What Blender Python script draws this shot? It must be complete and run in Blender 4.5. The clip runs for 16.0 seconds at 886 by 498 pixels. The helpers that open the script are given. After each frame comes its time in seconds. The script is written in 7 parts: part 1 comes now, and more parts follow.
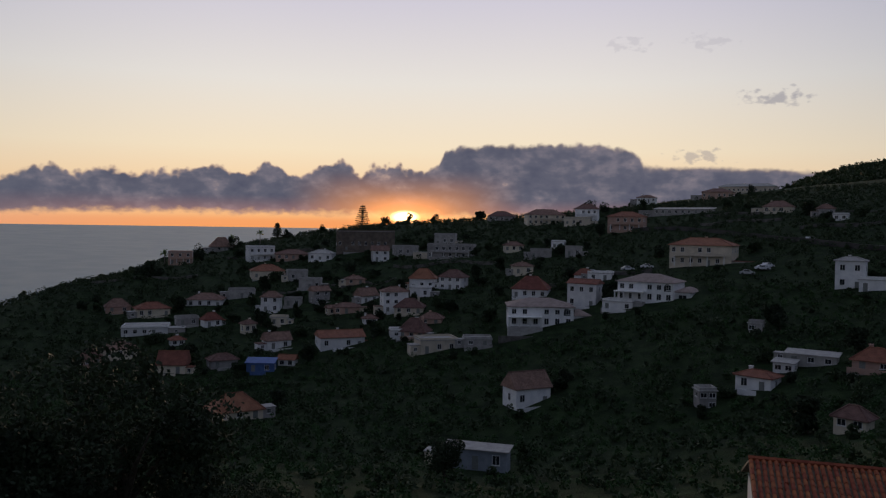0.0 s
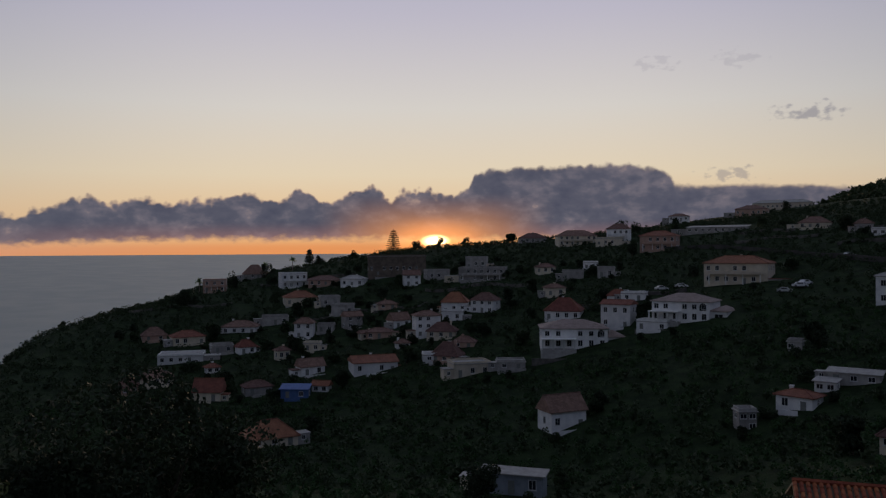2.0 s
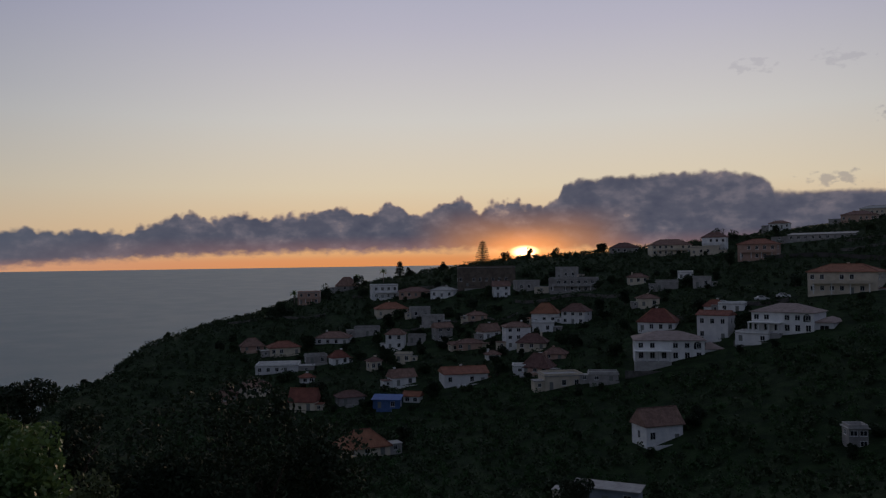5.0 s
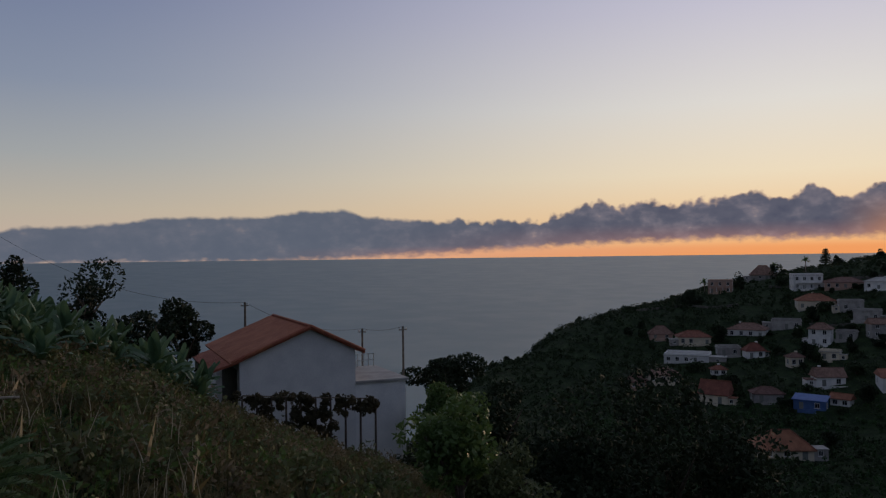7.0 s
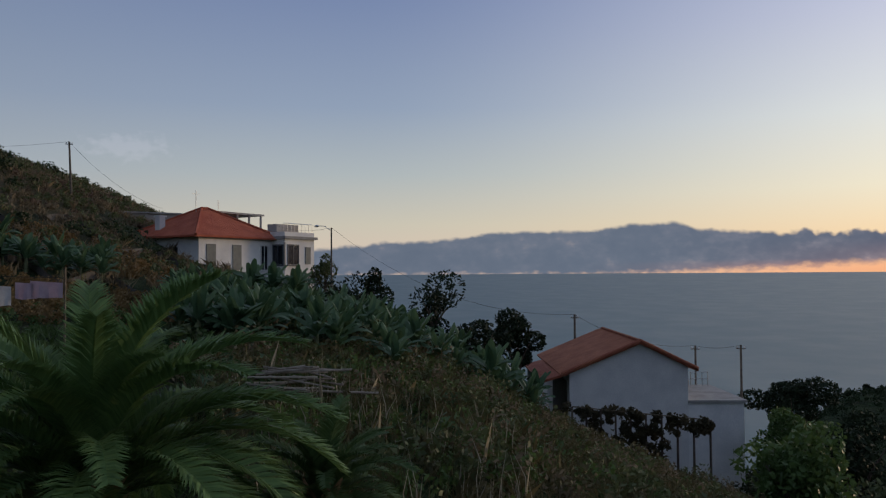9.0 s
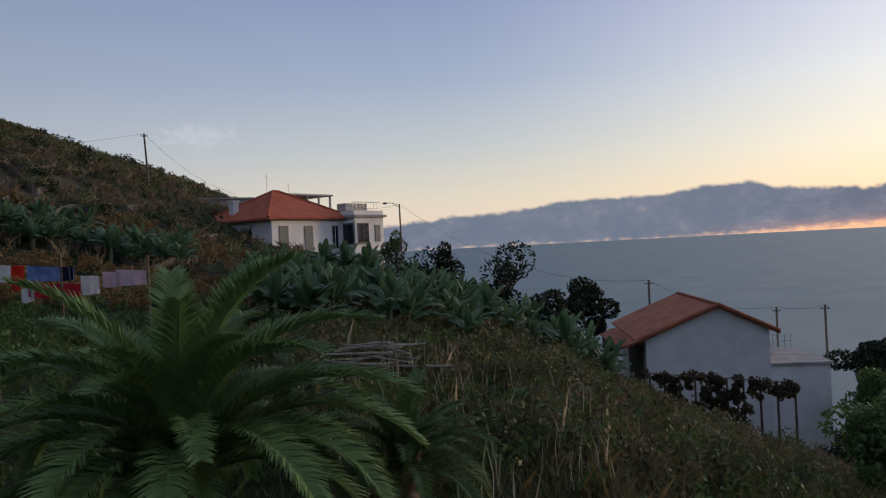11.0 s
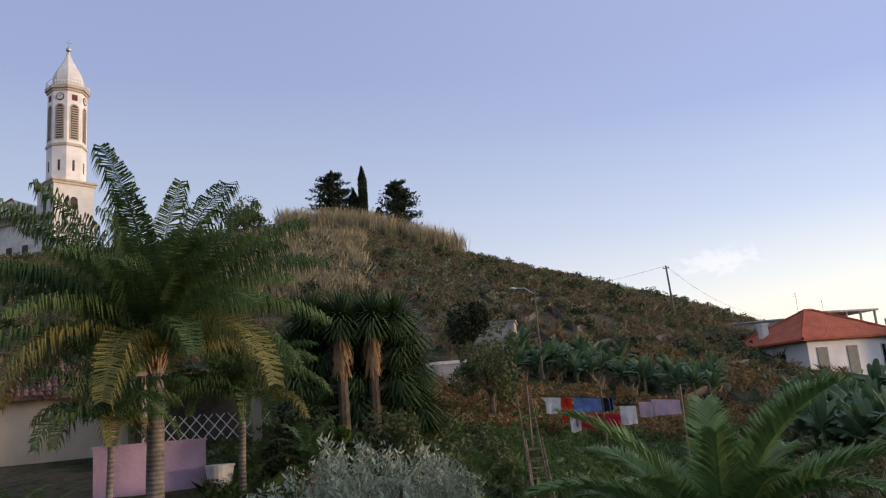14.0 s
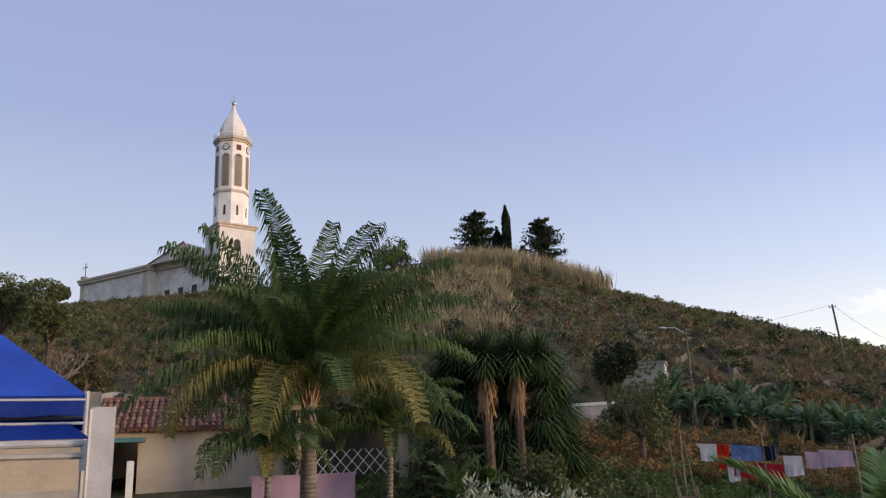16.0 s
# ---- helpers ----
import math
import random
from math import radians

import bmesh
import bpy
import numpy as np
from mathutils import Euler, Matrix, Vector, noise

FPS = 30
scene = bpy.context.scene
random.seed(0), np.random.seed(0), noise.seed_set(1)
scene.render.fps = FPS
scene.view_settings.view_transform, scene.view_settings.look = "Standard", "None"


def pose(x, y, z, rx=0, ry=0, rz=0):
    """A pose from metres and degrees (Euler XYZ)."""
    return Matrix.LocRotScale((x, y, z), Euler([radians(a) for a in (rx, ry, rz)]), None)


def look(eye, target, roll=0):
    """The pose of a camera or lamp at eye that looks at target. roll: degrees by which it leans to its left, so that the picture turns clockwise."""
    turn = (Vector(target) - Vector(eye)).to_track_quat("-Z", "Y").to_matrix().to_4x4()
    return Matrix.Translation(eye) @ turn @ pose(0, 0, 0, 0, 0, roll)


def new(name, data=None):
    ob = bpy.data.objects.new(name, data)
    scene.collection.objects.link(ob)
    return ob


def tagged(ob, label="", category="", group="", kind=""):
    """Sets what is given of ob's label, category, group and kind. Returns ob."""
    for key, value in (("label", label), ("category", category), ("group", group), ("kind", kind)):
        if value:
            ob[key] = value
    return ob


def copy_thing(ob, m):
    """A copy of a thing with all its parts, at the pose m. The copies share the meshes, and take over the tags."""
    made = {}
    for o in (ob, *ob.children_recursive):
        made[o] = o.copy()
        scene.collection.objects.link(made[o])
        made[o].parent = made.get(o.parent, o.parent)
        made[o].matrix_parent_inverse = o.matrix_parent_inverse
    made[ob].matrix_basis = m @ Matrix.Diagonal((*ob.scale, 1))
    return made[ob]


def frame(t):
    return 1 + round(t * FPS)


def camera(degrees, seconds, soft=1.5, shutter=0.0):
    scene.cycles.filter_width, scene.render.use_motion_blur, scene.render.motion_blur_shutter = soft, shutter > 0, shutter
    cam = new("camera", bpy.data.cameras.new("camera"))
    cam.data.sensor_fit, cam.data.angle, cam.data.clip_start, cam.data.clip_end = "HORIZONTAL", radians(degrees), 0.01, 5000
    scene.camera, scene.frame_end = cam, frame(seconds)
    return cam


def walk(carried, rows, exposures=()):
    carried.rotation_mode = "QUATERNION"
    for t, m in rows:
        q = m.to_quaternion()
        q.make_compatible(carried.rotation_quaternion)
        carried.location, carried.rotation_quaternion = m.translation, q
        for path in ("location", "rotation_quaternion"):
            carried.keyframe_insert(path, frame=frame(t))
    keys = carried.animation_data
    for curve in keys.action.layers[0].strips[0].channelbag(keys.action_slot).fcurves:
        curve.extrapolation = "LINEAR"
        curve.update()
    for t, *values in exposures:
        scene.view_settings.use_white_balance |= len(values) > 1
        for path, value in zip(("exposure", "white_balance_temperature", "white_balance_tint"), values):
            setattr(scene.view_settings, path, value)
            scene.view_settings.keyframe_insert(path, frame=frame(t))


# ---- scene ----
EYE = Vector((0.0, 0.0, 0.0))       # a balcony; heights are told from the eye
SEA = -125.0


def way(az, el=0.0):
    """Unit vector at a compass angle (degrees, clockwise from +y) and a height angle."""
    a, e = radians(az), radians(el)
    return Vector((math.sin(a) * math.cos(e), math.cos(a) * math.cos(e), math.sin(e)))


def aim(az, el, roll):
    return look(EYE, EYE + way(az, el) * 10, roll)


cam = camera(58.85, 16.0, soft=1.25)
walk(cam, [
    (0, aim(-5.28, -1.43, 0.82)),
    (0.5, aim(-5.43, -1.22, 0.36)),
    (1, aim(-6.00, -1.03, -0.15)),
    (1.5, aim(-6.53, -0.36, -0.27)),
    (2, aim(-7.55, 0.27, -0.36)),
    (2.5, aim(-7.97, 0.77, -0.39)),
    (3, aim(-8.78, 0.85, -0.43)),
    (3.2, aim(-9.56, 0.99, -0.48)),
    (5.3, aim(-16.29, 1.21, -0.92)),
    (5.5, aim(-18.68, 1.26, -0.61)),
    (6, aim(-25.86, 0.53, -0.30)),
    (6.5, aim(-35.24, 0.55, -0.11)),
    (7, aim(-43.16, 0.64, -0.72)),
    (7.5, aim(-47.92, 0.82, -1.37)),
    (8, aim(-53.59, 1.00, -1.40)),
    (8.5, aim(-56.35, 0.80, -1.02)),
    (9, aim(-66.81, 1.82, -0.36)),
    (9.2, aim(-71.42, 2.67, -1.73)),
    (11.3, aim(-72.45, -0.77, -3.19)),
    (11.5, aim(-74.99, 0.05, -4.15)),
    (12, aim(-85.83, 3.37, -4.12)),
    (12.5, aim(-93.58, 6.44, -5.33)),
    (13, aim(-98.44, 8.14, -5.94)),
    (13.5, aim(-103.42, 9.99, -5.36)),
    (14, aim(-108.20, 11.69, -4.58)),
    (14.5, aim(-110.78, 12.92, -4.06)),
    (15, aim(-116.01, 13.70, -3.12)),
    (15.5, aim(-117.79, 14.61, -2.77)),
    (16, aim(-118.76, 15.13, -2.51)),
], exposures=[(0, 0.0, 6400, 10), (1.5, -0.18, 6400, 10), (3, -0.38, 6350, 10), (5.5, -0.36, 6300, 9), (6, -0.2, 6320, 9), (6.5, -0.28, 6350, 9), (7, -0.1, 6350, 9), (8, 0.1, 6050, 5),
              (9, 0.25, 6100, 4), (11.5, 0.7, 6350, 8), (12.5, 1.02, 6500, 8), (13, 1.2, 6540, 8), (14, 1.36, 6600, 9), (15, 1.45, 6650, 9), (16, 1.46, 6700, 9)])

# ---- sky, sun ----
SUN_AZ, SUN_EL = -8.1, 0.85


class Nodes:
    """Short hand for building node trees."""

    def __init__(self, tree):
        self.t = tree
        tree.nodes.clear()

    def add(self, kind, **props):
        n = self.t.nodes.new(kind)
        for k, v in props.items():
            if k == "data_type":
                n.data_type = v
            elif k == "operation":
                n.operation = v
            elif k == "blend_type":
                n.blend_type = v
            elif k == "noise_type":
                n.noise_type = v
            elif k == "feature":
                n.feature = v
            elif k == "wave_type":
                n.wave_type = v
            elif k == "bands_direction":
                n.bands_direction = v
            elif k == "clamp":
                n.use_clamp = v
        return n

    def put(self, node, key, v):
        sock = node.inputs[key]
        if hasattr(v, "is_output"):
            self.t.links.new(v, sock)
        elif isinstance(v, tuple) and len(v) == 3 and sock.type == "RGBA":
            sock.default_value = (*v, 1)
        else:
            sock.default_value = v

    def math(self, op, a, b=0.0, c=0.0, clamp=False):
        n = self.add("ShaderNodeMath", operation=op, clamp=clamp)
        for i, v in enumerate((a, b, c)):
            self.put(n, i, v)
        return n.outputs[0]

    def mix(self, f, a, b, how="MIX"):
        n = self.add("ShaderNodeMix", data_type="RGBA", blend_type=how)
        self.put(n, 0, f), self.put(n, 6, a), self.put(n, 7, b)
        return n.outputs[2]

    def step(self, v, lo, hi, a=0.0, b=1.0):
        n = self.add("ShaderNodeMapRange")
        n.interpolation_type = "SMOOTHSTEP"
        for i, x in enumerate((v, lo, hi, a, b)):
            self.put(n, i, x)
        return n.outputs[0]

    def ramp(self, v, *stops):
        n = self.add("ShaderNodeValToRGB")
        e = n.color_ramp.elements
        while len(e) < len(stops):
            e.new(0.5)
        for k, (p, c) in zip(e, stops):
            k.position, k.color = p, (*c, 1)
        self.put(n, 0, v)
        return n.outputs[0]

    def noise(self, vec, scale, detail=4.0, rough=0.55, dist=0.0):
        n = self.add("ShaderNodeTexNoise")
        self.put(n, "Vector", vec)
        n.inputs["Scale"].default_value, n.inputs["Detail"].default_value = scale, detail
        n.inputs["Roughness"].default_value, n.inputs["Distortion"].default_value = rough, dist
        return n.outputs["Fac"]

    def curve(self, v, *pts):
        n = self.add("ShaderNodeFloatCurve")
        c = n.mapping.curves[0]
        while len(c.points) < len(pts):
            c.points.new(0.5, 0.5)
        for p, (x, y) in zip(c.points, pts):
            p.location = (x, y)
            p.handle_type = "AUTO_CLAMPED"
        n.mapping.update()
        self.put(n, "Value", v)
        return n.outputs[0]


def srgb(r, g, b):
    """Linear colour from 0..255 values."""
    return tuple(((v / 255 + 0.055) / 1.055) ** 2.4 if v > 10 else v / 255 / 12.92 for v in (r, g, b))


world = bpy.data.worlds.new("evening_sky")
scene.world = world
world.use_nodes = True
w = Nodes(world.node_tree)
direction = w.add("ShaderNodeTexCoord").outputs["Generated"]
sep = w.add("ShaderNodeSeparateXYZ")
w.put(sep, 0, direction)
dx, dy, dz = sep.outputs
el = w.math("MULTIPLY", w.math("ARCSINE", dz), 180 / math.pi)
az = w.math("MULTIPLY", w.math("ARCTAN2", dx, dy), 180 / math.pi)
to_sun = w.math("ABSOLUTE", w.math("SUBTRACT", az, SUN_AZ))
# clear sky: warm near the sun, blue away from it
high = w.math("DIVIDE", el, 40.0, clamp=True)
sunny = w.ramp(high, (0.0, srgb(250, 168, 100)), (0.05, srgb(250, 205, 150)), (0.14, srgb(246, 226, 194)),
               (0.26, srgb(232, 225, 216)), (0.42, srgb(206, 201, 214)), (0.62, srgb(172, 176, 204)), (1.0, srgb(150, 154, 172)))
cool = w.ramp(high, (0.0, srgb(208, 178, 158)), (0.09, srgb(192, 180, 162)), (0.18, srgb(166, 168, 168)),
              (0.3, srgb(138, 147, 166)), (0.5, srgb(112, 123, 155)), (1.0, srgb(112, 118, 138)))
far = w.ramp(high, (0.0, srgb(160, 152, 150)), (0.2, srgb(140, 144, 154)), (0.4, srgb(119, 128, 147)),
             (0.6, srgb(103, 113, 141)), (0.8, srgb(99, 108, 137)), (1.0, srgb(108, 114, 130)))
sky = w.mix(w.step(to_sun, 8, 66), sunny, cool)
sky = w.mix(w.step(to_sun, 58, 120), sky, far)
# the bank of cloud over the sea
u = w.math("DIVIDE", w.math("ADD", az, 80.0), 110.0, clamp=True)
BANK = ((-80, 0.4), (-77, 1.7), (-72.6, 2.2), (-65.9, 2.6), (-62.7, 3.05), (-57.4, 3.1), (-51, 3.6), (-48.6, 3.05), (-38.8, 2.7), (-35, 3.1), (-32.2, 4.0),
        (-30.3, 3.5), (-28.2, 4.05), (-25, 3.8), (-21.2, 4.45), (-19.6, 4.0), (-17.7, 4.75), (-16, 3.9), (-12.9, 4.95), (-11, 4.2), (-9.2, 4.85), (-6.6, 4.4),
        (-5.1, 5.75), (-2.3, 6.15), (3.4, 6.2), (7.2, 5.9), (8.7, 5.4), (9.2, 4.7), (14, 4.55), (18.5, 4.3), (30, 3.6))
top = w.curve(u, *[((a + 80) / 110, e / 10) for a, e in BANK])
ragged = w.math("ADD", w.step(az, -46.0, -34.0, 0.18, 0.75), 0.0)
ragged = w.math("MULTIPLY", ragged, w.math("MULTIPLY", w.step(az, -8.0, -5.0, 1.0, 0.5), w.step(az, 8.5, 10.0, 1.0, 0.5)))
flat_dir = w.add("ShaderNodeVectorMath", operation="MULTIPLY")
w.put(flat_dir, 0, direction), w.put(flat_dir, 1, (1.0, 1.0, 1.7))
puff = w.noise(flat_dir.outputs[0], 24, 4, 0.5)
fine = w.noise(flat_dir.outputs[0], 75, 4, 0.5)
edge = w.math("SUBTRACT", w.math("MULTIPLY", top, 10.0), el)
low_dir = w.add("ShaderNodeVectorMath", operation="MULTIPLY")
w.put(low_dir, 0, direction), w.put(low_dir, 1, (1.0, 1.0, 0.85))


def heap(scale, size):
    n = w.add("ShaderNodeTexVoronoi")
    n.feature = "SMOOTH_F1"
    w.put(n, "Vector", low_dir.outputs[0])
    n.inputs["Scale"].default_value, n.inputs["Smoothness"].default_value = scale, 0.35
    return w.math("MULTIPLY", w.math("SUBTRACT", 0.42, n.outputs["Distance"]), size)


lumps = w.math("ADD", w.math("ADD", heap(34, 1.0), heap(80, 0.8)), heap(170, 0.45))
edge = w.math("ADD", edge, w.math("MULTIPLY", lumps, ragged))
edge = w.math("ADD", edge, w.math("MULTIPLY", w.math("MULTIPLY", w.math("SUBTRACT", puff, 0.46), 1.5), ragged))
edge = w.math("ADD", edge, w.math("MULTIPLY", w.math("SUBTRACT", fine, 0.5), 0.3))
cloud = w.step(edge, -0.1, 0.25)
low = w.math("ADD", el, w.math("MULTIPLY", w.math("SUBTRACT", fine, 0.5), 0.9))
base_gap = w.math("ADD", w.step(az, -58.0, -24.0, 0.0, 1.2), -0.25)
cloud = w.math("MULTIPLY", cloud, w.step(w.math("SUBTRACT", low, base_gap), -0.2, 0.45))
body = w.ramp(w.math("ADD", w.math("ADD", w.math("MULTIPLY", puff, 0.65), w.math("MULTIPLY", fine, 0.35)), w.math("MULTIPLY", lumps, -0.06)),
              (0.3, srgb(80, 82, 99)), (0.5, srgb(95, 95, 109)), (0.63, srgb(120, 114, 124)), (0.74, srgb(172, 150, 144)))
rim = w.math("MULTIPLY", w.step(edge, 0.02, 0.4, 0.5, 0.0), w.math("MULTIPLY", w.step(az, -44.0, -26.0), w.step(az, -9.0, -5.0, 1.0, 0.25)))
body = w.mix(rim, body, srgb(236, 196, 164))
pink = w.mix(w.math("MULTIPLY", w.step(el, 0.6, 2.4, 0.4, 0.0), w.step(az, -52.0, -20.0)), body, srgb(206, 140, 122))
near_sun = w.step(to_sun, 2.0, 9.0, 0.7, 0.0)
pink = w.mix(w.math("MULTIPLY", near_sun, w.step(el, 1.0, 4.5, 1.0, 0.0)), pink, srgb(240, 160, 96))
sea_side = w.mix(w.step(az, -56.0, -26.0, 0.72, 0.0), pink, srgb(97, 105, 119))
sky = w.mix(cloud, sky, sea_side)
# small loose clouds
for wa, we, size, amount, tone in ((17.6, 9.1, 2.0, 0.62, srgb(140, 138, 150)), (13.0, 12.9, 1.5, 0.22, srgb(150, 146, 160)), (7.6, 13.0, 1.3, 0.2, srgb(150, 146, 160)),
                                   (12.6, 5.3, 1.7, 0.5, srgb(146, 140, 146)), (-88.9, 8.7, 3.4, 0.14, srgb(210, 202, 212))):
    shift = w.add("ShaderNodeVectorMath", operation="SUBTRACT")
    w.put(shift, 0, direction), w.put(shift, 1, tuple(way(wa, we)))
    flatten = w.add("ShaderNodeVectorMath", operation="MULTIPLY")
    w.put(flatten, 0, shift.outputs[0]), w.put(flatten, 1, (1.0, 1.0, 3.2))
    gap = w.add("ShaderNodeVectorMath", operation="LENGTH")
    w.put(gap, 0, flatten.outputs[0])
    near = w.step(w.math("ADD", w.math("MULTIPLY", gap.outputs[1], 180 / math.pi), w.math("MULTIPLY", w.math("SUBTRACT", fine, 0.5), 7.0)), size * 0.2, size, 1.0, 0.0)
    sky = w.mix(w.math("MULTIPLY", near, amount), sky, tone)
# orange strip at the horizon and the sun itself
strip = w.math("MULTIPLY", w.step(el, 0.35, 0.95, 1.0, 0.0), w.step(az, -58.0, -12.0))
sky = w.mix(w.math("MULTIPLY", strip, 0.8), sky, w.mix(w.step(az, -45.0, -18.0), srgb(222, 146, 120), srgb(248, 158, 96)))
sv = way(SUN_AZ, SUN_EL)
off = w.add("ShaderNodeVectorMath", operation="SUBTRACT")
w.put(off, 0, direction), w.put(off, 1, tuple(sv))
squash = w.add("ShaderNodeVectorMath", operation="MULTIPLY")
w.put(squash, 0, off.outputs[0]), w.put(squash, 1, (1.0, 1.0, 2.2))
dist = w.add("ShaderNodeVectorMath", operation="LENGTH")
w.put(dist, 0, squash.outputs[0])
ang = w.math("MULTIPLY", dist.outputs[1], 180 / math.pi)
glow = w.mix(w.step(ang, 0.3, 4.6, 0.75, 0.0), (0.0, 0.0, 0.0), srgb(255, 150, 60))
disc = w.mix(w.step(ang, 0.05, 1.25), (5.5, 4.0, 2.0), (0.0, 0.0, 0.0))
sky = w.mix(1.0, sky, glow, "ADD")
sky = w.mix(1.0, sky, disc, "ADD")
bg = w.add("ShaderNodeBackground")
w.put(bg, 0, sky)
bg.inputs[1].default_value = 1.0
wo = w.add("ShaderNodeOutputWorld")
w.t.links.new(bg.outputs[0], wo.inputs[0])

sun = new("sun", bpy.data.lights.new("sun", "SUN"))
sun.data.energy, sun.data.angle, sun.data.color = 1.0, radians(10), (1.0, 0.68, 0.42)
sun.matrix_world = look(way(SUN_AZ, 4.0) * 100, (0, 0, 0))

# ---- materials ----
MATS = {}


def surf(name, c1, c2, scale=3.0, rough=0.85, bump=0.2, fine=40.0, metal=0.0, tint=0.0, spec=0.4, waves=None):
    """A weathered surface: two colours mixed by coarse and fine noise, with relief."""
    if name in MATS:
        return MATS[name]
    m = bpy.data.materials.new(name)
    m.use_nodes = True
    n = Nodes(m.node_tree)
    co = n.add("ShaderNodeTexCoord").outputs["Object"]
    rnd = n.add("ShaderNodeObjectInfo").outputs["Random"]
    a = n.noise(co, scale, 5, 0.6)
    b = n.noise(co, fine, 3, 0.6)
    f = n.math("ADD", n.math("MULTIPLY", a, 0.7), n.math("MULTIPLY", b, 0.3))
    f = n.step(f, 0.34, 0.66)
    col = n.mix(f, c1, c2)
    if tint:
        hsv = n.add("ShaderNodeHueSaturation")
        n.put(hsv, "Value", n.math("ADD", 1 - tint, n.math("MULTIPLY", rnd, 2 * tint)))
        n.put(hsv, "Hue", n.math("ADD", 0.5 - tint * 0.05, n.math("MULTIPLY", rnd, tint * 0.1)))
        n.put(hsv, "Color", col)
        col = hsv.outputs[0]
    height = n.math("ADD", n.math("MULTIPLY", b, 0.5), a)
    if waves:
        wv = n.add("ShaderNodeTexWave", wave_type="BANDS", bands_direction=waves[0])
        n.put(wv, "Vector", co)
        wv.inputs["Scale"].default_value, wv.inputs["Distortion"].default_value = waves[1], 0.3
        height = n.math("ADD", n.math("MULTIPLY", wv.outputs["Fac"], 1.5), height)
        col = n.mix(n.math("MULTIPLY", wv.outputs["Fac"], 0.35), col, n.mix(0.5, col, (0.03, 0.02, 0.02)))
    bs = n.add("ShaderNodeBsdfPrincipled")
    n.put(bs, "Base Color", col)
    n.put(bs, "Roughness", n.math("ADD", rough - 0.06, n.math("MULTIPLY", b, 0.12)))
    n.put(bs, "Metallic", metal)
    n.put(bs, "Specular IOR Level", spec)
    if bump:
        bp = n.add("ShaderNodeBump")
        bp.inputs["Strength"].default_value = bump
        bp.inputs["Distance"].default_value = 0.05
        n.put(bp, "Height", height)
        n.put(bs, "Normal", bp.outputs[0])
    out = n.add("ShaderNodeOutputMaterial")
    n.t.links.new(bs.outputs[0], out.inputs[0])
    MATS[name] = m
    return m


def leaf(name, c1, c2, rough=0.55, back=0.25):
    """Foliage: colour by island, some light through the blade."""
    if name in MATS:
        return MATS[name]
    m = bpy.data.materials.new(name)
    m.use_nodes = True
    n = Nodes(m.node_tree)
    geo = n.add("ShaderNodeNewGeometry")
    co = n.add("ShaderNodeTexCoord").outputs["Object"]
    a = n.noise(co, 0.5, 3, 0.6)
    f = n.math("ADD", n.math("MULTIPLY", geo.outputs["Random Per Island"], 0.55), n.math("MULTIPLY", n.step(a, 0.35, 0.65), 0.45))
    col = n.mix(f, c1, c2)
    bs = n.add("ShaderNodeBsdfPrincipled")
    n.put(bs, "Base Color", col)
    bs.inputs["Roughness"].default_value = rough
    bs.inputs["Specular IOR Level"].default_value = 0.22
    tr = n.add("ShaderNodeBsdfTranslucent")
    n.put(tr, 0, col)
    mx = n.add("ShaderNodeMixShader")
    mx.inputs[0].default_value = back
    n.t.links.new(bs.outputs[0], mx.inputs[1])
    n.t.links.new(tr.outputs[0], mx.inputs[2])
    out = n.add("ShaderNodeOutputMaterial")
    n.t.links.new(mx.outputs[0], out.inputs[0])
    MATS[name] = m
    return m


PLASTER = surf("white_plaster", (0.62, 0.62, 0.62), (0.8, 0.79, 0.77), 0.5, 0.9, 0.15, 12, tint=0.12)
CREAM = surf("cream_plaster", (0.5, 0.44, 0.34), (0.66, 0.58, 0.46), 0.5, 0.9, 0.15, 12, tint=0.12)
GREYWALL = surf("grey_render", (0.26, 0.25, 0.24), (0.4, 0.38, 0.36), 0.6, 0.92, 0.2, 10, tint=0.15)
PINKWALL = surf("pink_render", (0.4, 0.26, 0.2), (0.5, 0.34, 0.27), 0.6, 0.92, 0.2, 10, tint=0.15)
TERRACOTTA = surf("terracotta_tiles", (0.2, 0.075, 0.05), (0.33, 0.13, 0.085), 0.8, 0.85, 0.6, 6, tint=0.25, waves=("X", 4.0))
OLDTILE = surf("old_brown_tiles", (0.15, 0.085, 0.07), (0.28, 0.165, 0.135), 1.2, 0.9, 0.6, 8, tint=0.25, waves=("X", 4.0))
PALETILE = surf("pale_pink_tiles", (0.26, 0.2, 0.18), (0.4, 0.32, 0.29), 0.8, 0.85, 0.5, 6, waves=("X", 4.0))
TILE = surf("clay_tile", (0.1, 0.05, 0.04), (0.26, 0.125, 0.085), 5, 0.9, 0.4, 30, tint=0.35)
CONCRETE = surf("concrete", (0.28, 0.27, 0.26), (0.42, 0.41, 0.39), 1.0, 0.93, 0.3, 20, tint=0.1)
DARKPANE = surf("dark_glass", (0.012, 0.014, 0.018), (0.03, 0.034, 0.04), 1.0, 0.12, 0.0, 5, spec=0.6)
FRAME = surf("painted_frame", (0.55, 0.55, 0.54), (0.72, 0.72, 0.7), 3, 0.6, 0.05)
SHUTTER = surf("grey_green_shutter", (0.16, 0.17, 0.16), (0.24, 0.25, 0.23), 3, 0.7, 0.1, waves=("Z", 9.0))
WOOD = surf("weathered_wood", (0.1, 0.075, 0.05), (0.24, 0.19, 0.14), 4, 0.85, 0.4, 40, tint=0.2)
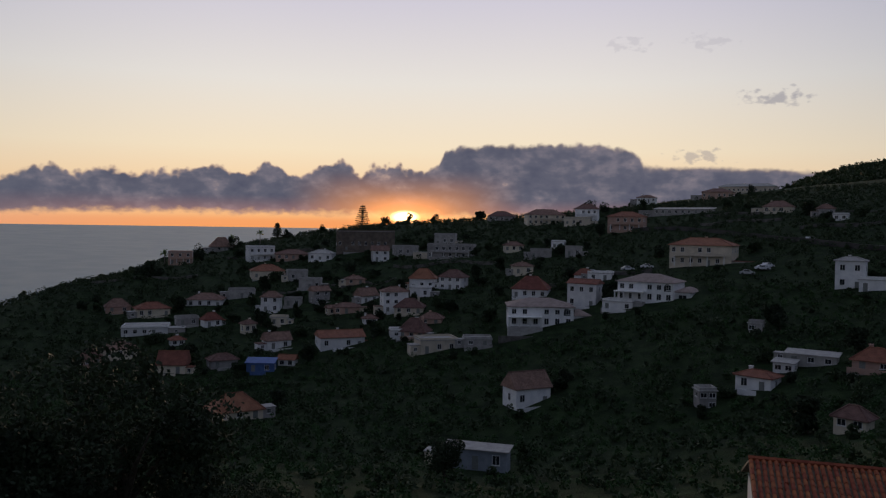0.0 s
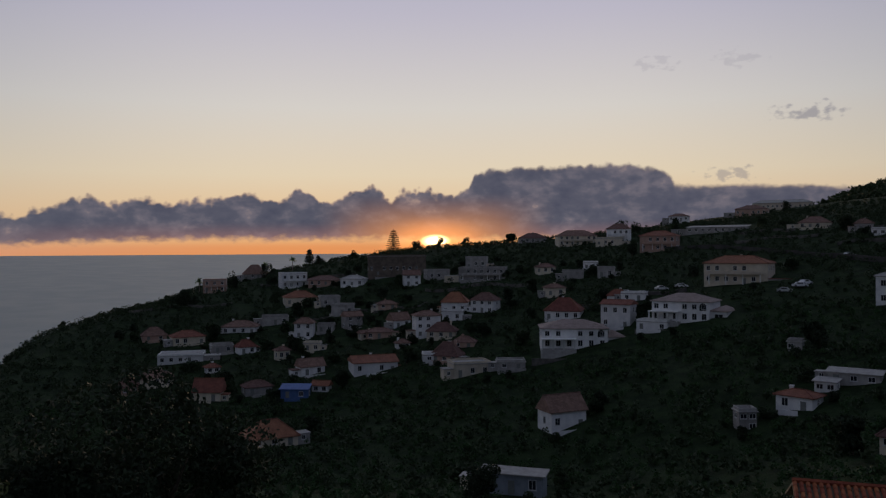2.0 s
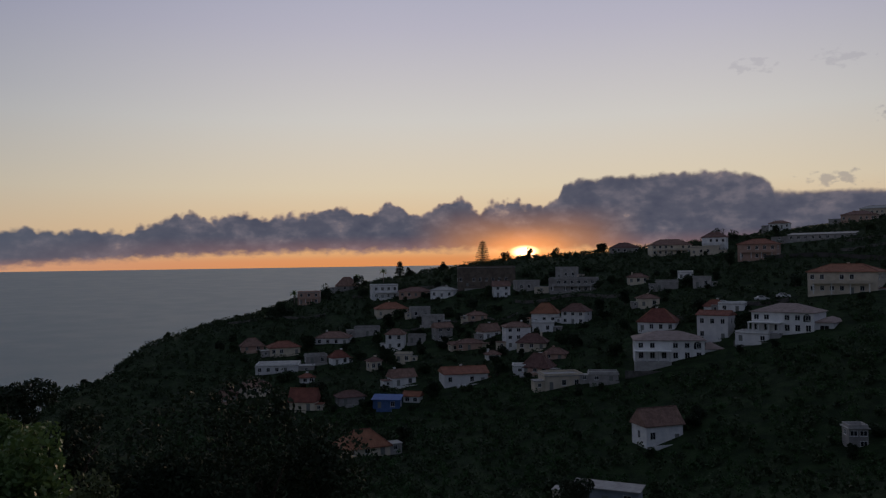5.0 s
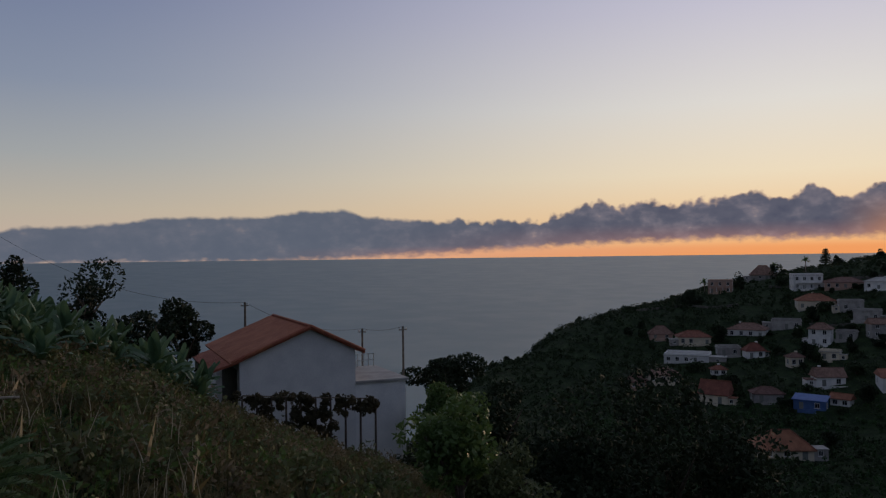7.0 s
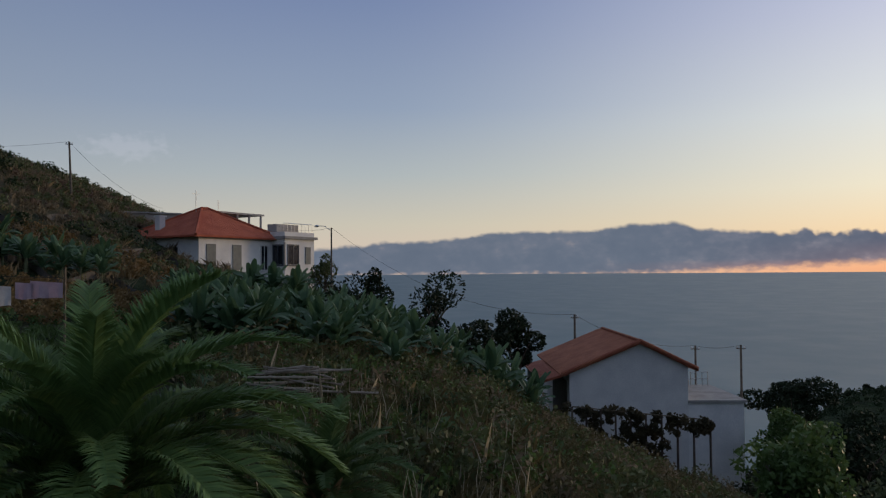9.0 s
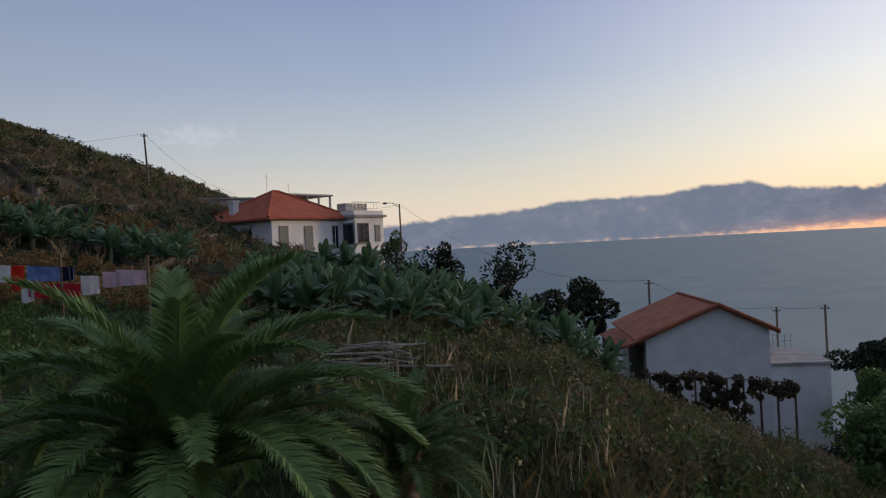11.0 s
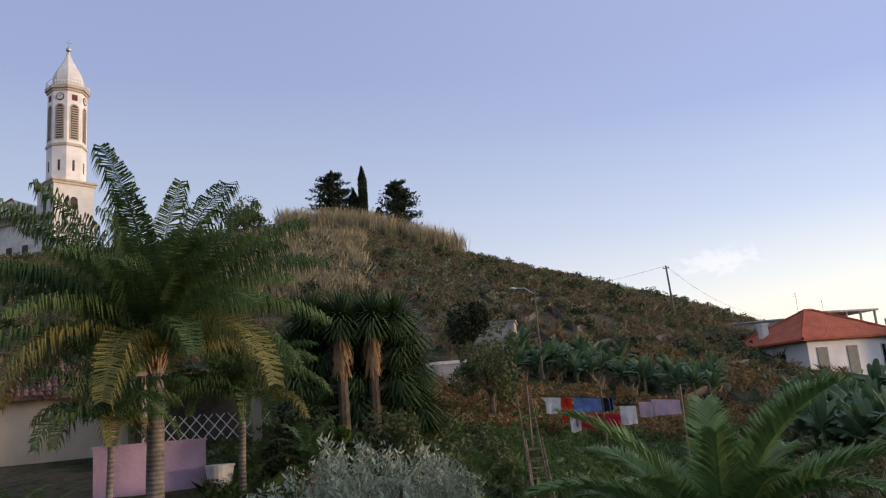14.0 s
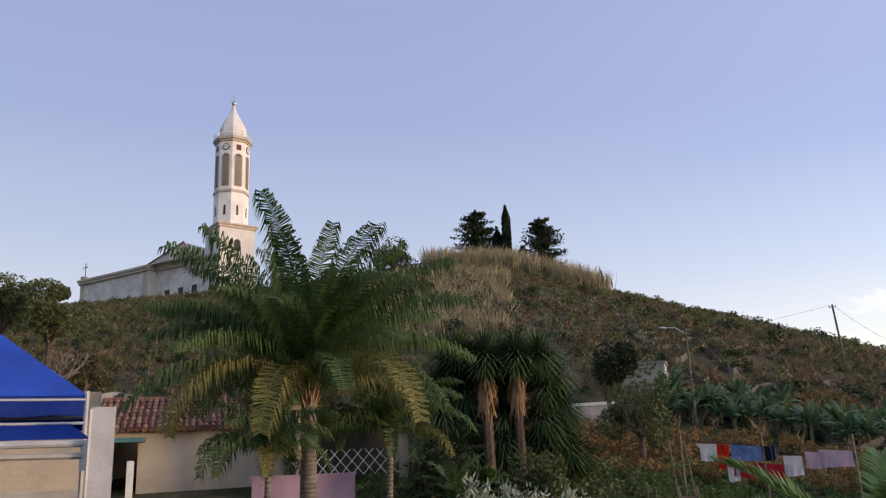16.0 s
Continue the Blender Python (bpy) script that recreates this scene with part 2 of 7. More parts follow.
POLE = surf("pole_timber", (0.09, 0.075, 0.06), (0.17, 0.15, 0.12), 3, 0.85, 0.3, 30)
STEEL = surf("galvanised_steel", (0.42, 0.43, 0.44), (0.56, 0.57, 0.58), 6, 0.4, 0.05, metal=0.8)
WIRE = surf("black_cable", (0.02, 0.02, 0.02), (0.04, 0.04, 0.04), 3, 0.6, 0.0)
BARK = surf("bark", (0.05, 0.04, 0.03), (0.14, 0.11, 0.085), 4, 0.95, 0.6, 25, tint=0.2)
PALMBARK = surf("palm_trunk", (0.13, 0.115, 0.1), (0.28, 0.25, 0.22), 3, 0.9, 0.5, 25, waves=("Z", 3.0))
STRAW = surf("dry_fronds", (0.2, 0.125, 0.065), (0.36, 0.24, 0.14), 6, 0.9, 0.4, 40)

# ---- ground ----
RINGS = (3, 10, 20, 30, 40, 55, 80, 110, 140, 200, 270, 350, 450, 600, 900, 1500, 2600)
PROFILES = {}


def profile(at, *heights):
    """Heights of the land along one compass line, ring by ring."""
    PROFILES[at] = heights


profile(-180, -5, -4.6, -4, -3, -2, -1, 2, 6, 9, 14, 18, 20, 20, 15, 0, -60, -140)
profile(-150, -5, -4.5, -2.6, -1.2, 0.5, 4, 11, 20.3, 24, 21, 12, 5, 0, -10, -60, -130, -140)
profile(-140, -5, -4.3, -2, -0.8, 0.4, 3.5, 12, 22.2, 27, 25, 12, 0, -20, -60, -120, -140, -140)
profile(-130, -5, -4.2, -2.2, -0.8, 1, 5, 13.5, 24.5, 28.5, 25, 12, 0, -30, -80, -130, -140, -140)
profile(-122, -5, -4.2, -2.2, -0.6, 1.6, 6, 16, 27.5, 29, 22, 10, -10, -40, -90, -135, -140, -140)
profile(-114, -5, -4.2, -2.2, -0.6, 1.4, 6, 16, 26.8, 28, 20, 5, -20, -60, -110, -138, -140, -140)
profile(-108, -5, -4.2, -2.4, -1, 0.8, 4.5, 13.5, 22.8, 22, 12, -5, -35, -75, -120, -140, -140, -140)
profile(-100, -5, -4.2, -2.6, -1.5, 0, 3, 11, 17.6, 15.5, 2, -20, -50, -90, -130, -140, -140, -140)
profile(-92, -5, -4.2, -2.8, -2, -1, 1, 7.5, 12.4, 9.5, -6, -30, -60, -100, -135, -140, -140, -140)
profile(-86, -5, -4.2, -3, -2.2, -1.5, -0.4, 3.5, 7.4, 2, -18, -42, -72, -110, -138, -140, -140, -140)
profile(-80, -5, -4.2, -3, -2.5, -2, -0.8, 0.4, -2, -14, -34, -58, -88, -118, -140, -140, -140, -140)
profile(-74, -5, -4.4, -3.5, -3, -2.6, -2, -2.6, -12, -25, -50, -76, -105, -130, -140, -140, -140, -140)
profile(-66, -5, -4.6, -4.2, -4.4, -4.8, -6, -11, -21, -33, -60, -90, -118, -136, -140, -140, -140, -140)
profile(-56, -5.2, -4.9, -5.4, -7, -9, -11.8, -18, -27, -37, -62, -92, -120, -138, -140, -140, -140, -140)
profile(-46, -5.2, -5.2, -6.5, -9, -11.5, -14.5, -20, -27, -36, -56, -84, -112, -136, -140, -140, -140, -140)
profile(-43, -5.2, -5.3, -7, -9.8, -12.4, -15, -19.8, -24.5, -29.5, -38, -50, -80, -115, -135, -140, -140, -140)
profile(-40, -5.2, -5.4, -7.4, -10.4, -13, -15.5, -22.4, -28.2, -31.9, -34.6, -35, -60, -100, -132, -140, -140, -140)
profile(-35, -5.2, -5.6, -8, -11, -15.5, -20, -25.3, -32, -37.5, -41.4, -37.5, -29, -58, -112, -140, -140, -140)
profile(-30, -5.2, -5.8, -8.4, -11.4, -15.7, -20.3, -25.6, -32, -37.5, -41.9, -35.8, -22, -34, -90, -138, -140, -140)
profile(-25, -5.2, -5.8, -8.6, -11.6, -15.9, -20.5, -25.9, -32, -37.5, -41.4, -34.3, -21, -16.5, -50, -125, -140, -140)
profile(-20, -5.2, -6, -8.8, -11.8, -16.4, -20.7, -26.4, -32.6, -38.1, -41.1, -32.9, -19.5, -9, -30, -95, -140, -140)
profile(-15, -5.2, -6, -9, -12, -16.8, -21.2, -27.2, -33.5, -38.6, -40.6, -30.2, -15, -2.2, -10, -60, -140, -140)
profile(-10, -5.2, -6, -9, -12.4, -17.2, -22, -28.2, -34, -39.4, -38.1, -25.8, -10.5, 3, -2, -30, -130, -140)
profile(0, -5.2, -6, -9, -12.4, -17.2, -22.2, -29, -35.4, -40.1, -33, -19, -5.5, 7.5, 8, -10, -100, -140)
profile(12, -5.2, -5.6, -8, -10.6, -17.9, -21.1, -27, -31.9, -34.2, -21.6, -9.1, 5, 16, 25, 16, -40, -140)
profile(20, -5.2, -5.4, -7.4, -9.4, -15.2, -17.7, -23.4, -27.6, -29.6, -18.2, -4.2, 10, 23, 34.5, 47, 105, 60)
profile(27, -5, -5, -6.6, -8.2, -13.1, -15, -19.9, -24.1, -25.5, -14.7, 0, 12, 26, 38, 62, 135, 90)
profile(45, -5, -5, -5, -5, -5, -6, -7, -8, -8, -2, 8, 20, 32, 48, 85, 160, 120)
profile(100, -5, -4.6, -4, -3, -2, 0, 5, 10, 15, 25, 36, 48, 62, 80, 110, 150, 120)


def land_table():
    """Profiles blended round the compass and outward, on a fine grid."""
    keys = sorted(PROFILES)
    ring = np.log(np.array(RINGS))
    fine_r = np.linspace(ring[0], ring[-1], 240)
    lines = np.array([np.interp(fine_r, ring, PROFILES[k]) for k in keys])
    ker = np.array([1, 4, 6, 4, 1]) / 16
    for _ in range(3):
        pad = np.pad(lines, ((0, 0), (2, 2)), mode="edge")
        lines = sum(ker[i] * pad[:, i:i + 240] for i in range(5))
    azs = np.arange(-180, 180, 0.5)
    grid = np.array([np.interp(azs, keys + [180], np.append(lines[:, j], lines[0, j])) for j in range(240)]).T
    for _ in range(6):
        grid = 0.25 * np.roll(grid, 1, 0) + 0.5 * grid + 0.25 * np.roll(grid, -1, 0)
    return fine_r, grid


LAND_R, LAND = land_table()


def ground_z(x, y):
    """Height of the smooth land at a place."""
    r = min(max(math.hypot(x, y), 3.01), 2590.0)
    a = (math.degrees(math.atan2(x, y)) + 180) % 360 / 0.5
    i, fa = int(a) % 720, a - int(a)
    b = (math.log(r) - LAND_R[0]) / (LAND_R[1] - LAND_R[0])
    j, fb = min(int(b), 238), b - int(b)
    k = (i + 1) % 720
    return float((LAND[i, j] * (1 - fb) + LAND[i, j + 1] * fb) * (1 - fa) + (LAND[k, j] * (1 - fb) + LAND[k, j + 1] * fb) * fa)


def bumps(x, y):
    """Terraces and lumps on top of the smooth land; none close to the eye."""
    r = math.hypot(x, y)
    s = min(max((r - 12) / 60, 0), 1)
    return s * (0.5 * noise.noise((x * 0.06, y * 0.06, 0)) + 0.25 * noise.noise((x * 0.17, y * 0.17, 3))) * min(1.0, 0.4 + r / 300)


def part(name, bm, material, parent=None, label="", smooth=False):
    """Links a bmesh as one mesh object under a thing or a part."""
    me = bpy.data.meshes.new(name)
    bm.to_mesh(me)
    bm.free()
    if smooth:
        me.polygons.foreach_set("use_smooth", [True] * len(me.polygons))
    me.materials.append(material)
    ob = new(name, me)
    if parent:
        ob.parent = parent
    return tagged(ob, label)


def raw(name, verts, faces, material, parent=None, label="", smooth=False):
    """The same from plain lists."""
    me = bpy.data.meshes.new(name)
    me.from_pydata([tuple(v) for v in verts], [], faces)
    if smooth:
        me.polygons.foreach_set("use_smooth", [True] * len(me.polygons))
    me.materials.append(material)
    ob = new(name, me)
    if parent:
        ob.parent = parent
    return tagged(ob, label)


def thing(name, m, label, category, group=""):
    """An Empty at the base of a thing made of parts."""
    ob = new(name)
    ob.matrix_world = m
    ob.empty_display_size = 0.2
    return tagged(ob, label, category, group)


def make_ground():
    m = bpy.data.materials.new("hillside_soil")
    m.use_nodes = True
    n = Nodes(m.node_tree)
    co = n.add("ShaderNodeTexCoord").outputs["Object"]
    a, b, c = n.noise(co, 0.035, 5, 0.6), n.noise(co, 0.3, 5, 0.65), n.noise(co, 4.0, 4, 0.65)
    mix = n.math("ADD", n.math("MULTIPLY", a, 0.6), n.math("MULTIPLY", b, 0.4))
    green = n.mix(n.step(b, 0.35, 0.65), (0.009, 0.019, 0.007), (0.024, 0.046, 0.016))
    dry = n.mix(n.step(c, 0.35, 0.65), (0.065, 0.055, 0.036), (0.14, 0.115, 0.075))
    sp = n.add("ShaderNodeSeparateXYZ")
    n.put(sp, 0, co)
    south = n.step(n.math("ADD", sp.outputs[1], n.math("MULTIPLY", a, 20.0)), 0.0, 20.0, 1.0, 0.03)
    col = n.mix(n.math("MULTIPLY", n.step(mix, 0.42, 0.58), south), green, dry)
    col = n.mix(n.math("MULTIPLY", n.step(c, 0.5, 0.7), 0.35), col, (0.03, 0.035, 0.02))
    bs = n.add("ShaderNodeBsdfPrincipled")
    n.put(bs, "Base Color", col)
    bs.inputs["Roughness"].default_value = 0.97
    bs.inputs["Specular IOR Level"].default_value = 0.1
    bp = n.add("ShaderNodeBump")
    bp.inputs["Strength"].default_value, bp.inputs["Distance"].default_value = 0.7, 0.4
    n.put(bp, "Height", n.math("ADD", n.math("MULTIPLY", b, 2.0), c))
    n.put(bs, "Normal", bp.outputs[0])
    out = n.add("ShaderNodeOutputMaterial")
    n.t.links.new(bs.outputs[0], out.inputs[0])
    azs = np.concatenate([np.arange(-155, 32, 0.75), np.arange(32, 205, 3.0)])
    rs = np.concatenate([np.linspace(2, 30, 36), np.geomspace(31, 2590, 150)])
    verts, faces = [(0, 0, ground_z(0, 3.1))], []
    for r in rs:
        for a_ in azs:
            v = way(a_) * float(r)
            verts.append((v.x, v.y, ground_z(v.x, v.y) + bumps(v.x, v.y)))
    na = len(azs)
    for i in range(na):
        faces.append((0, 1 + (i + 1) % na, 1 + i))
    for j in range(len(rs) - 1):
        for i in range(na):
            k = (i + 1) % na
            faces.append((1 + j * na + i, 1 + j * na + k, 1 + (j + 1) * na + k, 1 + (j + 1) * na + i))
    ob = raw("ground", verts, faces, m, smooth=True)
    return tagged(ob, "dark green and dry brown hillside falling to the sea", "ground", kind="structure")


def make_sea():
    m = bpy.data.materials.new("sea_water")
    m.use_nodes = True
    n = Nodes(m.node_tree)
    co = n.add("ShaderNodeTexCoord").outputs["Object"]
    a, b = n.noise(co, 0.012, 4, 0.6), n.noise(co, 0.09, 4, 0.6)
    bs = n.add("ShaderNodeBsdfPrincipled")
    n.put(bs, "Base Color", n.mix(a, (0.034, 0.095, 0.115), (0.058, 0.13, 0.15)))
    n.put(bs, "Roughness", n.step(a, 0.3, 0.7, 0.38, 0.43))
    bs.inputs["IOR"].default_value = 1.33
    bp = n.add("ShaderNodeBump")
    bp.inputs["Strength"].default_value, bp.inputs["Distance"].default_value = 0.1, 1.0
    n.put(bp, "Height", n.math("ADD", a, b))
    n.put(bs, "Normal", bp.outputs[0])
    out = n.add("ShaderNodeOutputMaterial")
    n.t.links.new(bs.outputs[0], out.inputs[0])
    verts, faces, na = [], [], 120
    rs = [300, 600, 900, 1200, 1600, 2000, 2500, 3000, 3500, 4000, 4500, 4900]
    for r in rs:
        lift = max(0.0, (r - 900) / 4000) ** 1.15
        for i in range(na):
            v = way(i * 360 / na) * r
            verts.append((v.x, v.y, SEA + lift * (-SEA - 3)))
    for j in range(len(rs) - 1):
        for i in range(na):
            k = (i + 1) % na
            faces.append((j * na + i, j * na + k, (j + 1) * na + k, (j + 1) * na + i))
    ob = raw("water", verts, faces, m, smooth=True)
    return tagged(ob, "calm grey-blue sea reaching the evening horizon", "sea", kind="structure")


make_ground()
make_sea()

# ---- houses of the town ----
SLATE = surf("blue_grey_block", (0.2, 0.23, 0.26), (0.3, 0.33, 0.36), 1.0, 0.9, 0.2, 14)
BLUEWALL = surf("blue_painted_wall", (0.05, 0.1, 0.24), (0.08, 0.15, 0.34), 1.0, 0.8, 0.2, 10)
BLUESHEET = surf("blue_sheet", (0.03, 0.08, 0.26), (0.05, 0.13, 0.36), 1.0, 0.5, 0.2, 10)
BROWNWALL = surf("dark_brown_wall", (0.1, 0.08, 0.065), (0.18, 0.145, 0.115), 0.6, 0.92, 0.2, 8)
ROCK = surf("dry_stone", (0.07, 0.065, 0.06), (0.16, 0.15, 0.135), 0.8, 0.95, 0.6, 6, tint=0.2)
HOUSE_SPOTS = []
SHARED = {}


def block(bm, x0, y0, z0, x1, y1, z1):
    """A box between two corners."""
    v = [bm.verts.new(p) for p in ((x0, y0, z0), (x1, y0, z0), (x1, y1, z0), (x0, y1, z0), (x0, y0, z1), (x1, y0, z1), (x1, y1, z1), (x0, y1, z1))]
    for f in ((3, 2, 1, 0), (4, 5, 6, 7), (0, 1, 5, 4), (1, 2, 6, 5), (2, 3, 7, 6), (3, 0, 4, 7)):
        bm.faces.new([v[i] for i in f])
    return bm


def shared(key, make, material):
    """One mesh for all alike pieces."""
    if key not in SHARED:
        bm = make()
        me = bpy.data.meshes.new(key[0])
        bm.to_mesh(me)
        bm.free()
        me.materials.append(material)
        SHARED[key] = me
    return SHARED[key]


def piece(name, me, parent, m):
    ob = new(name, me)
    ob.parent = parent
    ob.matrix_local = m
    return ob


def frame_bm(w, h, t=0.07, depth=0.14):
    bm = bmesh.new()
    for a in ((-w / 2, 0, -w / 2 + t, h), (w / 2 - t, 0, w / 2, h), (-w / 2 + t, 0, w / 2 - t, t), (-w / 2 + t, h - t, w / 2 - t, h), (-0.03, t, 0.03, h - t)):
        block(bm, a[0], -depth / 2, a[1], a[2], depth / 2, a[3])
    block(bm, -w / 2 - 0.08, -depth / 2 - 0.06, -0.08, w / 2 + 0.08, depth / 2, 0)
    return bm


def window(parent, x, y, z, w, h, turn=0.0, name="window", frame_mat=None):
    """A frame with sill and a dark pane, set in a wall; turn 0 faces -y."""
    fm = frame_mat or FRAME
    me = shared((name + "_frame", round(w, 1), round(h, 1), fm.name), lambda: frame_bm(round(w, 1), round(h, 1)), fm)
    ob = piece(name, me, parent, pose(x, y, z, 0, 0, turn))
    w, h = round(w, 1) - 0.18, round(h, 1) - 0.18
    pm = shared(("pane", round(w, 2), round(h, 2)), lambda: block(bmesh.new(), -w / 2, -0.03, 0.09, w / 2, 0.05, 0.09 + h), DARKPANE)
    piece("pane", pm, ob, pose(0, 0, 0))
    return ob


def roof_bm(w, d, h, rise, kind, over=0.4):
    """Roof slab over a w x d plan, with eaves and thickness."""
    bm = bmesh.new()
    a, b = w / 2 + over, d / 2 + over
    t = 0.16
    drop = over * rise / max(min(w, d) / 2, 0.5)
    z0 = h - min(drop, 0.3)
    if kind == "mono":
        lo = [(-a, -b, h), (a, -b, h), (a, b, h + rise), (-a, b, h + rise)]
        v0, v1 = [bm.verts.new(p) for p in lo], [bm.verts.new((p[0], p[1], p[2] + t)) for p in lo]
        bm.faces.new(v0[::-1]), bm.faces.new(v1)
        for i in range(4):
            bm.faces.new((v0[i], v0[(i + 1) % 4], v1[(i + 1) % 4], v1[i]))
        return bm
    long_x = w >= d
    run = (a - b if long_x else b - a) if kind == "hip" else (a if long_x else b)
    run = max(run, 0.25)
    ends = [(-run, 0, h + rise), (run, 0, h + rise)] if long_x else [(0, -run, h + rise), (0, run, h + rise)]
    low = [(-a, -b, z0), (a, -b, z0), (a, b, z0), (-a, b, z0)]
    vl = [bm.verts.new(p) for p in low]
    vt = [bm.verts.new((p[0], p[1], p[2] + t)) for p in low]
    e0, e1 = [bm.verts.new((p[0], p[1], p[2] + t)) for p in ends]
    bm.faces.new(vl[::-1])
    for i in range(4):
        bm.faces.new((vl[i], vl[(i + 1) % 4], vt[(i + 1) % 4], vt[i]))
    if long_x:
        bm.faces.new((vt[0], vt[1], e1, e0)), bm.faces.new((vt[2], vt[3], e0, e1))
        bm.faces.new((vt[1], vt[2], e1)), bm.faces.new((vt[3], vt[0], e0))
    else:
        bm.faces.new((vt[1], vt[2], e1, e0)), bm.faces.new((vt[3], vt[0], e0, e1))
        bm.faces.new((vt[0], vt[1], e0)), bm.faces.new((vt[2], vt[3], e1))
    return bm


def ridge_parts(w, d, h, rise, kind, mat, parent, over=0.4, at=(0, 0, 0)):
    """Rounded cap tiles along the ridge and each hip."""
    a, b, z = w / 2 + over, d / 2 + over, h + rise + 0.18
    long_x = w >= d
    run = max((abs(a - b)) if kind == "hip" else max(a, b), 0.25)
    e = [Vector((-run, 0, z)), Vector((run, 0, z))] if long_x else [Vector((0, -run, z)), Vector((0, run, z))]
    segs = [(e[0], e[1])]
    if kind == "hip":
        zc = h - min(over * rise / max(min(w, d) / 2, 0.5), 0.3) + 0.18
        for sx in (-1, 1):
            for sy in (-1, 1):
                segs.append((Vector((sx * a, sy * b, zc)), e[(sx if long_x else sy) > 0]))
    for p, q in segs:
        o = part("ridge_cap", tube(bmesh.new(), [p, q], 0.13, 5), mat, parent)
        o.location = at


def tube(bm, pts, radius, sides=6, taper=None):
    """A round bar along points."""
    rings = []
    for i, p in enumerate(pts):
        dvec = (pts[min(i + 1, len(pts) - 1)] - pts[max(i - 1, 0)]).normalized()
        side = dvec.orthogonal().normalized()
        up = dvec.cross(side)
        r = radius if taper is None else radius + (taper - radius) * i / (len(pts) - 1)
        rings.append([bm.verts.new(p + (side * math.cos(k * 2 * math.pi / sides) + up * math.sin(k * 2 * math.pi / sides)) * r) for k in range(sides)])
    for r0, r1 in zip(rings, rings[1:]):
        for k in range(sides):
            bm.faces.new((r0[k], r0[(k + 1) % sides], r1[(k + 1) % sides], r1[k]))
    bm.faces.new(rings[0][::-1]), bm.faces.new(rings[-1])
    return bm


WORDS = {"white_plaster": "white", "cream_plaster": "cream", "grey_render": "grey", "pink_render": "earth-pink", "blue_grey_block": "blue-grey", "blue_painted_wall": "blue", "dark_brown_wall": "dark brown"}
STOREYS = {1: "single-storey", 2: "two-storey", 3: "three-storey"}
ROOFS = {"hip": "a hipped", "gable": "a gabled", "flat": "a flat", "mono": "a low sloping"}
COVERS = {"terracotta_tiles": "terracotta tile roof", "old_brown_tiles": "weathered brown tile roof", "concrete": "concrete roof", "blue_sheet": "blue sheet roof"}
dice = random.Random(7)


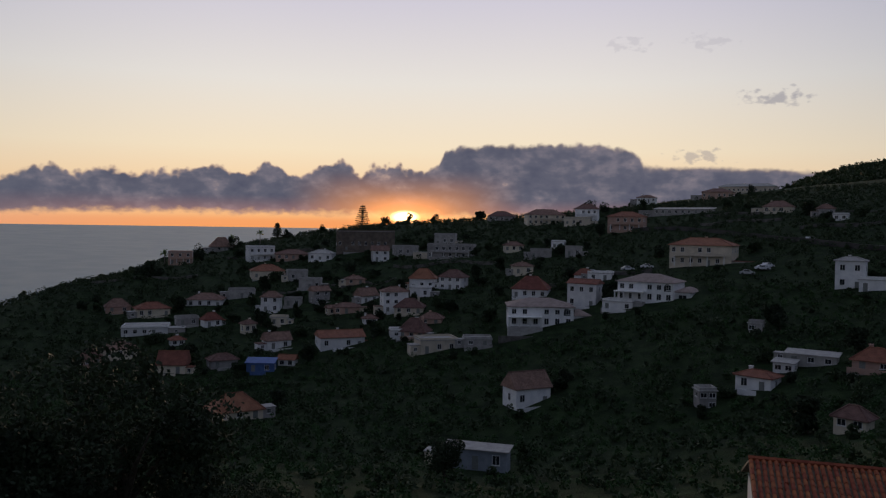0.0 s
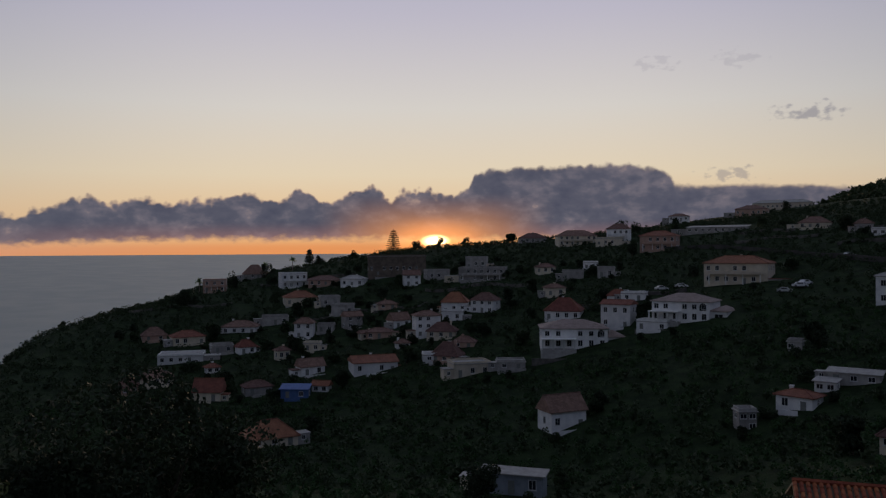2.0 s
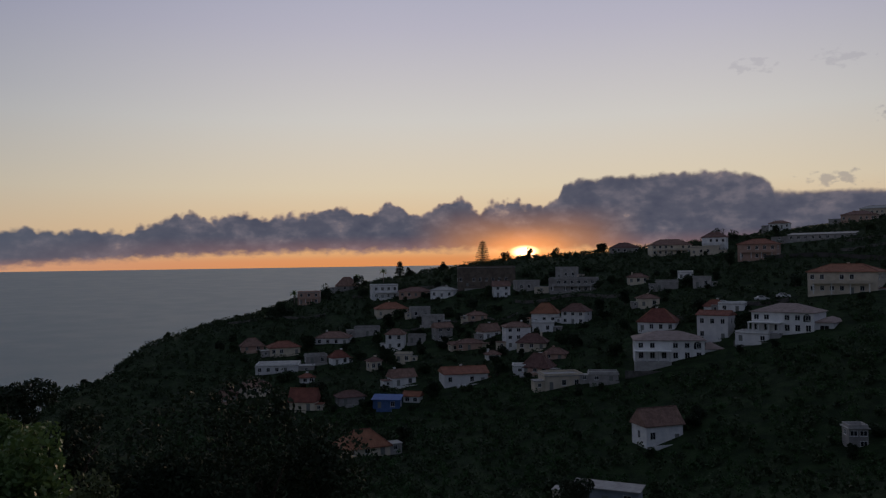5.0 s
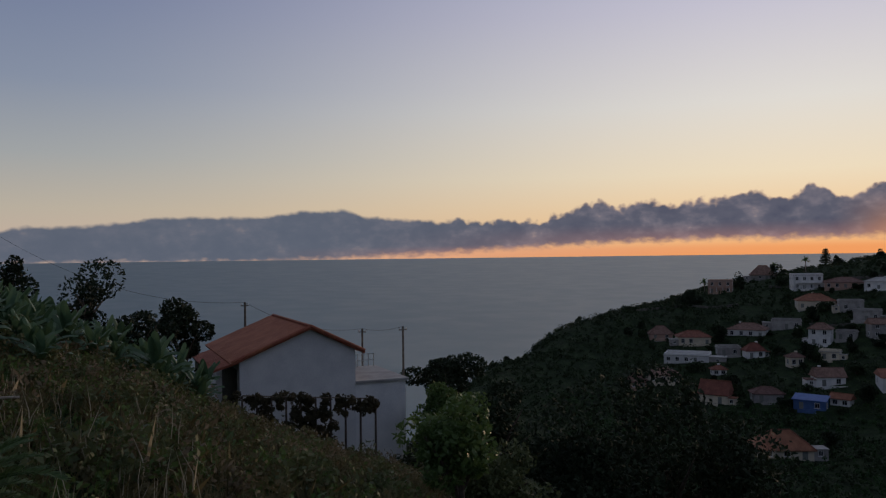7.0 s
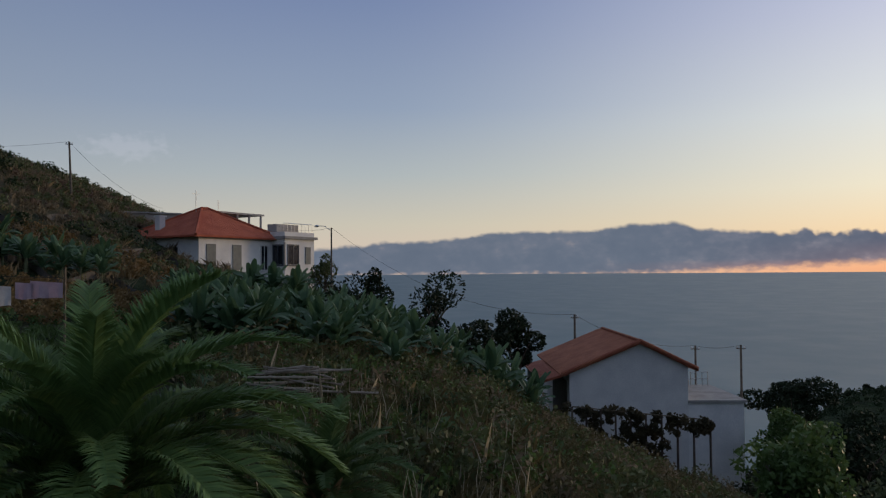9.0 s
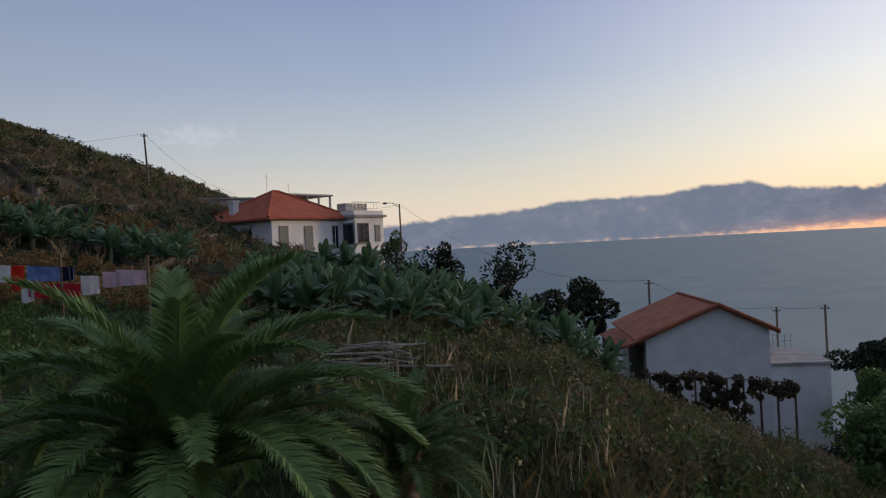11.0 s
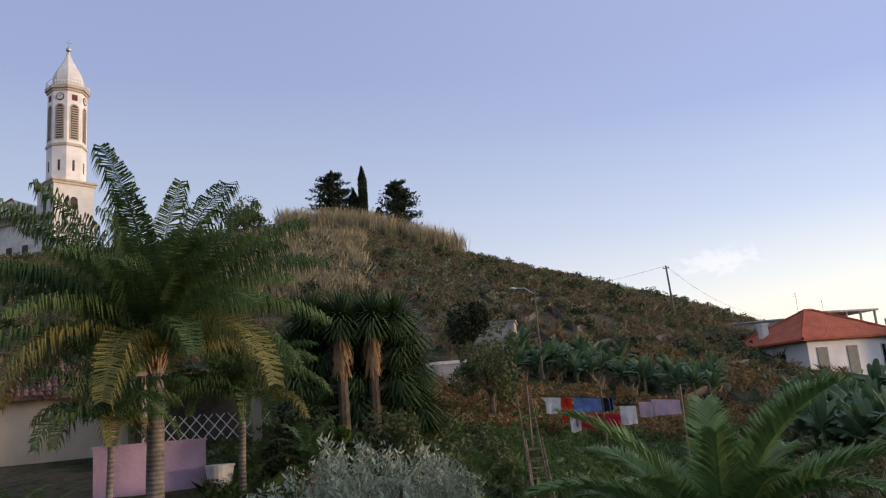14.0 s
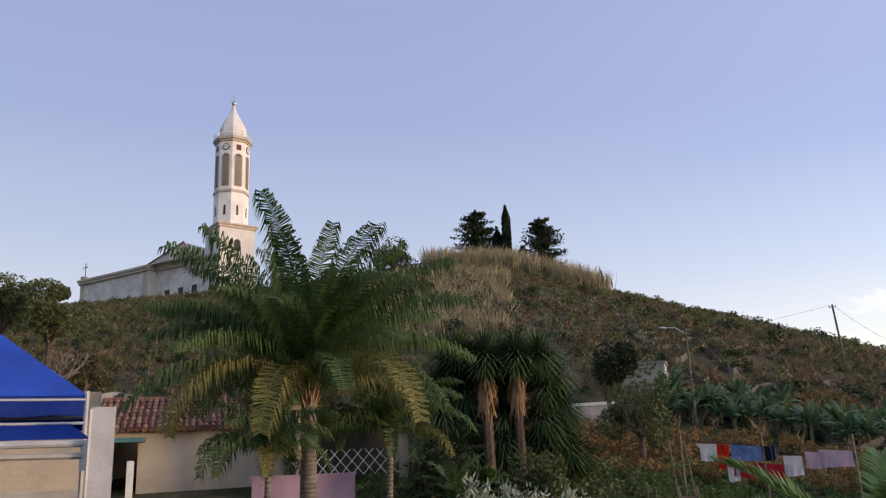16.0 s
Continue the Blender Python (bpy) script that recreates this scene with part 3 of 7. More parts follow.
def house(x, y, z, w, d, h, turn, kind, rise, wall, tiles, storeys):
    """A village house on the slope: walls, roof with caps, windows, door, now and then a chimney or tank."""
    label = "%s plastered %s house with %s %s" % (WORDS[wall.name], STOREYS[storeys], ROOFS[kind], COVERS[tiles.name])
    ob = thing("house", pose(x, y, z, 0, 0, turn), label, "house", "village houses")
    HOUSE_SPOTS.append((x, y, max(w, d) * 0.62))
    bm = block(bmesh.new(), -w / 2, -d / 2, -3.0, w / 2, d / 2, h)
    if kind == "gable":
        up = h + rise - 0.02
        if w >= d:
            for sx in (-1, 1):
                vs = [bm.verts.new(p) for p in ((sx * w / 2, -d / 2, h), (sx * w / 2, d / 2, h), (sx * w / 2, 0, up))]
                bm.faces.new(vs if sx > 0 else vs[::-1])
    part("wall", bm, wall, ob)
    if kind == "flat":
        bm = block(bmesh.new(), -w / 2 - 0.25, -d / 2 - 0.25, h, w / 2 + 0.25, d / 2 + 0.25, h + 0.18)
        part("roof", bm, tiles, ob)
        bm = bmesh.new()
        block(bm, -w / 2, -d / 2, h + 0.18, w / 2, -d / 2 + 0.15, h + 0.7), block(bm, -w / 2, d / 2 - 0.15, h + 0.18, w / 2, d / 2, h + 0.7)
        block(bm, -w / 2, -d / 2 + 0.15, h + 0.18, -w / 2 + 0.15, d / 2 - 0.15, h + 0.7), block(bm, w / 2 - 0.15, -d / 2 + 0.15, h + 0.18, w / 2, d / 2 - 0.15, h + 0.7)
        part("parapet", bm, wall, ob)
    else:
        part("roof", roof_bm(w, d, h, rise, kind), tiles, ob)
        if kind != "mono":
            ridge_parts(w, d, h, rise, kind, tiles, ob)
    sh = h / storeys
    ww, wh = 1.2, min(1.5, sh * 0.52)
    for s in range(storeys):
        zz = s * sh + sh * 0.32
        n = max(2, int(w / 2.7))
        door_at = dice.randrange(n) if s == 0 and w > 5 else -1
        for i in range(n):
            xx = -w / 2 + (i + 0.5) * w / n
            if i == door_at:
                dm = shared(("door_leaf", round(sh, 1)), lambda: block(bmesh.new(), -0.5, -0.06, 0, 0.5, 0.05, min(2.1, sh * 0.8)), SHUTTER)
                piece("door", dm, ob, pose(xx, -d / 2, 0.02))
            elif dice.random() < 0.86:
                window(ob, xx, -d / 2, zz, ww, wh)
        for side, turn_ in ((1, 90), (-1, -90)):
            for i in range(max(1, int(d / 3.2))):
                if dice.random() < 0.75:
                    window(ob, side * w / 2, -d / 2 + (i + 0.5) * d / max(1, int(d / 3.2)), zz, 0.9, wh, turn_)
    if storeys > 1 and w > 9:
        bm = block(bmesh.new(), -w * 0.42, -d / 2 - 1.3, sh - 0.12, w * 0.42, -d / 2, sh + 0.06)
        block(bm, -w * 0.42, -d / 2 - 1.3, sh + 0.06, w * 0.42, -d / 2 - 1.2, sh + 0.8)
        part("balcony", bm, wall, ob)
        for i in range(4):
            cm = shared(("column", round(sh, 1)), lambda: block(bmesh.new(), -0.14, -0.14, 0, 0.14, 0.14, sh - 0.12), FRAME)
            piece("column", cm, ob, pose(-w * 0.4 + i * w * 0.8 / 3, -d / 2 - 1.15, 0))
    roll = dice.random()
    if roll < 0.55 and w > 5:
        sx, aw, ad, ah = dice.choice((-1, 1)), w * dice.uniform(0.25, 0.4), d * dice.uniform(0.4, 0.75), min(2.5, h) * dice.uniform(0.75, 0.95)
        x0, x1 = sorted((sx * w / 2, sx * (w / 2 + aw)))
        part("annex", block(bmesh.new(), x0, -d / 2 + 0.5, -3, x1, -d / 2 + 0.5 + ad, ah), dice.choice((wall, GREYWALL, CREAM)), ob)
        part("annex_roof", block(bmesh.new(), x0 - 0.15, -d / 2 + 0.3, ah, x1 + 0.15, -d / 2 + 0.7 + ad, ah + 0.16), dice.choice((CONCRETE, tiles)), ob)
        window(ob, (x0 + x1) / 2, -d / 2 + 0.5, ah * 0.35, 0.9, 1.0)
    if roll > 0.35 and w > 5:
        tw = w * dice.uniform(0.5, 1.1)
        part("terrace", block(bmesh.new(), -tw / 2, -d / 2 - 2.4, -3, tw / 2, -d / 2, 0.0), CONCRETE, ob)
        part("terrace_parapet", block(bmesh.new(), -tw / 2, -d / 2 - 2.5, -0.3, tw / 2, -d / 2 - 2.38, 0.75), wall, ob)
    if kind in ("hip", "gable") and dice.random() < 0.6:
        px = dice.uniform(-0.3, 0.3) * w
        bm = block(bmesh.new(), px - 0.3, d * 0.1, h + rise * 0.3, px + 0.3, d * 0.1 + 0.6, h + rise + 0.5)
        block(bm, px - 0.38, d * 0.1 - 0.08, h + rise + 0.5, px + 0.38, d * 0.1 + 0.68, h + rise + 0.62)
        part("chimney", bm, wall, ob)
    return ob


house(-153.9, 400.1, -13.2, 11.7, 8.0, 2.7, 26, "hip", 4.5, GREYWALL, OLDTILE, 1)
house(-157.9, 359.1, -18.2, 10.6, 7.4, 5.6, 19, "flat", 0.0, PINKWALL, CONCRETE, 2)
house(-117.9, 354.7, -15.8, 11.8, 8.3, 6.4, 30, "flat", 0.0, PLASTER, CONCRETE, 2)
house(-101.6, 351.6, -14.9, 15.4, 10.6, 2.8, 20, "hip", 1.8, PINKWALL, OLDTILE, 1)
house(-85.4, 341.8, -14.8, 10.4, 7.1, 3.5, -1, "hip", 1.4, PLASTER, CONCRETE, 1)
house(-102.6, 317.8, -21.3, 13.0, 8.9, 3.3, 26, "hip", 2.3, CREAM, TERRACOTTA, 1)
house(-87.5, 309.2, -21.5, 7.9, 5.5, 3.9, 26, "flat", 0.0, GREYWALL, CONCRETE, 1)
house(-69.8, 276.0, -27.0, 6.4, 4.2, 4.6, 39, "gable", 1.4, GREYWALL, OLDTILE, 2)
house(-78.1, 295.1, -23.6, 8.2, 5.7, 3.7, 7, "flat", 0.0, GREYWALL, CONCRETE, 1)
house(-112.2, 277.4, -29.5, 12.5, 8.5, 3.0, 12, "hip", 1.9, PLASTER, OLDTILE, 1)
house(-102.5, 287.5, -26.9, 9.6, 6.7, 3.0, 20, "flat", 0.0, GREYWALL, CONCRETE, 1)
house(-85.1, 268.9, -29.9, 6.5, 4.3, 5.6, 4, "hip", 1.6, PLASTER, OLDTILE, 2)
house(-78.6, 273.5, -28.3, 5.9, 4.1, 2.8, 6, "flat", 0.0, GREYWALL, CONCRETE, 1)
house(-125.5, 261.9, -31.7, 10.8, 7.4, 3.1, 36, "hip", 1.8, CREAM, TERRACOTTA, 1)
house(-139.0, 263.8, -30.6, 8.1, 5.5, 2.1, 33, "hip", 2.5, PINKWALL, OLDTILE, 1)
house(-117.8, 241.9, -35.0, 13.9, 9.7, 2.5, 20, "flat", 0.0, PLASTER, CONCRETE, 1)
house(-108.6, 251.7, -33.2, 6.9, 4.9, 2.7, 35, "flat", 0.0, GREYWALL, CONCRETE, 1)
house(-99.8, 250.9, -33.5, 5.8, 3.8, 2.9, 44, "hip", 2.0, PLASTER, TERRACOTTA, 1)
house(-84.7, 243.6, -34.1, 4.1, 3.0, 3.3, 49, "hip", 0.9, CREAM, OLDTILE, 1)
house(-70.3, 227.2, -36.2, 7.4, 5.0, 3.0, 37, "gable", 1.9, PLASTER, OLDTILE, 1)
house(-113.1, 215.5, -37.7, 9.1, 6.2, 2.4, 34, "hip", 1.5, CREAM, OLDTILE, 1)
house(-116.4, 206.2, -38.8, 5.3, 3.5, 2.2, 49, "hip", 2.0, PINKWALL, OLDTILE, 1)
house(-90.3, 201.3, -39.4, 7.3, 4.9, 2.8, 6, "gable", 3.1, CREAM, TERRACOTTA, 1)
house(-80.0, 209.1, -38.8, 7.4, 4.9, 2.4, 35, "hip", 1.3, GREYWALL, OLDTILE, 1)
house(-51.1, 226.8, -35.0, 12.9, 8.8, 3.4, 25, "gable", 1.5, PLASTER, TERRACOTTA, 1)
house(-21.5, 214.6, -33.7, 10.4, 7.3, 3.6, 22, "flat", 0.0, CREAM, CONCRETE, 1)
house(-29.1, 228.2, -31.7, 8.2, 5.6, 2.0, -13, "hip", 3.5, PINKWALL, OLDTILE, 1)
house(-51.7, 270.5, -26.3, 7.0, 4.7, 3.1, 46, "gable", 2.3, PLASTER, OLDTILE, 1)
house(-39.7, 256.4, -27.5, 8.3, 5.6, 7.0, 23, "hip", 1.3, PLASTER, OLDTILE, 3)
house(-33.8, 252.1, -27.5, 9.2, 6.3, 2.5, -0, "hip", 2.4, CREAM, OLDTILE, 1)
house(-32.9, 281.0, -21.9, 9.1, 6.2, 4.4, -3, "hip", 3.2, PLASTER, TERRACOTTA, 1)
house(-32.3, 269.9, -23.6, 7.0, 4.9, 3.3, -3, "flat", 0.0, PLASTER, CONCRETE, 1)
house(-21.7, 277.3, -21.3, 8.8, 5.9, 4.7, -21, "hip", 2.3, PLASTER, OLDTILE, 2)
house(-47.8, 338.9, -11.7, 9.8, 6.8, 3.9, 26, "flat", 1.3, GREYWALL, CONCRETE, 1)
house(-26.8, 331.3, -12.1, 19.3, 11.0, 5.4, -3, "flat", 0.0, GREYWALL, CONCRETE, 2)
house(-31.9, 358.0, -7.3, 9.4, 6.6, 4.9, -3, "flat", 0.0, GREYWALL, CONCRETE, 1)
house(-57.2, 329.3, -14.0, 7.0, 4.7, 4.8, 20, "gable", 1.8, PLASTER, OLDTILE, 2)
house(-68.9, 356.5, -10.5, 26.2, 11.0, 9.0, 14, "flat", 0.0, BROWNWALL, CONCRETE, 1)
house(-56.3, 259.7, -28.8, 8.7, 5.9, 2.5, 12, "hip", 1.1, PINKWALL, OLDTILE, 1)
house(-60.9, 295.3, -21.4, 7.2, 4.8, 2.1, 20, "hip", 1.1, PINKWALL, OLDTILE, 1)
house(5.4, 254.5, -21.7, 11.3, 7.7, 3.2, -13, "hip", 3.7, PLASTER, TERRACOTTA, 1)
house(20.5, 233.0, -22.2, 8.7, 5.9, 7.1, -25, "gable", 1.0, PLASTER, TERRACOTTA, 2)
house(22.7, 261.3, -16.9, 6.0, 4.0, 2.8, -15, "hip", 1.7, PLASTER, TERRACOTTA, 1)
house(29.5, 222.6, -21.8, 8.6, 6.0, 2.5, -28, "flat", 0.0, PLASTER, CONCRETE, 1)
house(60.1, 258.1, -10.5, 19.1, 10.3, 6.7, -27, "hip", 2.1, CREAM, TERRACOTTA, 2)
house(14.6, 408.0, 3.0, 19.4, 10.3, 5.2, 10, "hip", 2.6, CREAM, OLDTILE, 2)
house(35.1, 394.5, 4.2, 10.9, 7.5, 7.0, -13, "hip", 2.3, PLASTER, OLDTILE, 2)
house(30.0, 387.3, 2.7, 12.5, 8.8, 3.6, -9, "flat", 0.0, CREAM, CONCRETE, 1)
house(47.8, 345.0, -0.0, 14.9, 10.2, 6.6, -18, "hip", 2.0, PINKWALL, TERRACOTTA, 2)
house(109.0, 339.1, 8.6, 11.6, 7.9, 2.8, -24, "hip", 2.3, CREAM, OLDTILE, 1)
house(117.2, 311.2, 6.8, 5.7, 3.8, 3.3, -6, "hip", 1.4, GREYWALL, OLDTILE, 1)
house(117.1, 296.5, 5.1, 4.9, 3.5, 2.3, -32, "flat", 0.0, PLASTER, CONCRETE, 1)
house(83.1, 203.4, -13.5, 6.6, 4.4, 7.2, -30, "hip", 0.8, PLASTER, CONCRETE, 2)
house(44.8, 148.5, -28.8, 6.6, 4.4, 2.9, -41, "hip", 0.8, PLASTER, TERRACOTTA, 1)
house(34.4, 144.6, -31.6, 3.1, 3.0, 3.4, 7, "flat", 0.1, GREYWALL, CONCRETE, 2)
house(2.8, 165.7, -36.7, 8.3, 5.6, 4.2, 31, "gable", 2.8, PLASTER, OLDTILE, 1)
house(64.6, 146.6, -24.1, 6.8, 4.6, 2.0, -36, "hip", 1.9, PINKWALL, TERRACOTTA, 1)
house(47.1, 113.1, -27.0, 4.3, 3.0, 2.0, -43, "hip", 1.3, CREAM, OLDTILE, 1)
house(2.5, 287.7, -16.1, 7.3, 4.9, 3.3, 10, "hip", 1.1, CREAM, OLDTILE, 1)
house(9.9, 309.4, -10.9, 8.2, 5.7, 3.3, -2, "flat", 0.0, GREYWALL, CONCRETE, 1)
house(17.5, 323.6, -7.4, 5.4, 3.8, 3.0, -13, "flat", 0.0, PLASTER, CONCRETE, 1)
house(22.2, 303.5, -9.7, 6.1, 4.3, 3.5, -10, "flat", 0.0, GREYWALL, CONCRETE, 1)
house(119.8, 482.0, 20.5, 17.1, 11.8, 3.9, -22, "hip", 2.1, PINKWALL, OLDTILE, 1)
house(157.0, 552.7, 27.5, 36.7, 10.3, 4.5, -22, "hip", 1.8, CREAM, CONCRETE, 1)
house(80.7, 498.0, 18.2, 11.4, 7.8, 3.2, -15, "hip", 1.5, PLASTER, OLDTILE, 1)
house(-57.4, 157.0, -39.4, 10.0, 6.8, 2.0, 38, "hip", 2.9, CREAM, TERRACOTTA, 1)
house(-5.3, 119.9, -36.4, 9.7, 3.0, 3.0, -11, "mono", 0.2, SLATE, CONCRETE, 1)
house(-67.4, 204.6, -38.9, 7.4, 3.0, 2.5, 4, "mono", 1.0, BLUEWALL, BLUESHEET, 1)
house(-61.6, 209.6, -38.2, 4.6, 3.0, 2.3, -4, "gable", 0.9, PLASTER, TERRACOTTA, 1)
house(-8.2, 441.8, 4.8, 15.2, 10.4, 3.1, 5, "hip", 2.5, GREYWALL, OLDTILE, 1)
house(56.6, 154.8, -24.8, 8.9, 3.0, 2.0, -30, "mono", 0.5, GREYWALL, CONCRETE, 1)
house(51.2, 153.5, -26.2, 3.7, 3.0, 2.0, -32, "mono", 0.4, PLASTER, CONCRETE, 1)
house(79.2, 380.1, 8.4, 26.8, 10.3, 2.5, -22, "mono", 1.1, GREYWALL, CONCRETE, 1)
house(53.9, 180.8, -21.9, 3.0, 3.0, 2.0, -27, "flat", 0.0, GREYWALL, CONCRETE, 1)
house(-25.2, 238.5, -29.0, 6.7, 4.5, 2.0, -4, "hip", 1.4, PINKWALL, OLDTILE, 1)
house(-33.0, 228.7, -31.8, 7.1, 5.0, 2.0, 14, "flat", 0.0, PLASTER, CONCRETE, 1)
house(27.8, 259.2, -16.1, 7.6, 5.3, 2.6, -18, "flat", 0.0, PLASTER, CONCRETE, 1)
house(-60.5, 259.6, -29.3, 5.3, 3.5, 2.5, 33, "gable", 0.7, CREAM, OLDTILE, 1)
house(-10.1, 215.1, -31.7, 7.6, 5.3, 2.0, 7, "flat", 0.0, GREYWALL, CONCRETE, 1)
house(-45.5, 244.3, -30.3, 4.2, 3.0, 2.1, 26, "hip", 0.9, PLASTER, OLDTILE, 1)
house(-77.2, 252.3, -32.3, 5.4, 3.7, 2.6, 5, "flat", 0.0, CREAM, CONCRETE, 1)
house(-101.3, 227.9, -36.3, 4.0, 3.0, 2.1, 38, "hip", 0.8, PLASTER, TERRACOTTA, 1)
house(-0.9, 331.7, -9.0, 8.2, 5.6, 2.8, 5, "hip", 1.3, CREAM, OLDTILE, 1)
house(87.5, 197.4, -13.5, 8.4, 5.9, 2.8, -32, "flat", 0.0, PLASTER, CONCRETE, 1)


def villa(x, y, z, turn, w, d, label):
    """A large white villa: two offset blocks, hipped roofs, a porch on columns and arched openings."""
    ob = thing("villa", pose(x, y, z, 0, 0, turn), label, "house", "village houses")
    HOUSE_SPOTS.append((x, y, w * 0.62))
    bm = block(bmesh.new(), -w / 2, -d / 2, -2, w * 0.28, d / 2, 5.6)
    part("wall", bm, PLASTER, ob)
    part("side_wing", block(bmesh.new(), w * 0.28, -d / 2 + 1.2, -3, w / 2, d / 2, 3.2), PLASTER, ob)
    r = part("roof", roof_bm(w * 0.78, d, 5.6, 1.9, "hip", 0.5), PALETILE, ob)
    r.location.x = -w * 0.11
    r = part("wing_roof", roof_bm(w * 0.22, d - 1.2, 3.2, 1.0, "hip", 0.4), PALETILE, ob)
    r.location = (w * 0.39, 0.6, 0)
    part("porch_roof", block(bmesh.new(), -w / 2 - 0.3, -d / 2 - 2.6, 2.7, -w * 0.1, -d / 2, 2.95), PLASTER, ob)
    part("porch_floor", block(bmesh.new(), -w / 2 - 0.3, -d / 2 - 2.6, -2.5, -w * 0.1, -d / 2, 0.1), CONCRETE, ob)
    cm = shared(("porch_column", 1), lambda: block(bmesh.new(), -0.17, -0.17, 0.1, 0.17, 0.17, 2.7), FRAME)
    for i in range(4):
        piece("column", cm, ob, pose(-w / 2 + i * (w * 0.38) / 3, -d / 2 - 2.3, 0))
    for i in range(6):
        xx = -w / 2 + (i + 0.5) * w * 0.78 / 6
        if i != 2:
            window(ob, xx, -d / 2, 3.5, 1.3, 1.4)
        window(ob, xx, -d / 2, 0.7, 1.3, 1.7)
    window(ob, w * 0.39, -d / 2 + 1.2, 0.8, 2.2, 1.6)
    for k in range(3):
        window(ob, -w / 2, -d / 2 + (k + 0.5) * d / 3, 3.5, 1.0, 1.4, -90)
    # arched opening
    bm = bmesh.new()
    pts = [(-0.9, 0.0)] + [(0.9 * math.cos(math.pi - k * math.pi / 10), 1.1 + 0.9 * math.sin(k * math.pi / 10)) for k in range(11)] + [(0.9, 0.0)]
    f0 = [bm.verts.new((px, -0.05, pz)) for px, pz in pts]
    f1 = [bm.verts.new((px, 0.1, pz)) for px, pz in pts]
    bm.faces.new(f0), bm.faces.new(f1[::-1])
    for i in range(len(pts)):
        bm.faces.new((f0[i], f1[i], f1[(i + 1) % len(pts)], f0[(i + 1) % len(pts)]))
    arch = part("arched_opening", bm, DARKPANE, ob)
    arch.location = (w * 0.2, -d / 2, 3.2)
    part("garden_wall", block(bmesh.new(), -w / 2 - 3, -d / 2 - 5.2, -4, w / 2 + 2, -d / 2 - 4.9, -2.0), ROCK, ob)
    return ob


def car(x, y, z, turn, body_mat):
    ob = thing("car", pose(x, y, z, 0, 0, turn), "pale parked car on the hillside road", "car", "parked cars")
    bm = bmesh.new()
    prof = [(-2.1, 0.3), (-2.1, 0.85), (-1.5, 0.95), (-1.0, 1.42), (0.6, 1.42), (1.2, 0.95), (2.1, 0.8), (2.1, 0.3)]
    l = [bm.verts.new((px, -0.85, pz)) for px, pz in prof]
    r = [bm.verts.new((px, 0.85, pz)) for px, pz in prof]
    bm.faces.new(l), bm.faces.new(r[::-1])
    for i in range(len(prof)):
        bm.faces.new((l[i], r[i], r[(i + 1) % len(prof)], l[(i + 1) % len(prof)]))
    part("body", bm, body_mat, ob)
    part("window_band", block(bmesh.new(), -0.9, -0.87, 1.0, 0.6, 0.87, 1.32), DARKPANE, ob)

    def wheel_bm():
        bm = bmesh.new()
        bmesh.ops.create_cone(bm, cap_ends=True, segments=12, radius1=0.32, radius2=0.32, depth=0.22, matrix=Matrix.Rotation(math.pi / 2, 4, "X"))
        return bm
    wm = shared(("wheel", 1), wheel_bm, WIRE)
    for sx in (-1.3, 1.3):
        for sy in (-0.8, 0.8):
            piece("wheel", wm, ob, pose(sx, sy, 0.32))
    return ob


CARPAINT = surf("pale_car_paint", (0.5, 0.51, 0.53), (0.62, 0.63, 0.65), 2, 0.3, 0.0, tint=0.3)
villa(9.5, 224.5, -26.6, 3.5, 23.0, 12.0, "white two-storey villa with arcades, porch columns and a hipped roof")
villa(40.1, 224.0, -19.2, -27, 20.0, 11.0, "white two-storey villa with a pale hipped roof above the garden wall")
for cx, cy in ((71, 234), (73, 236), (66, 231), (31, 262), (37, 264), (43, 262), (26, 268), (95, 264)):
    car(cx, cy, ground_z(cx, cy) + 0.15, dice.uniform(-20, 40), CARPAINT)
# ---- growth ----
rng = np.random.default_rng(11)
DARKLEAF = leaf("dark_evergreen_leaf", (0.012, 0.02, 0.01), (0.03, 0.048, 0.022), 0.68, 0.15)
HILLLEAF = leaf("hillside_scrub_leaf", (0.055, 0.072, 0.03), (0.15, 0.175, 0.075), 0.6)
# the valley's dim light is put into the next two leaf colours
TOWNLEAF = leaf("dimmed_scrub_leaf", (0.014, 0.026, 0.011), (0.048, 0.074, 0.03), 0.7, 0.1)
FIELDLEAF = leaf("dimmed_field_leaf", (0.018, 0.045, 0.014), (0.05, 0.1, 0.032), 0.7, 0.1)
DRYLEAF = leaf("dry_scrub_leaf", (0.12, 0.1, 0.062), (0.26, 0.21, 0.135), 0.8)
WEED = leaf("brown_green_weed", (0.062, 0.064, 0.028), (0.165, 0.145, 0.075), 0.75)
RUSTLEAF = leaf("rust_brown_heath_leaf", (0.085, 0.058, 0.042), (0.21, 0.145, 0.105), 0.8)
HEDGELEAF = leaf("yellow_green_hedge_leaf", (0.07, 0.085, 0.02), (0.2, 0.2, 0.055), 0.7)
PALESTALK = leaf("pale_dry_stalk", (0.26, 0.24, 0.17), (0.45, 0.42, 0.32), 0.8)
REED = leaf("straw_reed", (0.22, 0.2, 0.125), (0.4, 0.355, 0.23), 0.8)
VINE = leaf("autumn_vine_leaf", (0.12, 0.08, 0.034), (0.27, 0.18, 0.075), 0.7)
ARBOURLEAF = leaf("browning_arbour_leaf", (0.04, 0.04, 0.026), (0.12, 0.1, 0.055), 0.75)
OLIVE = leaf("silver_olive_leaf", (0.2, 0.24, 0.17), (0.46, 0.5, 0.38), 0.6, 0.15)
BANANA = leaf("banana_leaf", (0.036, 0.076, 0.036), (0.13, 0.215, 0.11), 0.4, 0.3)
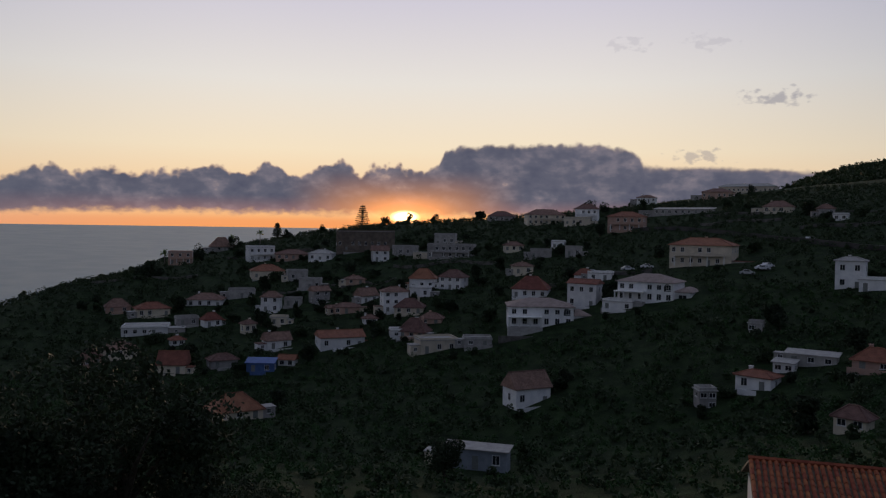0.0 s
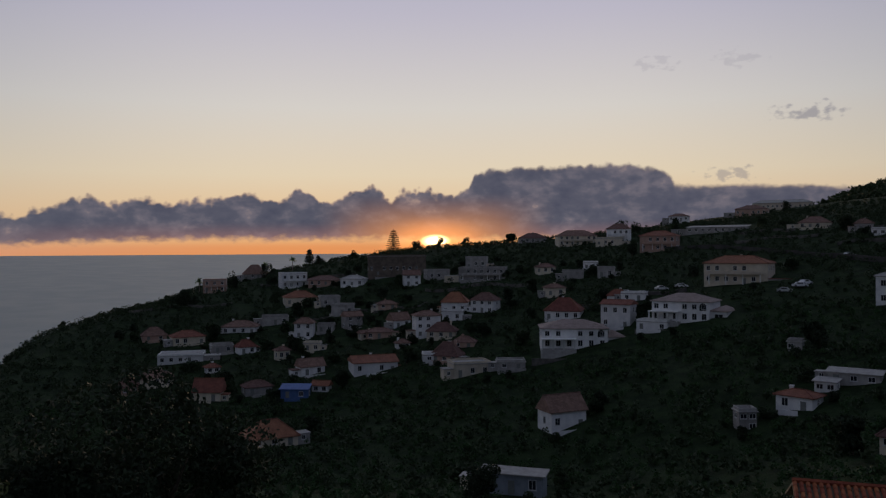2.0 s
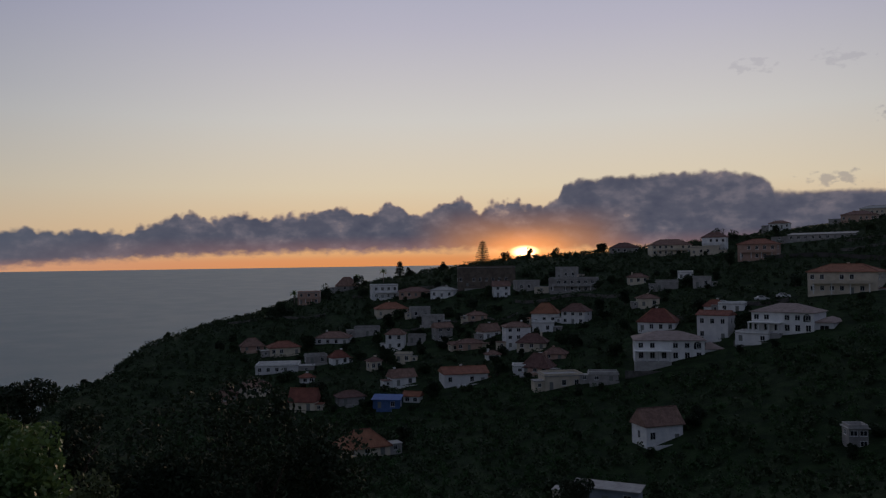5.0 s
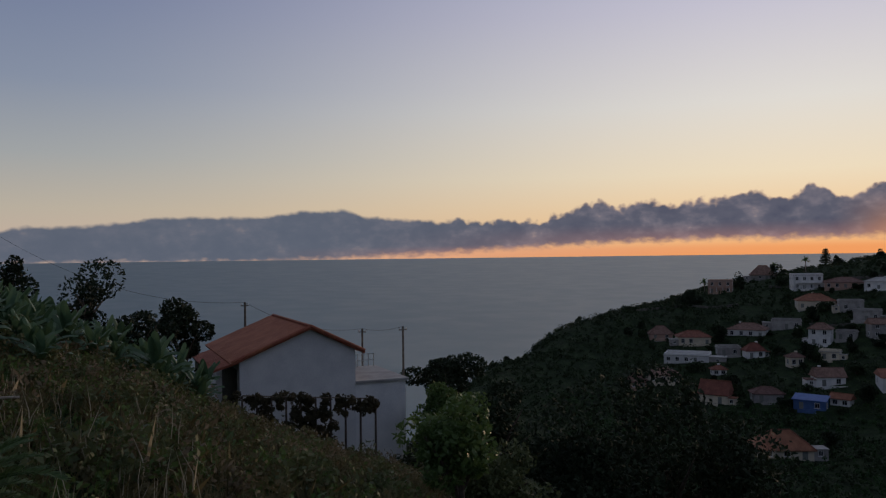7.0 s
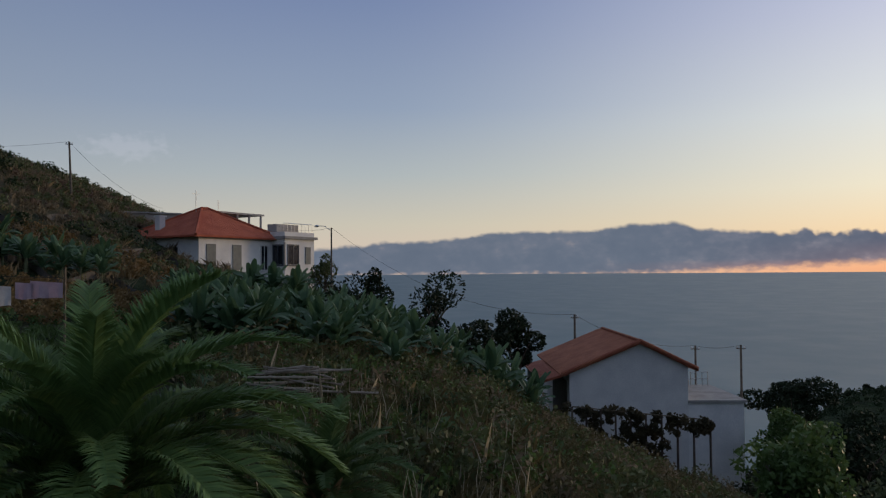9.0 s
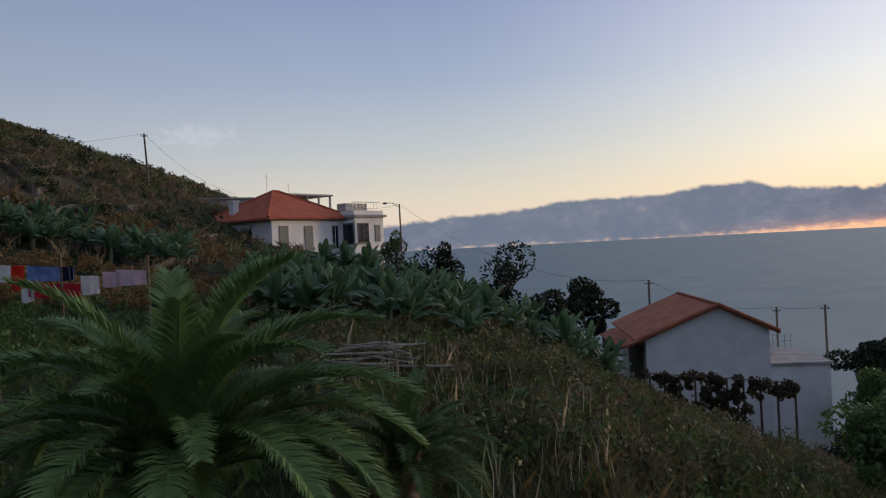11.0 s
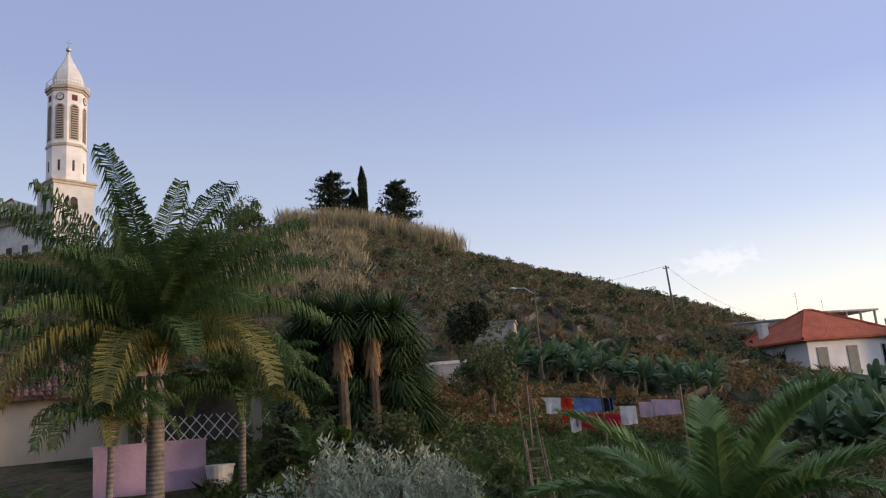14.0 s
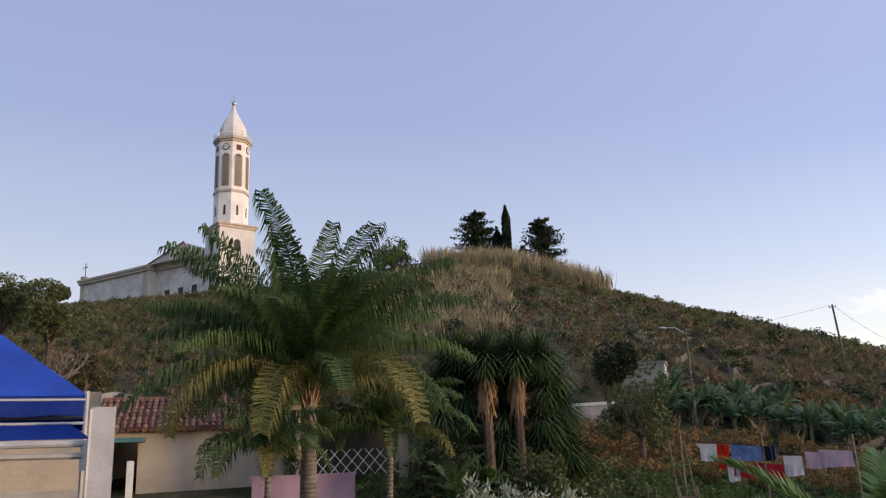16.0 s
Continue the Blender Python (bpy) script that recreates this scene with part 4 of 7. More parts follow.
PALMGREEN = leaf("palm_leaflet", (0.042, 0.085, 0.028), (0.13, 0.2, 0.075), 0.6, 0.3)
DATEGREEN = leaf("date_palm_leaflet", (0.055, 0.11, 0.036), (0.2, 0.31, 0.105), 0.5, 0.3)
PALMYELLOW = leaf("yellowing_palm_leaflet", (0.1, 0.11, 0.03), (0.23, 0.21, 0.065), 0.5, 0.25)
YUCCA = leaf("sword_leaf", (0.025, 0.05, 0.022), (0.085, 0.135, 0.058), 0.45, 0.1)
CACTUS = leaf("grey_green_cactus", (0.09, 0.11, 0.075), (0.19, 0.21, 0.15), 0.7, 0.05)
GREEN = leaf("fresh_green_leaf", (0.055, 0.1, 0.03), (0.13, 0.2, 0.06), 0.5, 0.3)


def spot(az, r, lift=0.0):
    v = way(az) * r
    return Vector((v.x, v.y, ground_z(v.x, v.y) + bumps(v.x, v.y) + lift))


def level(az, r, el):
    """The place at a distance along a compass line and at a height angle from the eye."""
    v = way(az) * r
    return Vector((v.x, v.y, r * math.tan(radians(el))))


def unit(n):
    v = rng.normal(size=(n, 3))
    return v / np.linalg.norm(v, axis=1)[:, None]


def lobes(n, rx, ry, rz, k=9, spread=0.62, hollow=0.55):
    """n points in an uneven crown of k overlapping lobes, mostly near their skins."""
    c = unit(k) * rng.uniform(0.3, 1, (k, 1)) * spread
    s = rng.uniform(0.22, 0.5, k)
    w = rng.integers(0, k, n)
    p = c[w] + unit(n) * (s[w] * rng.uniform(hollow, 1.0, n) ** 0.6)[:, None]
    return p * np.array([rx, ry, rz])


def blades(pts, length, width, aim_=None, bias=0.0):
    """One bent rhombus a leaf; returns verts and faces."""
    n = len(pts)
    d = unit(n)
    if aim_ is not None:
        d = d * (1 - bias) + np.asarray(aim_) * bias
        d /= np.linalg.norm(d, axis=1)[:, None] + 1e-9
    s = np.cross(d, unit(n))
    s /= np.linalg.norm(s, axis=1)[:, None] + 1e-9
    l = (length * rng.uniform(0.6, 1.3, n))[:, None]
    w_ = (width * rng.uniform(0.6, 1.3, n))[:, None]
    v = np.stack([pts - d * l / 2, pts + s * w_ / 2, pts + d * l / 2, pts - s * w_ / 2], 1).reshape(-1, 3)
    f = np.arange(n * 4).reshape(-1, 4)
    return v, f


def leafy(name, v, f, material, parent=None):
    me = bpy.data.meshes.new(name)
    me.vertices.add(len(v))
    me.vertices.foreach_set("co", np.asarray(v, dtype=np.float32).ravel())
    k = f.shape[1]
    me.loops.add(f.size)
    me.loops.foreach_set("vertex_index", f.ravel().astype(np.int32))
    me.polygons.add(len(f))
    me.polygons.foreach_set("loop_start", np.arange(0, f.size, k, dtype=np.int32))
    me.update(calc_edges=True)
    me.materials.append(material)
    ob = new(name, me)
    if parent:
        ob.parent = parent
    return ob


def tree(az, r, height, radius, leaves, size, label, material=None, squash=0.8, name="tree", trunk=0.4, k=11, pos=None):
    """Trunk, limbs, and a crown of many small leaves."""
    p = pos or spot(az, r)
    ob = thing(name, Matrix.Translation(p), label, "tree")
    ch = height * trunk
    cz = height - radius * squash
    bm = tube(bmesh.new(), [Vector((0, 0, -0.6)), Vector((0.1, 0.05, ch * 0.5)), Vector((0, 0.1, max(cz, ch)))], radius * 0.07 + 0.08, 7, radius * 0.03)
    part("trunk", bm, BARK, ob)
    for i in range(5):
        a = i * 1.26 + rng.uniform(0, 0.6)
        tip = Vector((math.cos(a) * radius * 0.6, math.sin(a) * radius * 0.6, cz + radius * squash * rng.uniform(-0.2, 0.5)))
        part("limb", tube(bmesh.new(), [Vector((0, 0, ch * 0.7)), tip * 0.5 + Vector((0, 0, ch * 0.45)), tip], radius * 0.035 + 0.03, 5, 0.02), BARK, ob)
    pts = lobes(leaves, radius * 1.05, radius * 1.05, radius * squash * 1.05, k, 0.8) + np.array([0, 0, cz])
    v, f = blades(pts, size, size * 0.5)
    leafy("crown", v, f, material or DARKLEAF, ob)
    return ob


def clear(x, y, pad=0.0):
    for hx, hy, hr in HOUSE_SPOTS:
        if (x - hx) ** 2 + (y - hy) ** 2 < (hr + pad) ** 2:
            return False
        # keep the side towards the eye low
        r = math.hypot(hx, hy)
        along = (x * hx + y * hy) / r
        off = abs(x * hy - y * hx) / r
        if off < hr and r - hr - 2.5 < along < r:
            return False
    return True


def scrub(name, az0, az1, r0, r1, n, rad, leaves, size, material, label, category, tall=0.8, avoid=True, flat=1.0, skip=None):
    """Scattered bushes as one growth."""
    vs, fs, base = [], [], 0
    for i in range(n):
        a, r = rng.uniform(az0, az1), r0 + (r1 - r0) * math.sqrt(rng.uniform(0, 1)) if r1 > 2 * r0 else rng.uniform(r0, r1)
        p = spot(a, r)
        if p.z < SEA or (skip and skip(a, r)):
            continue
        if avoid and not clear(p.x, p.y, 0.6):
            continue
        q = rad * rng.uniform(0.5, 1.4)
        pts = lobes(leaves, q, q, q * tall, 5, 0.6) + np.array([p.x, p.y, p.z + q * tall * 0.55])
        v, f = blades(pts, size, size * 0.55, (0, 0, 1), 0.15)
        vs.append(v), fs.append(f + base)
        base += len(v)
    ob = leafy(name, np.concatenate(vs), np.concatenate(fs), material)
    return tagged(ob, label, category, kind="stuff")


def tufts(name, az0, az1, r0, r1, n, height, per, width, material, label, lean=0.35, skip=None):
    """Upright grass or reed blades in tufts, as one growth."""
    vs, fs, base = [], [], 0
    for i in range(n):
        a, r = rng.uniform(az0, az1), math.sqrt(rng.uniform(r0 * r0, r1 * r1))
        if skip and skip(a, r):
            continue
        p = np.array(spot(a, r))
        h = height * rng.uniform(0.5, 1.2, per)[:, None]
        root = p + np.concatenate([rng.normal(0, height * 0.16, (per, 2)), np.full((per, 1), -0.05)], 1)
        d = np.concatenate([rng.normal(0, lean, (per, 2)), np.ones((per, 1))], 1)
        side = np.cross(d, unit(per))
        side /= np.linalg.norm(side, axis=1)[:, None]
        side *= width / 2
        bend = np.concatenate([rng.normal(0, lean * 0.8, (per, 2)), np.zeros((per, 1))], 1)
        mid, tip = root + d * h * 0.55, root + d * h + bend * h
        v = np.stack([root - side, root + side, mid + side * 0.9, tip, mid - side * 0.9], 1).reshape(-1, 3)
        vs.append(v), fs.append(np.arange(per * 5).reshape(-1, 5) + base)
        base += len(v)
    ob = leafy(name, np.concatenate(vs), np.concatenate(fs), material)
    return tagged(ob, label, "grass", kind="stuff")


def frond_mesh(key, length, a0, a1, pairs, leaflet, width, droop, material, vee=0.35, lean=0.55, plume=0.2):
    """A feather leaf: an arching midrib along +x with leaflets on both sides."""
    if key in SHARED:
        return SHARED[key]
    r = random.Random(len(SHARED))
    n = 24
    pts, p = [], Vector((0, 0, 0))
    for i in range(n + 1):
        pts.append(p.copy())
        a = radians(a0 + (a1 - a0) * (i / n) ** 1.15)
        p += Vector((math.cos(a), 0, math.sin(a))) * length / n
    verts, faces = [], []
    for i in range(n):
        w0, w1 = 0.022 * (1 - i / n) + 0.006, 0.022 * (1 - (i + 1) / n) + 0.006
        b = len(verts)
        verts += [pts[i] + Vector((0, -w0, 0)), pts[i] + Vector((0, w0, 0)), pts[i + 1] + Vector((0, w1, 0)), pts[i + 1] + Vector((0, -w1, 0))]
        faces.append((b, b + 1, b + 2, b + 3))
    for k in range(pairs):
        t = 0.14 + 0.86 * k / (pairs - 1)
        q = t * n
        i = min(int(q), n - 1)
        o = pts[i].lerp(pts[i + 1], q - i)
        fwd = (pts[i + 1] - pts[i]).normalized()
        up = Vector((0, 1, 0)).cross(fwd) * -1
        ll = leaflet * (math.sin(math.pi * min(0.97, 0.12 + 0.8 * t)) ** 0.6)
        for s in (-1, 1):
            l2 = ll * r.uniform(0.85, 1.1)
            dvec = (Vector((0, s, 0)) * 1.0 + fwd * (lean + r.uniform(-0.12, 0.12)) + up * (vee + r.uniform(-plume, plume))).normalized()
            mid = o + dvec * l2 * 0.5
            tip = mid + (dvec + Vector((0, 0, -droop * r.uniform(0.6, 1.3)))).normalized() * l2 * 0.55
            sd = fwd * width / 2
            b = len(verts)
            verts += [o - sd * 0.5, o + sd * 0.5, mid + sd, tip, mid - sd]
            faces += [(b, b + 1, b + 2, b + 4), (b + 4, b + 2, b + 3)]
    me = bpy.data.meshes.new("frond")
    me.from_pydata([tuple(v) for v in verts], [], faces)
    me.materials.append(material)
    SHARED[key] = me
    return me


def palm(name, p, trunk_h, trunk_r, fronds, length, leaflet, droop, label, pairs=46, width=0.05, spread=1.0, bark=None, old=3, vee=0.35, seed=3, lean=0.55, plume=0.2, arch=0.0, green=None, sweep=None):
    """A feather palm: ringed trunk, leaf bases, and separate fronds from upright to hanging."""
    r = random.Random(seed)
    ob = thing(name, Matrix.Translation(p), label, "palm")
    bm = tube(bmesh.new(), [Vector((0, 0, -0.4)), Vector((0.02, 0, trunk_h * 0.3)), Vector((0, 0.03, trunk_h * 0.7)), Vector((0, 0, trunk_h))], trunk_r * 1.15, 12, trunk_r * 0.9)
    part("trunk", bm, bark or PALMBARK, ob, smooth=True)
    bm = bmesh.new()
    for i in range(26):
        a, z = i * 2.4, trunk_h - 0.5 + 0.55 * i / 26
        d = Vector((math.cos(a), math.sin(a), 0))
        tube(bm, [Vector((0, 0, z)) + d * trunk_r * 0.8, Vector((0, 0, z + 0.3)) + d * (trunk_r * 1.5)], 0.05, 4, 0.02)
    part("crown_base", bm, STRAW, ob)
    for i in range(fronds):
        t = i / (fronds - 1)
        a0 = 84 - 62 * spread * t + r.uniform(-5, 5)
        a1 = 38 - arch - (112 - arch * 0.4) * min(1.0, t * 1.15 + 0.12) + r.uniform(-8, 8)
        if sweep:
            a0, a1 = 86 - sweep[2] * t + r.uniform(-6, 6), sweep[0] - (sweep[0] - sweep[1]) * t ** 1.35 + r.uniform(-12, 12)
        q = int(t * 11.99)
        yellow = i >= fronds - old
        key = (name + "_frond", round(length, 2), q, yellow)
        me = frond_mesh(key, length, a0, a1, pairs, leaflet, width, droop, PALMYELLOW if yellow else green or PALMGREEN, vee, lean, plume)
        f = piece("frond", me, ob, pose(0, 0, trunk_h - 0.05 - 0.25 * t, 0, 0, i * 137.5 + r.uniform(-10, 10)) @ Matrix.Diagonal((*(Vector((1, 1, 1)) * r.uniform(0.86, 1.08)), 1)))
        if yellow:
            tagged(f, "yellowing drooping palm frond")
    return ob


def banana_leaf(key, length, width, a0, a1):
    if key in SHARED:
        return SHARED[key]
    n, verts, faces, p = 9, [], [], Vector((0, 0, 0))
    r = random.Random(len(SHARED))
    for i in range(n + 1):
        t = i / n
        w_ = width * (0.06 if t < 0.12 else math.sin(math.pi * min(1, 0.1 + 0.9 * (t - 0.1))) ** 0.55) / 2 + 0.01
        sag = w_ * (0.25 + 0.35 * t) * r.uniform(0.6, 1.4)
        verts += [p + Vector((0, -w_, -sag)), p.copy(), p + Vector((0, w_, -sag))]
        a = radians(a0 + (a1 - a0) * t)
        p = p + Vector((math.cos(a), 0, math.sin(a))) * length / n
    for i in range(n):
        b = i * 3
        faces += [(b, b + 3, b + 4, b + 1), (b + 1, b + 4, b + 5, b + 2)]
    me = bpy.data.meshes.new("banana_leaf")
    me.from_pydata([tuple(v) for v in verts], [], faces)
    me.materials.append(BANANA)
    SHARED[key] = me
    return me


def banana_plant(variant):
    r = random.Random(variant)
    ob = thing("banana_plant", Matrix.Translation((0, 0, 0)), "banana plant with broad torn green leaves on the terrace", "banana plant", "banana plants")
    h = 1.5
    part("stem", tube(bmesh.new(), [Vector((0, 0, -0.4)), Vector((0.03, 0, h * 0.5)), Vector((0, 0, h))], 0.12, 7, 0.07), GREENSTEM, ob)
    for i in range(9):
        t = i / 8
        me = banana_leaf(("banana_leaf", variant, i % 5), 1.35, 0.38, 86 - 40 * (i % 5) / 4, 55 - 95 * (i % 5) / 4)
        piece("leaf", me, ob, pose(0, 0, h - 0.1 * (i % 3), 0, 0, i * 137.5 + r.uniform(-15, 15)))
    return ob


GREENSTEM = surf("green_stem", (0.09, 0.11, 0.05), (0.17, 0.18, 0.09), 3, 0.7, 0.2)


def bananas(az0, az1, r0, r1, n, big=1.0):
    for i in range(n):
        p = spot(rng.uniform(az0, az1), rng.uniform(r0, r1))
        if not clear(p.x, p.y, 0.5):
            continue
        s = big * rng.uniform(0.7, 1.15)
        p.z -= 0.6 * s
        ob = copy_thing(BANANA_KINDS[i % 3], Matrix.Translation(p) @ pose(0, 0, 0, 0, 0, rng.uniform(0, 360)))
        ob.scale = (s, s, s * rng.uniform(0.8, 1.15))


# ---- the church on the hill ----
def church():
    c = level(-134.5, 130, 0)
    face = 134.5 + 22
    ob = thing("church_tower", pose(c.x, c.y, 0, 0, 0, face), "white plastered church tower with an octagonal belfry and a small dome", "tower")

    def ring(bm, r, z0, z1, n=8, r1=None):
        r1 = r if r1 is None else r1
        off = math.pi / n
        lo = [bm.verts.new((math.cos(off + k * 2 * math.pi / n) * r, math.sin(off + k * 2 * math.pi / n) * r, z0)) for k in range(n)]
        hi = [bm.verts.new((math.cos(off + k * 2 * math.pi / n) * r1, math.sin(off + k * 2 * math.pi / n) * r1, z1)) for k in range(n)]
        for k in range(n):
            bm.faces.new((lo[k], lo[(k + 1) % n], hi[(k + 1) % n], hi[k]))
        bm.faces.new(lo[::-1]), bm.faces.new(hi)

    part("base", block(bmesh.new(), -3.05, -3.05, 22, 3.05, 3.05, 38.2), PLASTER, ob)
    bm = block(bmesh.new(), -3.25, -3.25, 38.2, 3.25, 3.25, 38.6)
    block(bm, -3.45, -3.45, 38.6, 3.45, 3.45, 38.9)
    part("base_cornice", bm, STONE, ob)
    bm = bmesh.new()
    ring(bm, 2.85, 38.9, 54.0)
    part("shaft", bm, PLASTER, ob)
    bm = bmesh.new()
    ring(bm, 3.02, 44.6, 45.0)
    part("string_course", bm, STONE, ob)
    bm = bmesh.new()
    ring(bm, 3.05, 53.6, 54.0), ring(bm, 3.28, 54.0, 54.5)
    part("gallery", bm, STONE, ob)
    bm = bmesh.new()
    for k in range(8):
        a0, a1 = math.pi / 8 + k * math.pi / 4, math.pi / 8 + (k + 1) * math.pi / 4
        p, q = Vector((math.cos(a0) * 3.14, math.sin(a0) * 3.14, 54.5)), Vector((math.cos(a1) * 3.14, math.sin(a1) * 3.14, 54.5))
        for z in (0.5, 1.0):
            tube(bm, [p + Vector((0, 0, z)), q + Vector((0, 0, z))], 0.035, 4)
        for j in range(5):
            s = p.lerp(q, j / 5)
            tube(bm, [s, s + Vector((0, 0, 1.0))], 0.03, 4)
    part("railing", bm, STEEL, ob)
    bm = bmesh.new()
    prof = [(2.2, 54.5), (2.35, 55.4), (2.25, 56.5), (1.9, 57.6), (1.3, 58.6), (0.75, 59.6), (0.4, 60.5), (0.22, 61.3)]
    for (r0, z0), (r1, z1) in zip(prof, prof[1:]):
        ring(bm, r0, z0, z1, 8, r1)
    part("dome", bm, PLASTER, ob)
    bm = bmesh.new()
    bmesh.ops.create_icosphere(bm, subdivisions=2, radius=0.45, matrix=Matrix.Translation((0, 0, 61.7)))
    tube(bm, [Vector((0, 0, 61.2)), Vector((0, 0, 63.6))], 0.1, 6, 0.03)
    tube(bm, [Vector((-0.35, 0, 62.9)), Vector((0.35, 0, 62.9))], 0.05, 5)
    part("finial", bm, STEEL, ob)
    apo = 2.85 * math.cos(math.pi / 8)
    for k in range(8):
        ang = k * 45
        m = pose(0, 0, 0, 0, 0, ang) @ Matrix.Translation((0, -apo, 0))

        def arch_bm(w, h, y0, y1):
            bm = bmesh.new()
            pts = [(-w, 0)] + [(w * math.cos(math.pi - j * math.pi / 8), h + w * math.sin(j * math.pi / 8)) for j in range(9)] + [(w, 0)]
            f0, f1 = [bm.verts.new((x, y0, z)) for x, z in pts], [bm.verts.new((x, y1, z)) for x, z in pts]
            bm.faces.new(f0), bm.faces.new(f1[::-1])
            for j in range(len(pts)):
                bm.faces.new((f0[j], f1[j], f1[(j + 1) % len(pts)], f0[(j + 1) % len(pts)]))
            return bm
        sm = shared(("arch_surround", 1), lambda: arch_bm(0.72, 5.2, -0.07, 0.05), STONE)
        piece("belfry_arch", sm, ob, m @ Matrix.Translation((0, 0, 45.6)))
        om = shared(("louvre_opening", 1), lambda: arch_bm(0.5, 5.0, -0.1, 0.02), LOUVRESHADE)
        o = piece("louvre", om, ob, m @ Matrix.Translation((0, 0, 45.8)))

        def slats():
            bm = bmesh.new()
            for j in range(13):
                block(bm, -0.46, -0.17, 0.2 + j * 0.39, 0.46, -0.1, 0.36 + j * 0.39)
            return bm
        piece("slats", shared(("louvre_slats", 1), slats, STONE), o, pose(0, 0, 0))
        piece("slit", shared(("slit", 1), lambda: block(bmesh.new(), -0.17, -0.04, 0, 0.17, 0.05, 1.7), LOUVRESHADE), ob, m @ Matrix.Translation((0, 0, 40.6)))
        if k % 2:
            def dial():
                bm = bmesh.new()
                bmesh.ops.create_cone(bm, cap_ends=True, segments=24, radius1=0.62, radius2=0.62, depth=0.12, matrix=Matrix.Rotation(math.pi / 2, 4, "X"))
                return bm
            dk = piece("clock", shared(("clock_dial", 1), dial, LOUVRESHADE), ob, m @ Matrix.Translation((0, -0.05, 52.6)))

            def face_bm():
                bm = bmesh.new()
                bmesh.ops.create_cone(bm, cap_ends=True, segments=24, radius1=0.48, radius2=0.48, depth=0.14, matrix=Matrix.Rotation(math.pi / 2, 4, "X"))
                return bm
            d2 = piece("dial", shared(("clock_face", 1), face_bm, FRAME), dk, pose(0, -0.02, 0))
            block_hand = shared(("pointer", 1), lambda: block(bmesh.new(), -0.04, -0.1, -0.05, 0.04, -0.08, 0.36), LOUVRESHADE)
            tagged(d2, "pale clock dial")
            piece("pointer", block_hand, dk, pose(0, -0.02, 0, 0, 40, 0)), piece("pointer", block_hand, dk, pose(0, -0.02, 0, 0, -80, 0))
        else:
            piece("square_opening", shared(("square_opening", 1), lambda: block(bmesh.new(), -0.42, -0.06, 0, 0.42, 0.05, 0.95), DARKRED), ob, m @ Matrix.Translation((0, 0, 52.1)))
    for s in range(4):
        m = pose(0, 0, 0, 0, 0, s * 90) @ Matrix.Translation((0, -3.05, 0))
        piece("base_window", shared(("base_window", 1), lambda: arch_bm(0.55, 1.4, -0.05, 0.05), LOUVRESHADE), ob, m @ Matrix.Translation((0, 0, 34.4)))
    # nave
    p1, p2 = level(-136.0, 127, 0), level(-144.2, 152, 0)
    u = (p1 - p2)
    ln = u.length
    ang = math.degrees(math.atan2(u.y, u.x))
    nv = thing("church_nave", pose(p2.x, p2.y, 0, 0, 0, ang), "long weathered white church nave with cornice and red tile roof", "church")
    d = 11
    sgn = 1 if (Matrix.Rotation(radians(ang), 3, "Z") @ Vector((0, 1, 0))).dot(p1) > 0 else -1
    mid = ln * 0.56

    def bl(x0, y0, z0, x1, y1, z1):
        y0, y1 = sorted((y0 * sgn, y1 * sgn))
        return block(bmesh.new(), x0, y0, z0, x1, y1, z1)
    part("wall", bl(0, 0, 18, mid, d, 33.2), OLDWHITE, nv)
    part("rear_wall", bl(mid, 1.6, 18, ln, d, 33.2), OLDWHITE, nv)
    part("cornice", bl(-0.3, -0.35, 33.2, mid + 0.3, d, 33.7), STONE, nv)
    part("cornice", bl(-0.45, -0.6, 33.7, mid + 0.45, d, 34.1), STONE, nv)
    part("cornice", bl(mid + 0.3, 1.2, 33.2, ln, d, 33.7), STONE, nv)
    part("cornice", bl(mid + 0.45, 1.0, 33.7, ln, d, 34.1), STONE, nv)
    part("pilaster", bl(mid - 1.2, -0.12, 18, mid, 0, 33.2), STONE, nv)
    part("pilaster", bl(0, -0.12, 18, 1.2, 0, 33.2), STONE, nv)
    r = part("roof", roof_bm(mid, d, 34.1, 2.2, "gable", 0.3), TERRACOTTA, nv)
    r.location = (mid / 2, d / 2 * sgn, 0)
    r = part("roof", roof_bm(ln - mid, d - 1.6, 34.1, 1.6, "gable", 0.2), TERRACOTTA, nv)
    r.location = ((mid + ln) / 2, (d / 2 + 0.8) * sgn, 0)
    y0 = -0.1 * sgn
    bm = bmesh.new()
    f0 = [bm.verts.new(v) for v in ((mid - 0.6, y0, 34.1), (mid + 9.8, y0, 34.1), (mid + 8.4, y0, 36.6))]
    f1 = [bm.verts.new((v.co.x, 8 * sgn, v.co.z)) for v in f0]
    bm.faces.new(f0), bm.faces.new(f1[::-1])
    for i in range(3):
        bm.faces.new((f0[i], f1[i], f1[(i + 1) % 3], f0[(i + 1) % 3]))
    part("transept_gable", bm, OLDWHITE, nv)
    bm = bmesh.new()
    tube(bm, [Vector((mid - 0.9, y0, 34.0)), Vector((mid + 8.4, y0, 36.7)), Vector((mid + 10.0, y0, 34.0))], 0.16, 5)
    part("gable_coping", bm, TERRACOTTA, nv)
    for k in range(3):
        part("window", bl(mid + 2.5 + k * 3.2, 1.5, 28.2, mid + 3.6 + k * 3.2, 1.65, 29.6), LOUVRESHADE, nv)
    bm = tube(bmesh.new(), [Vector((0.4, 0.4 * sgn, 34.1)), Vector((0.4, 0.4 * sgn, 37.4))], 0.1, 5)
    tube(bm, [Vector((-0.4, 0.4 * sgn, 36.6)), Vector((1.2, 0.4 * sgn, 36.6))], 0.08, 5)
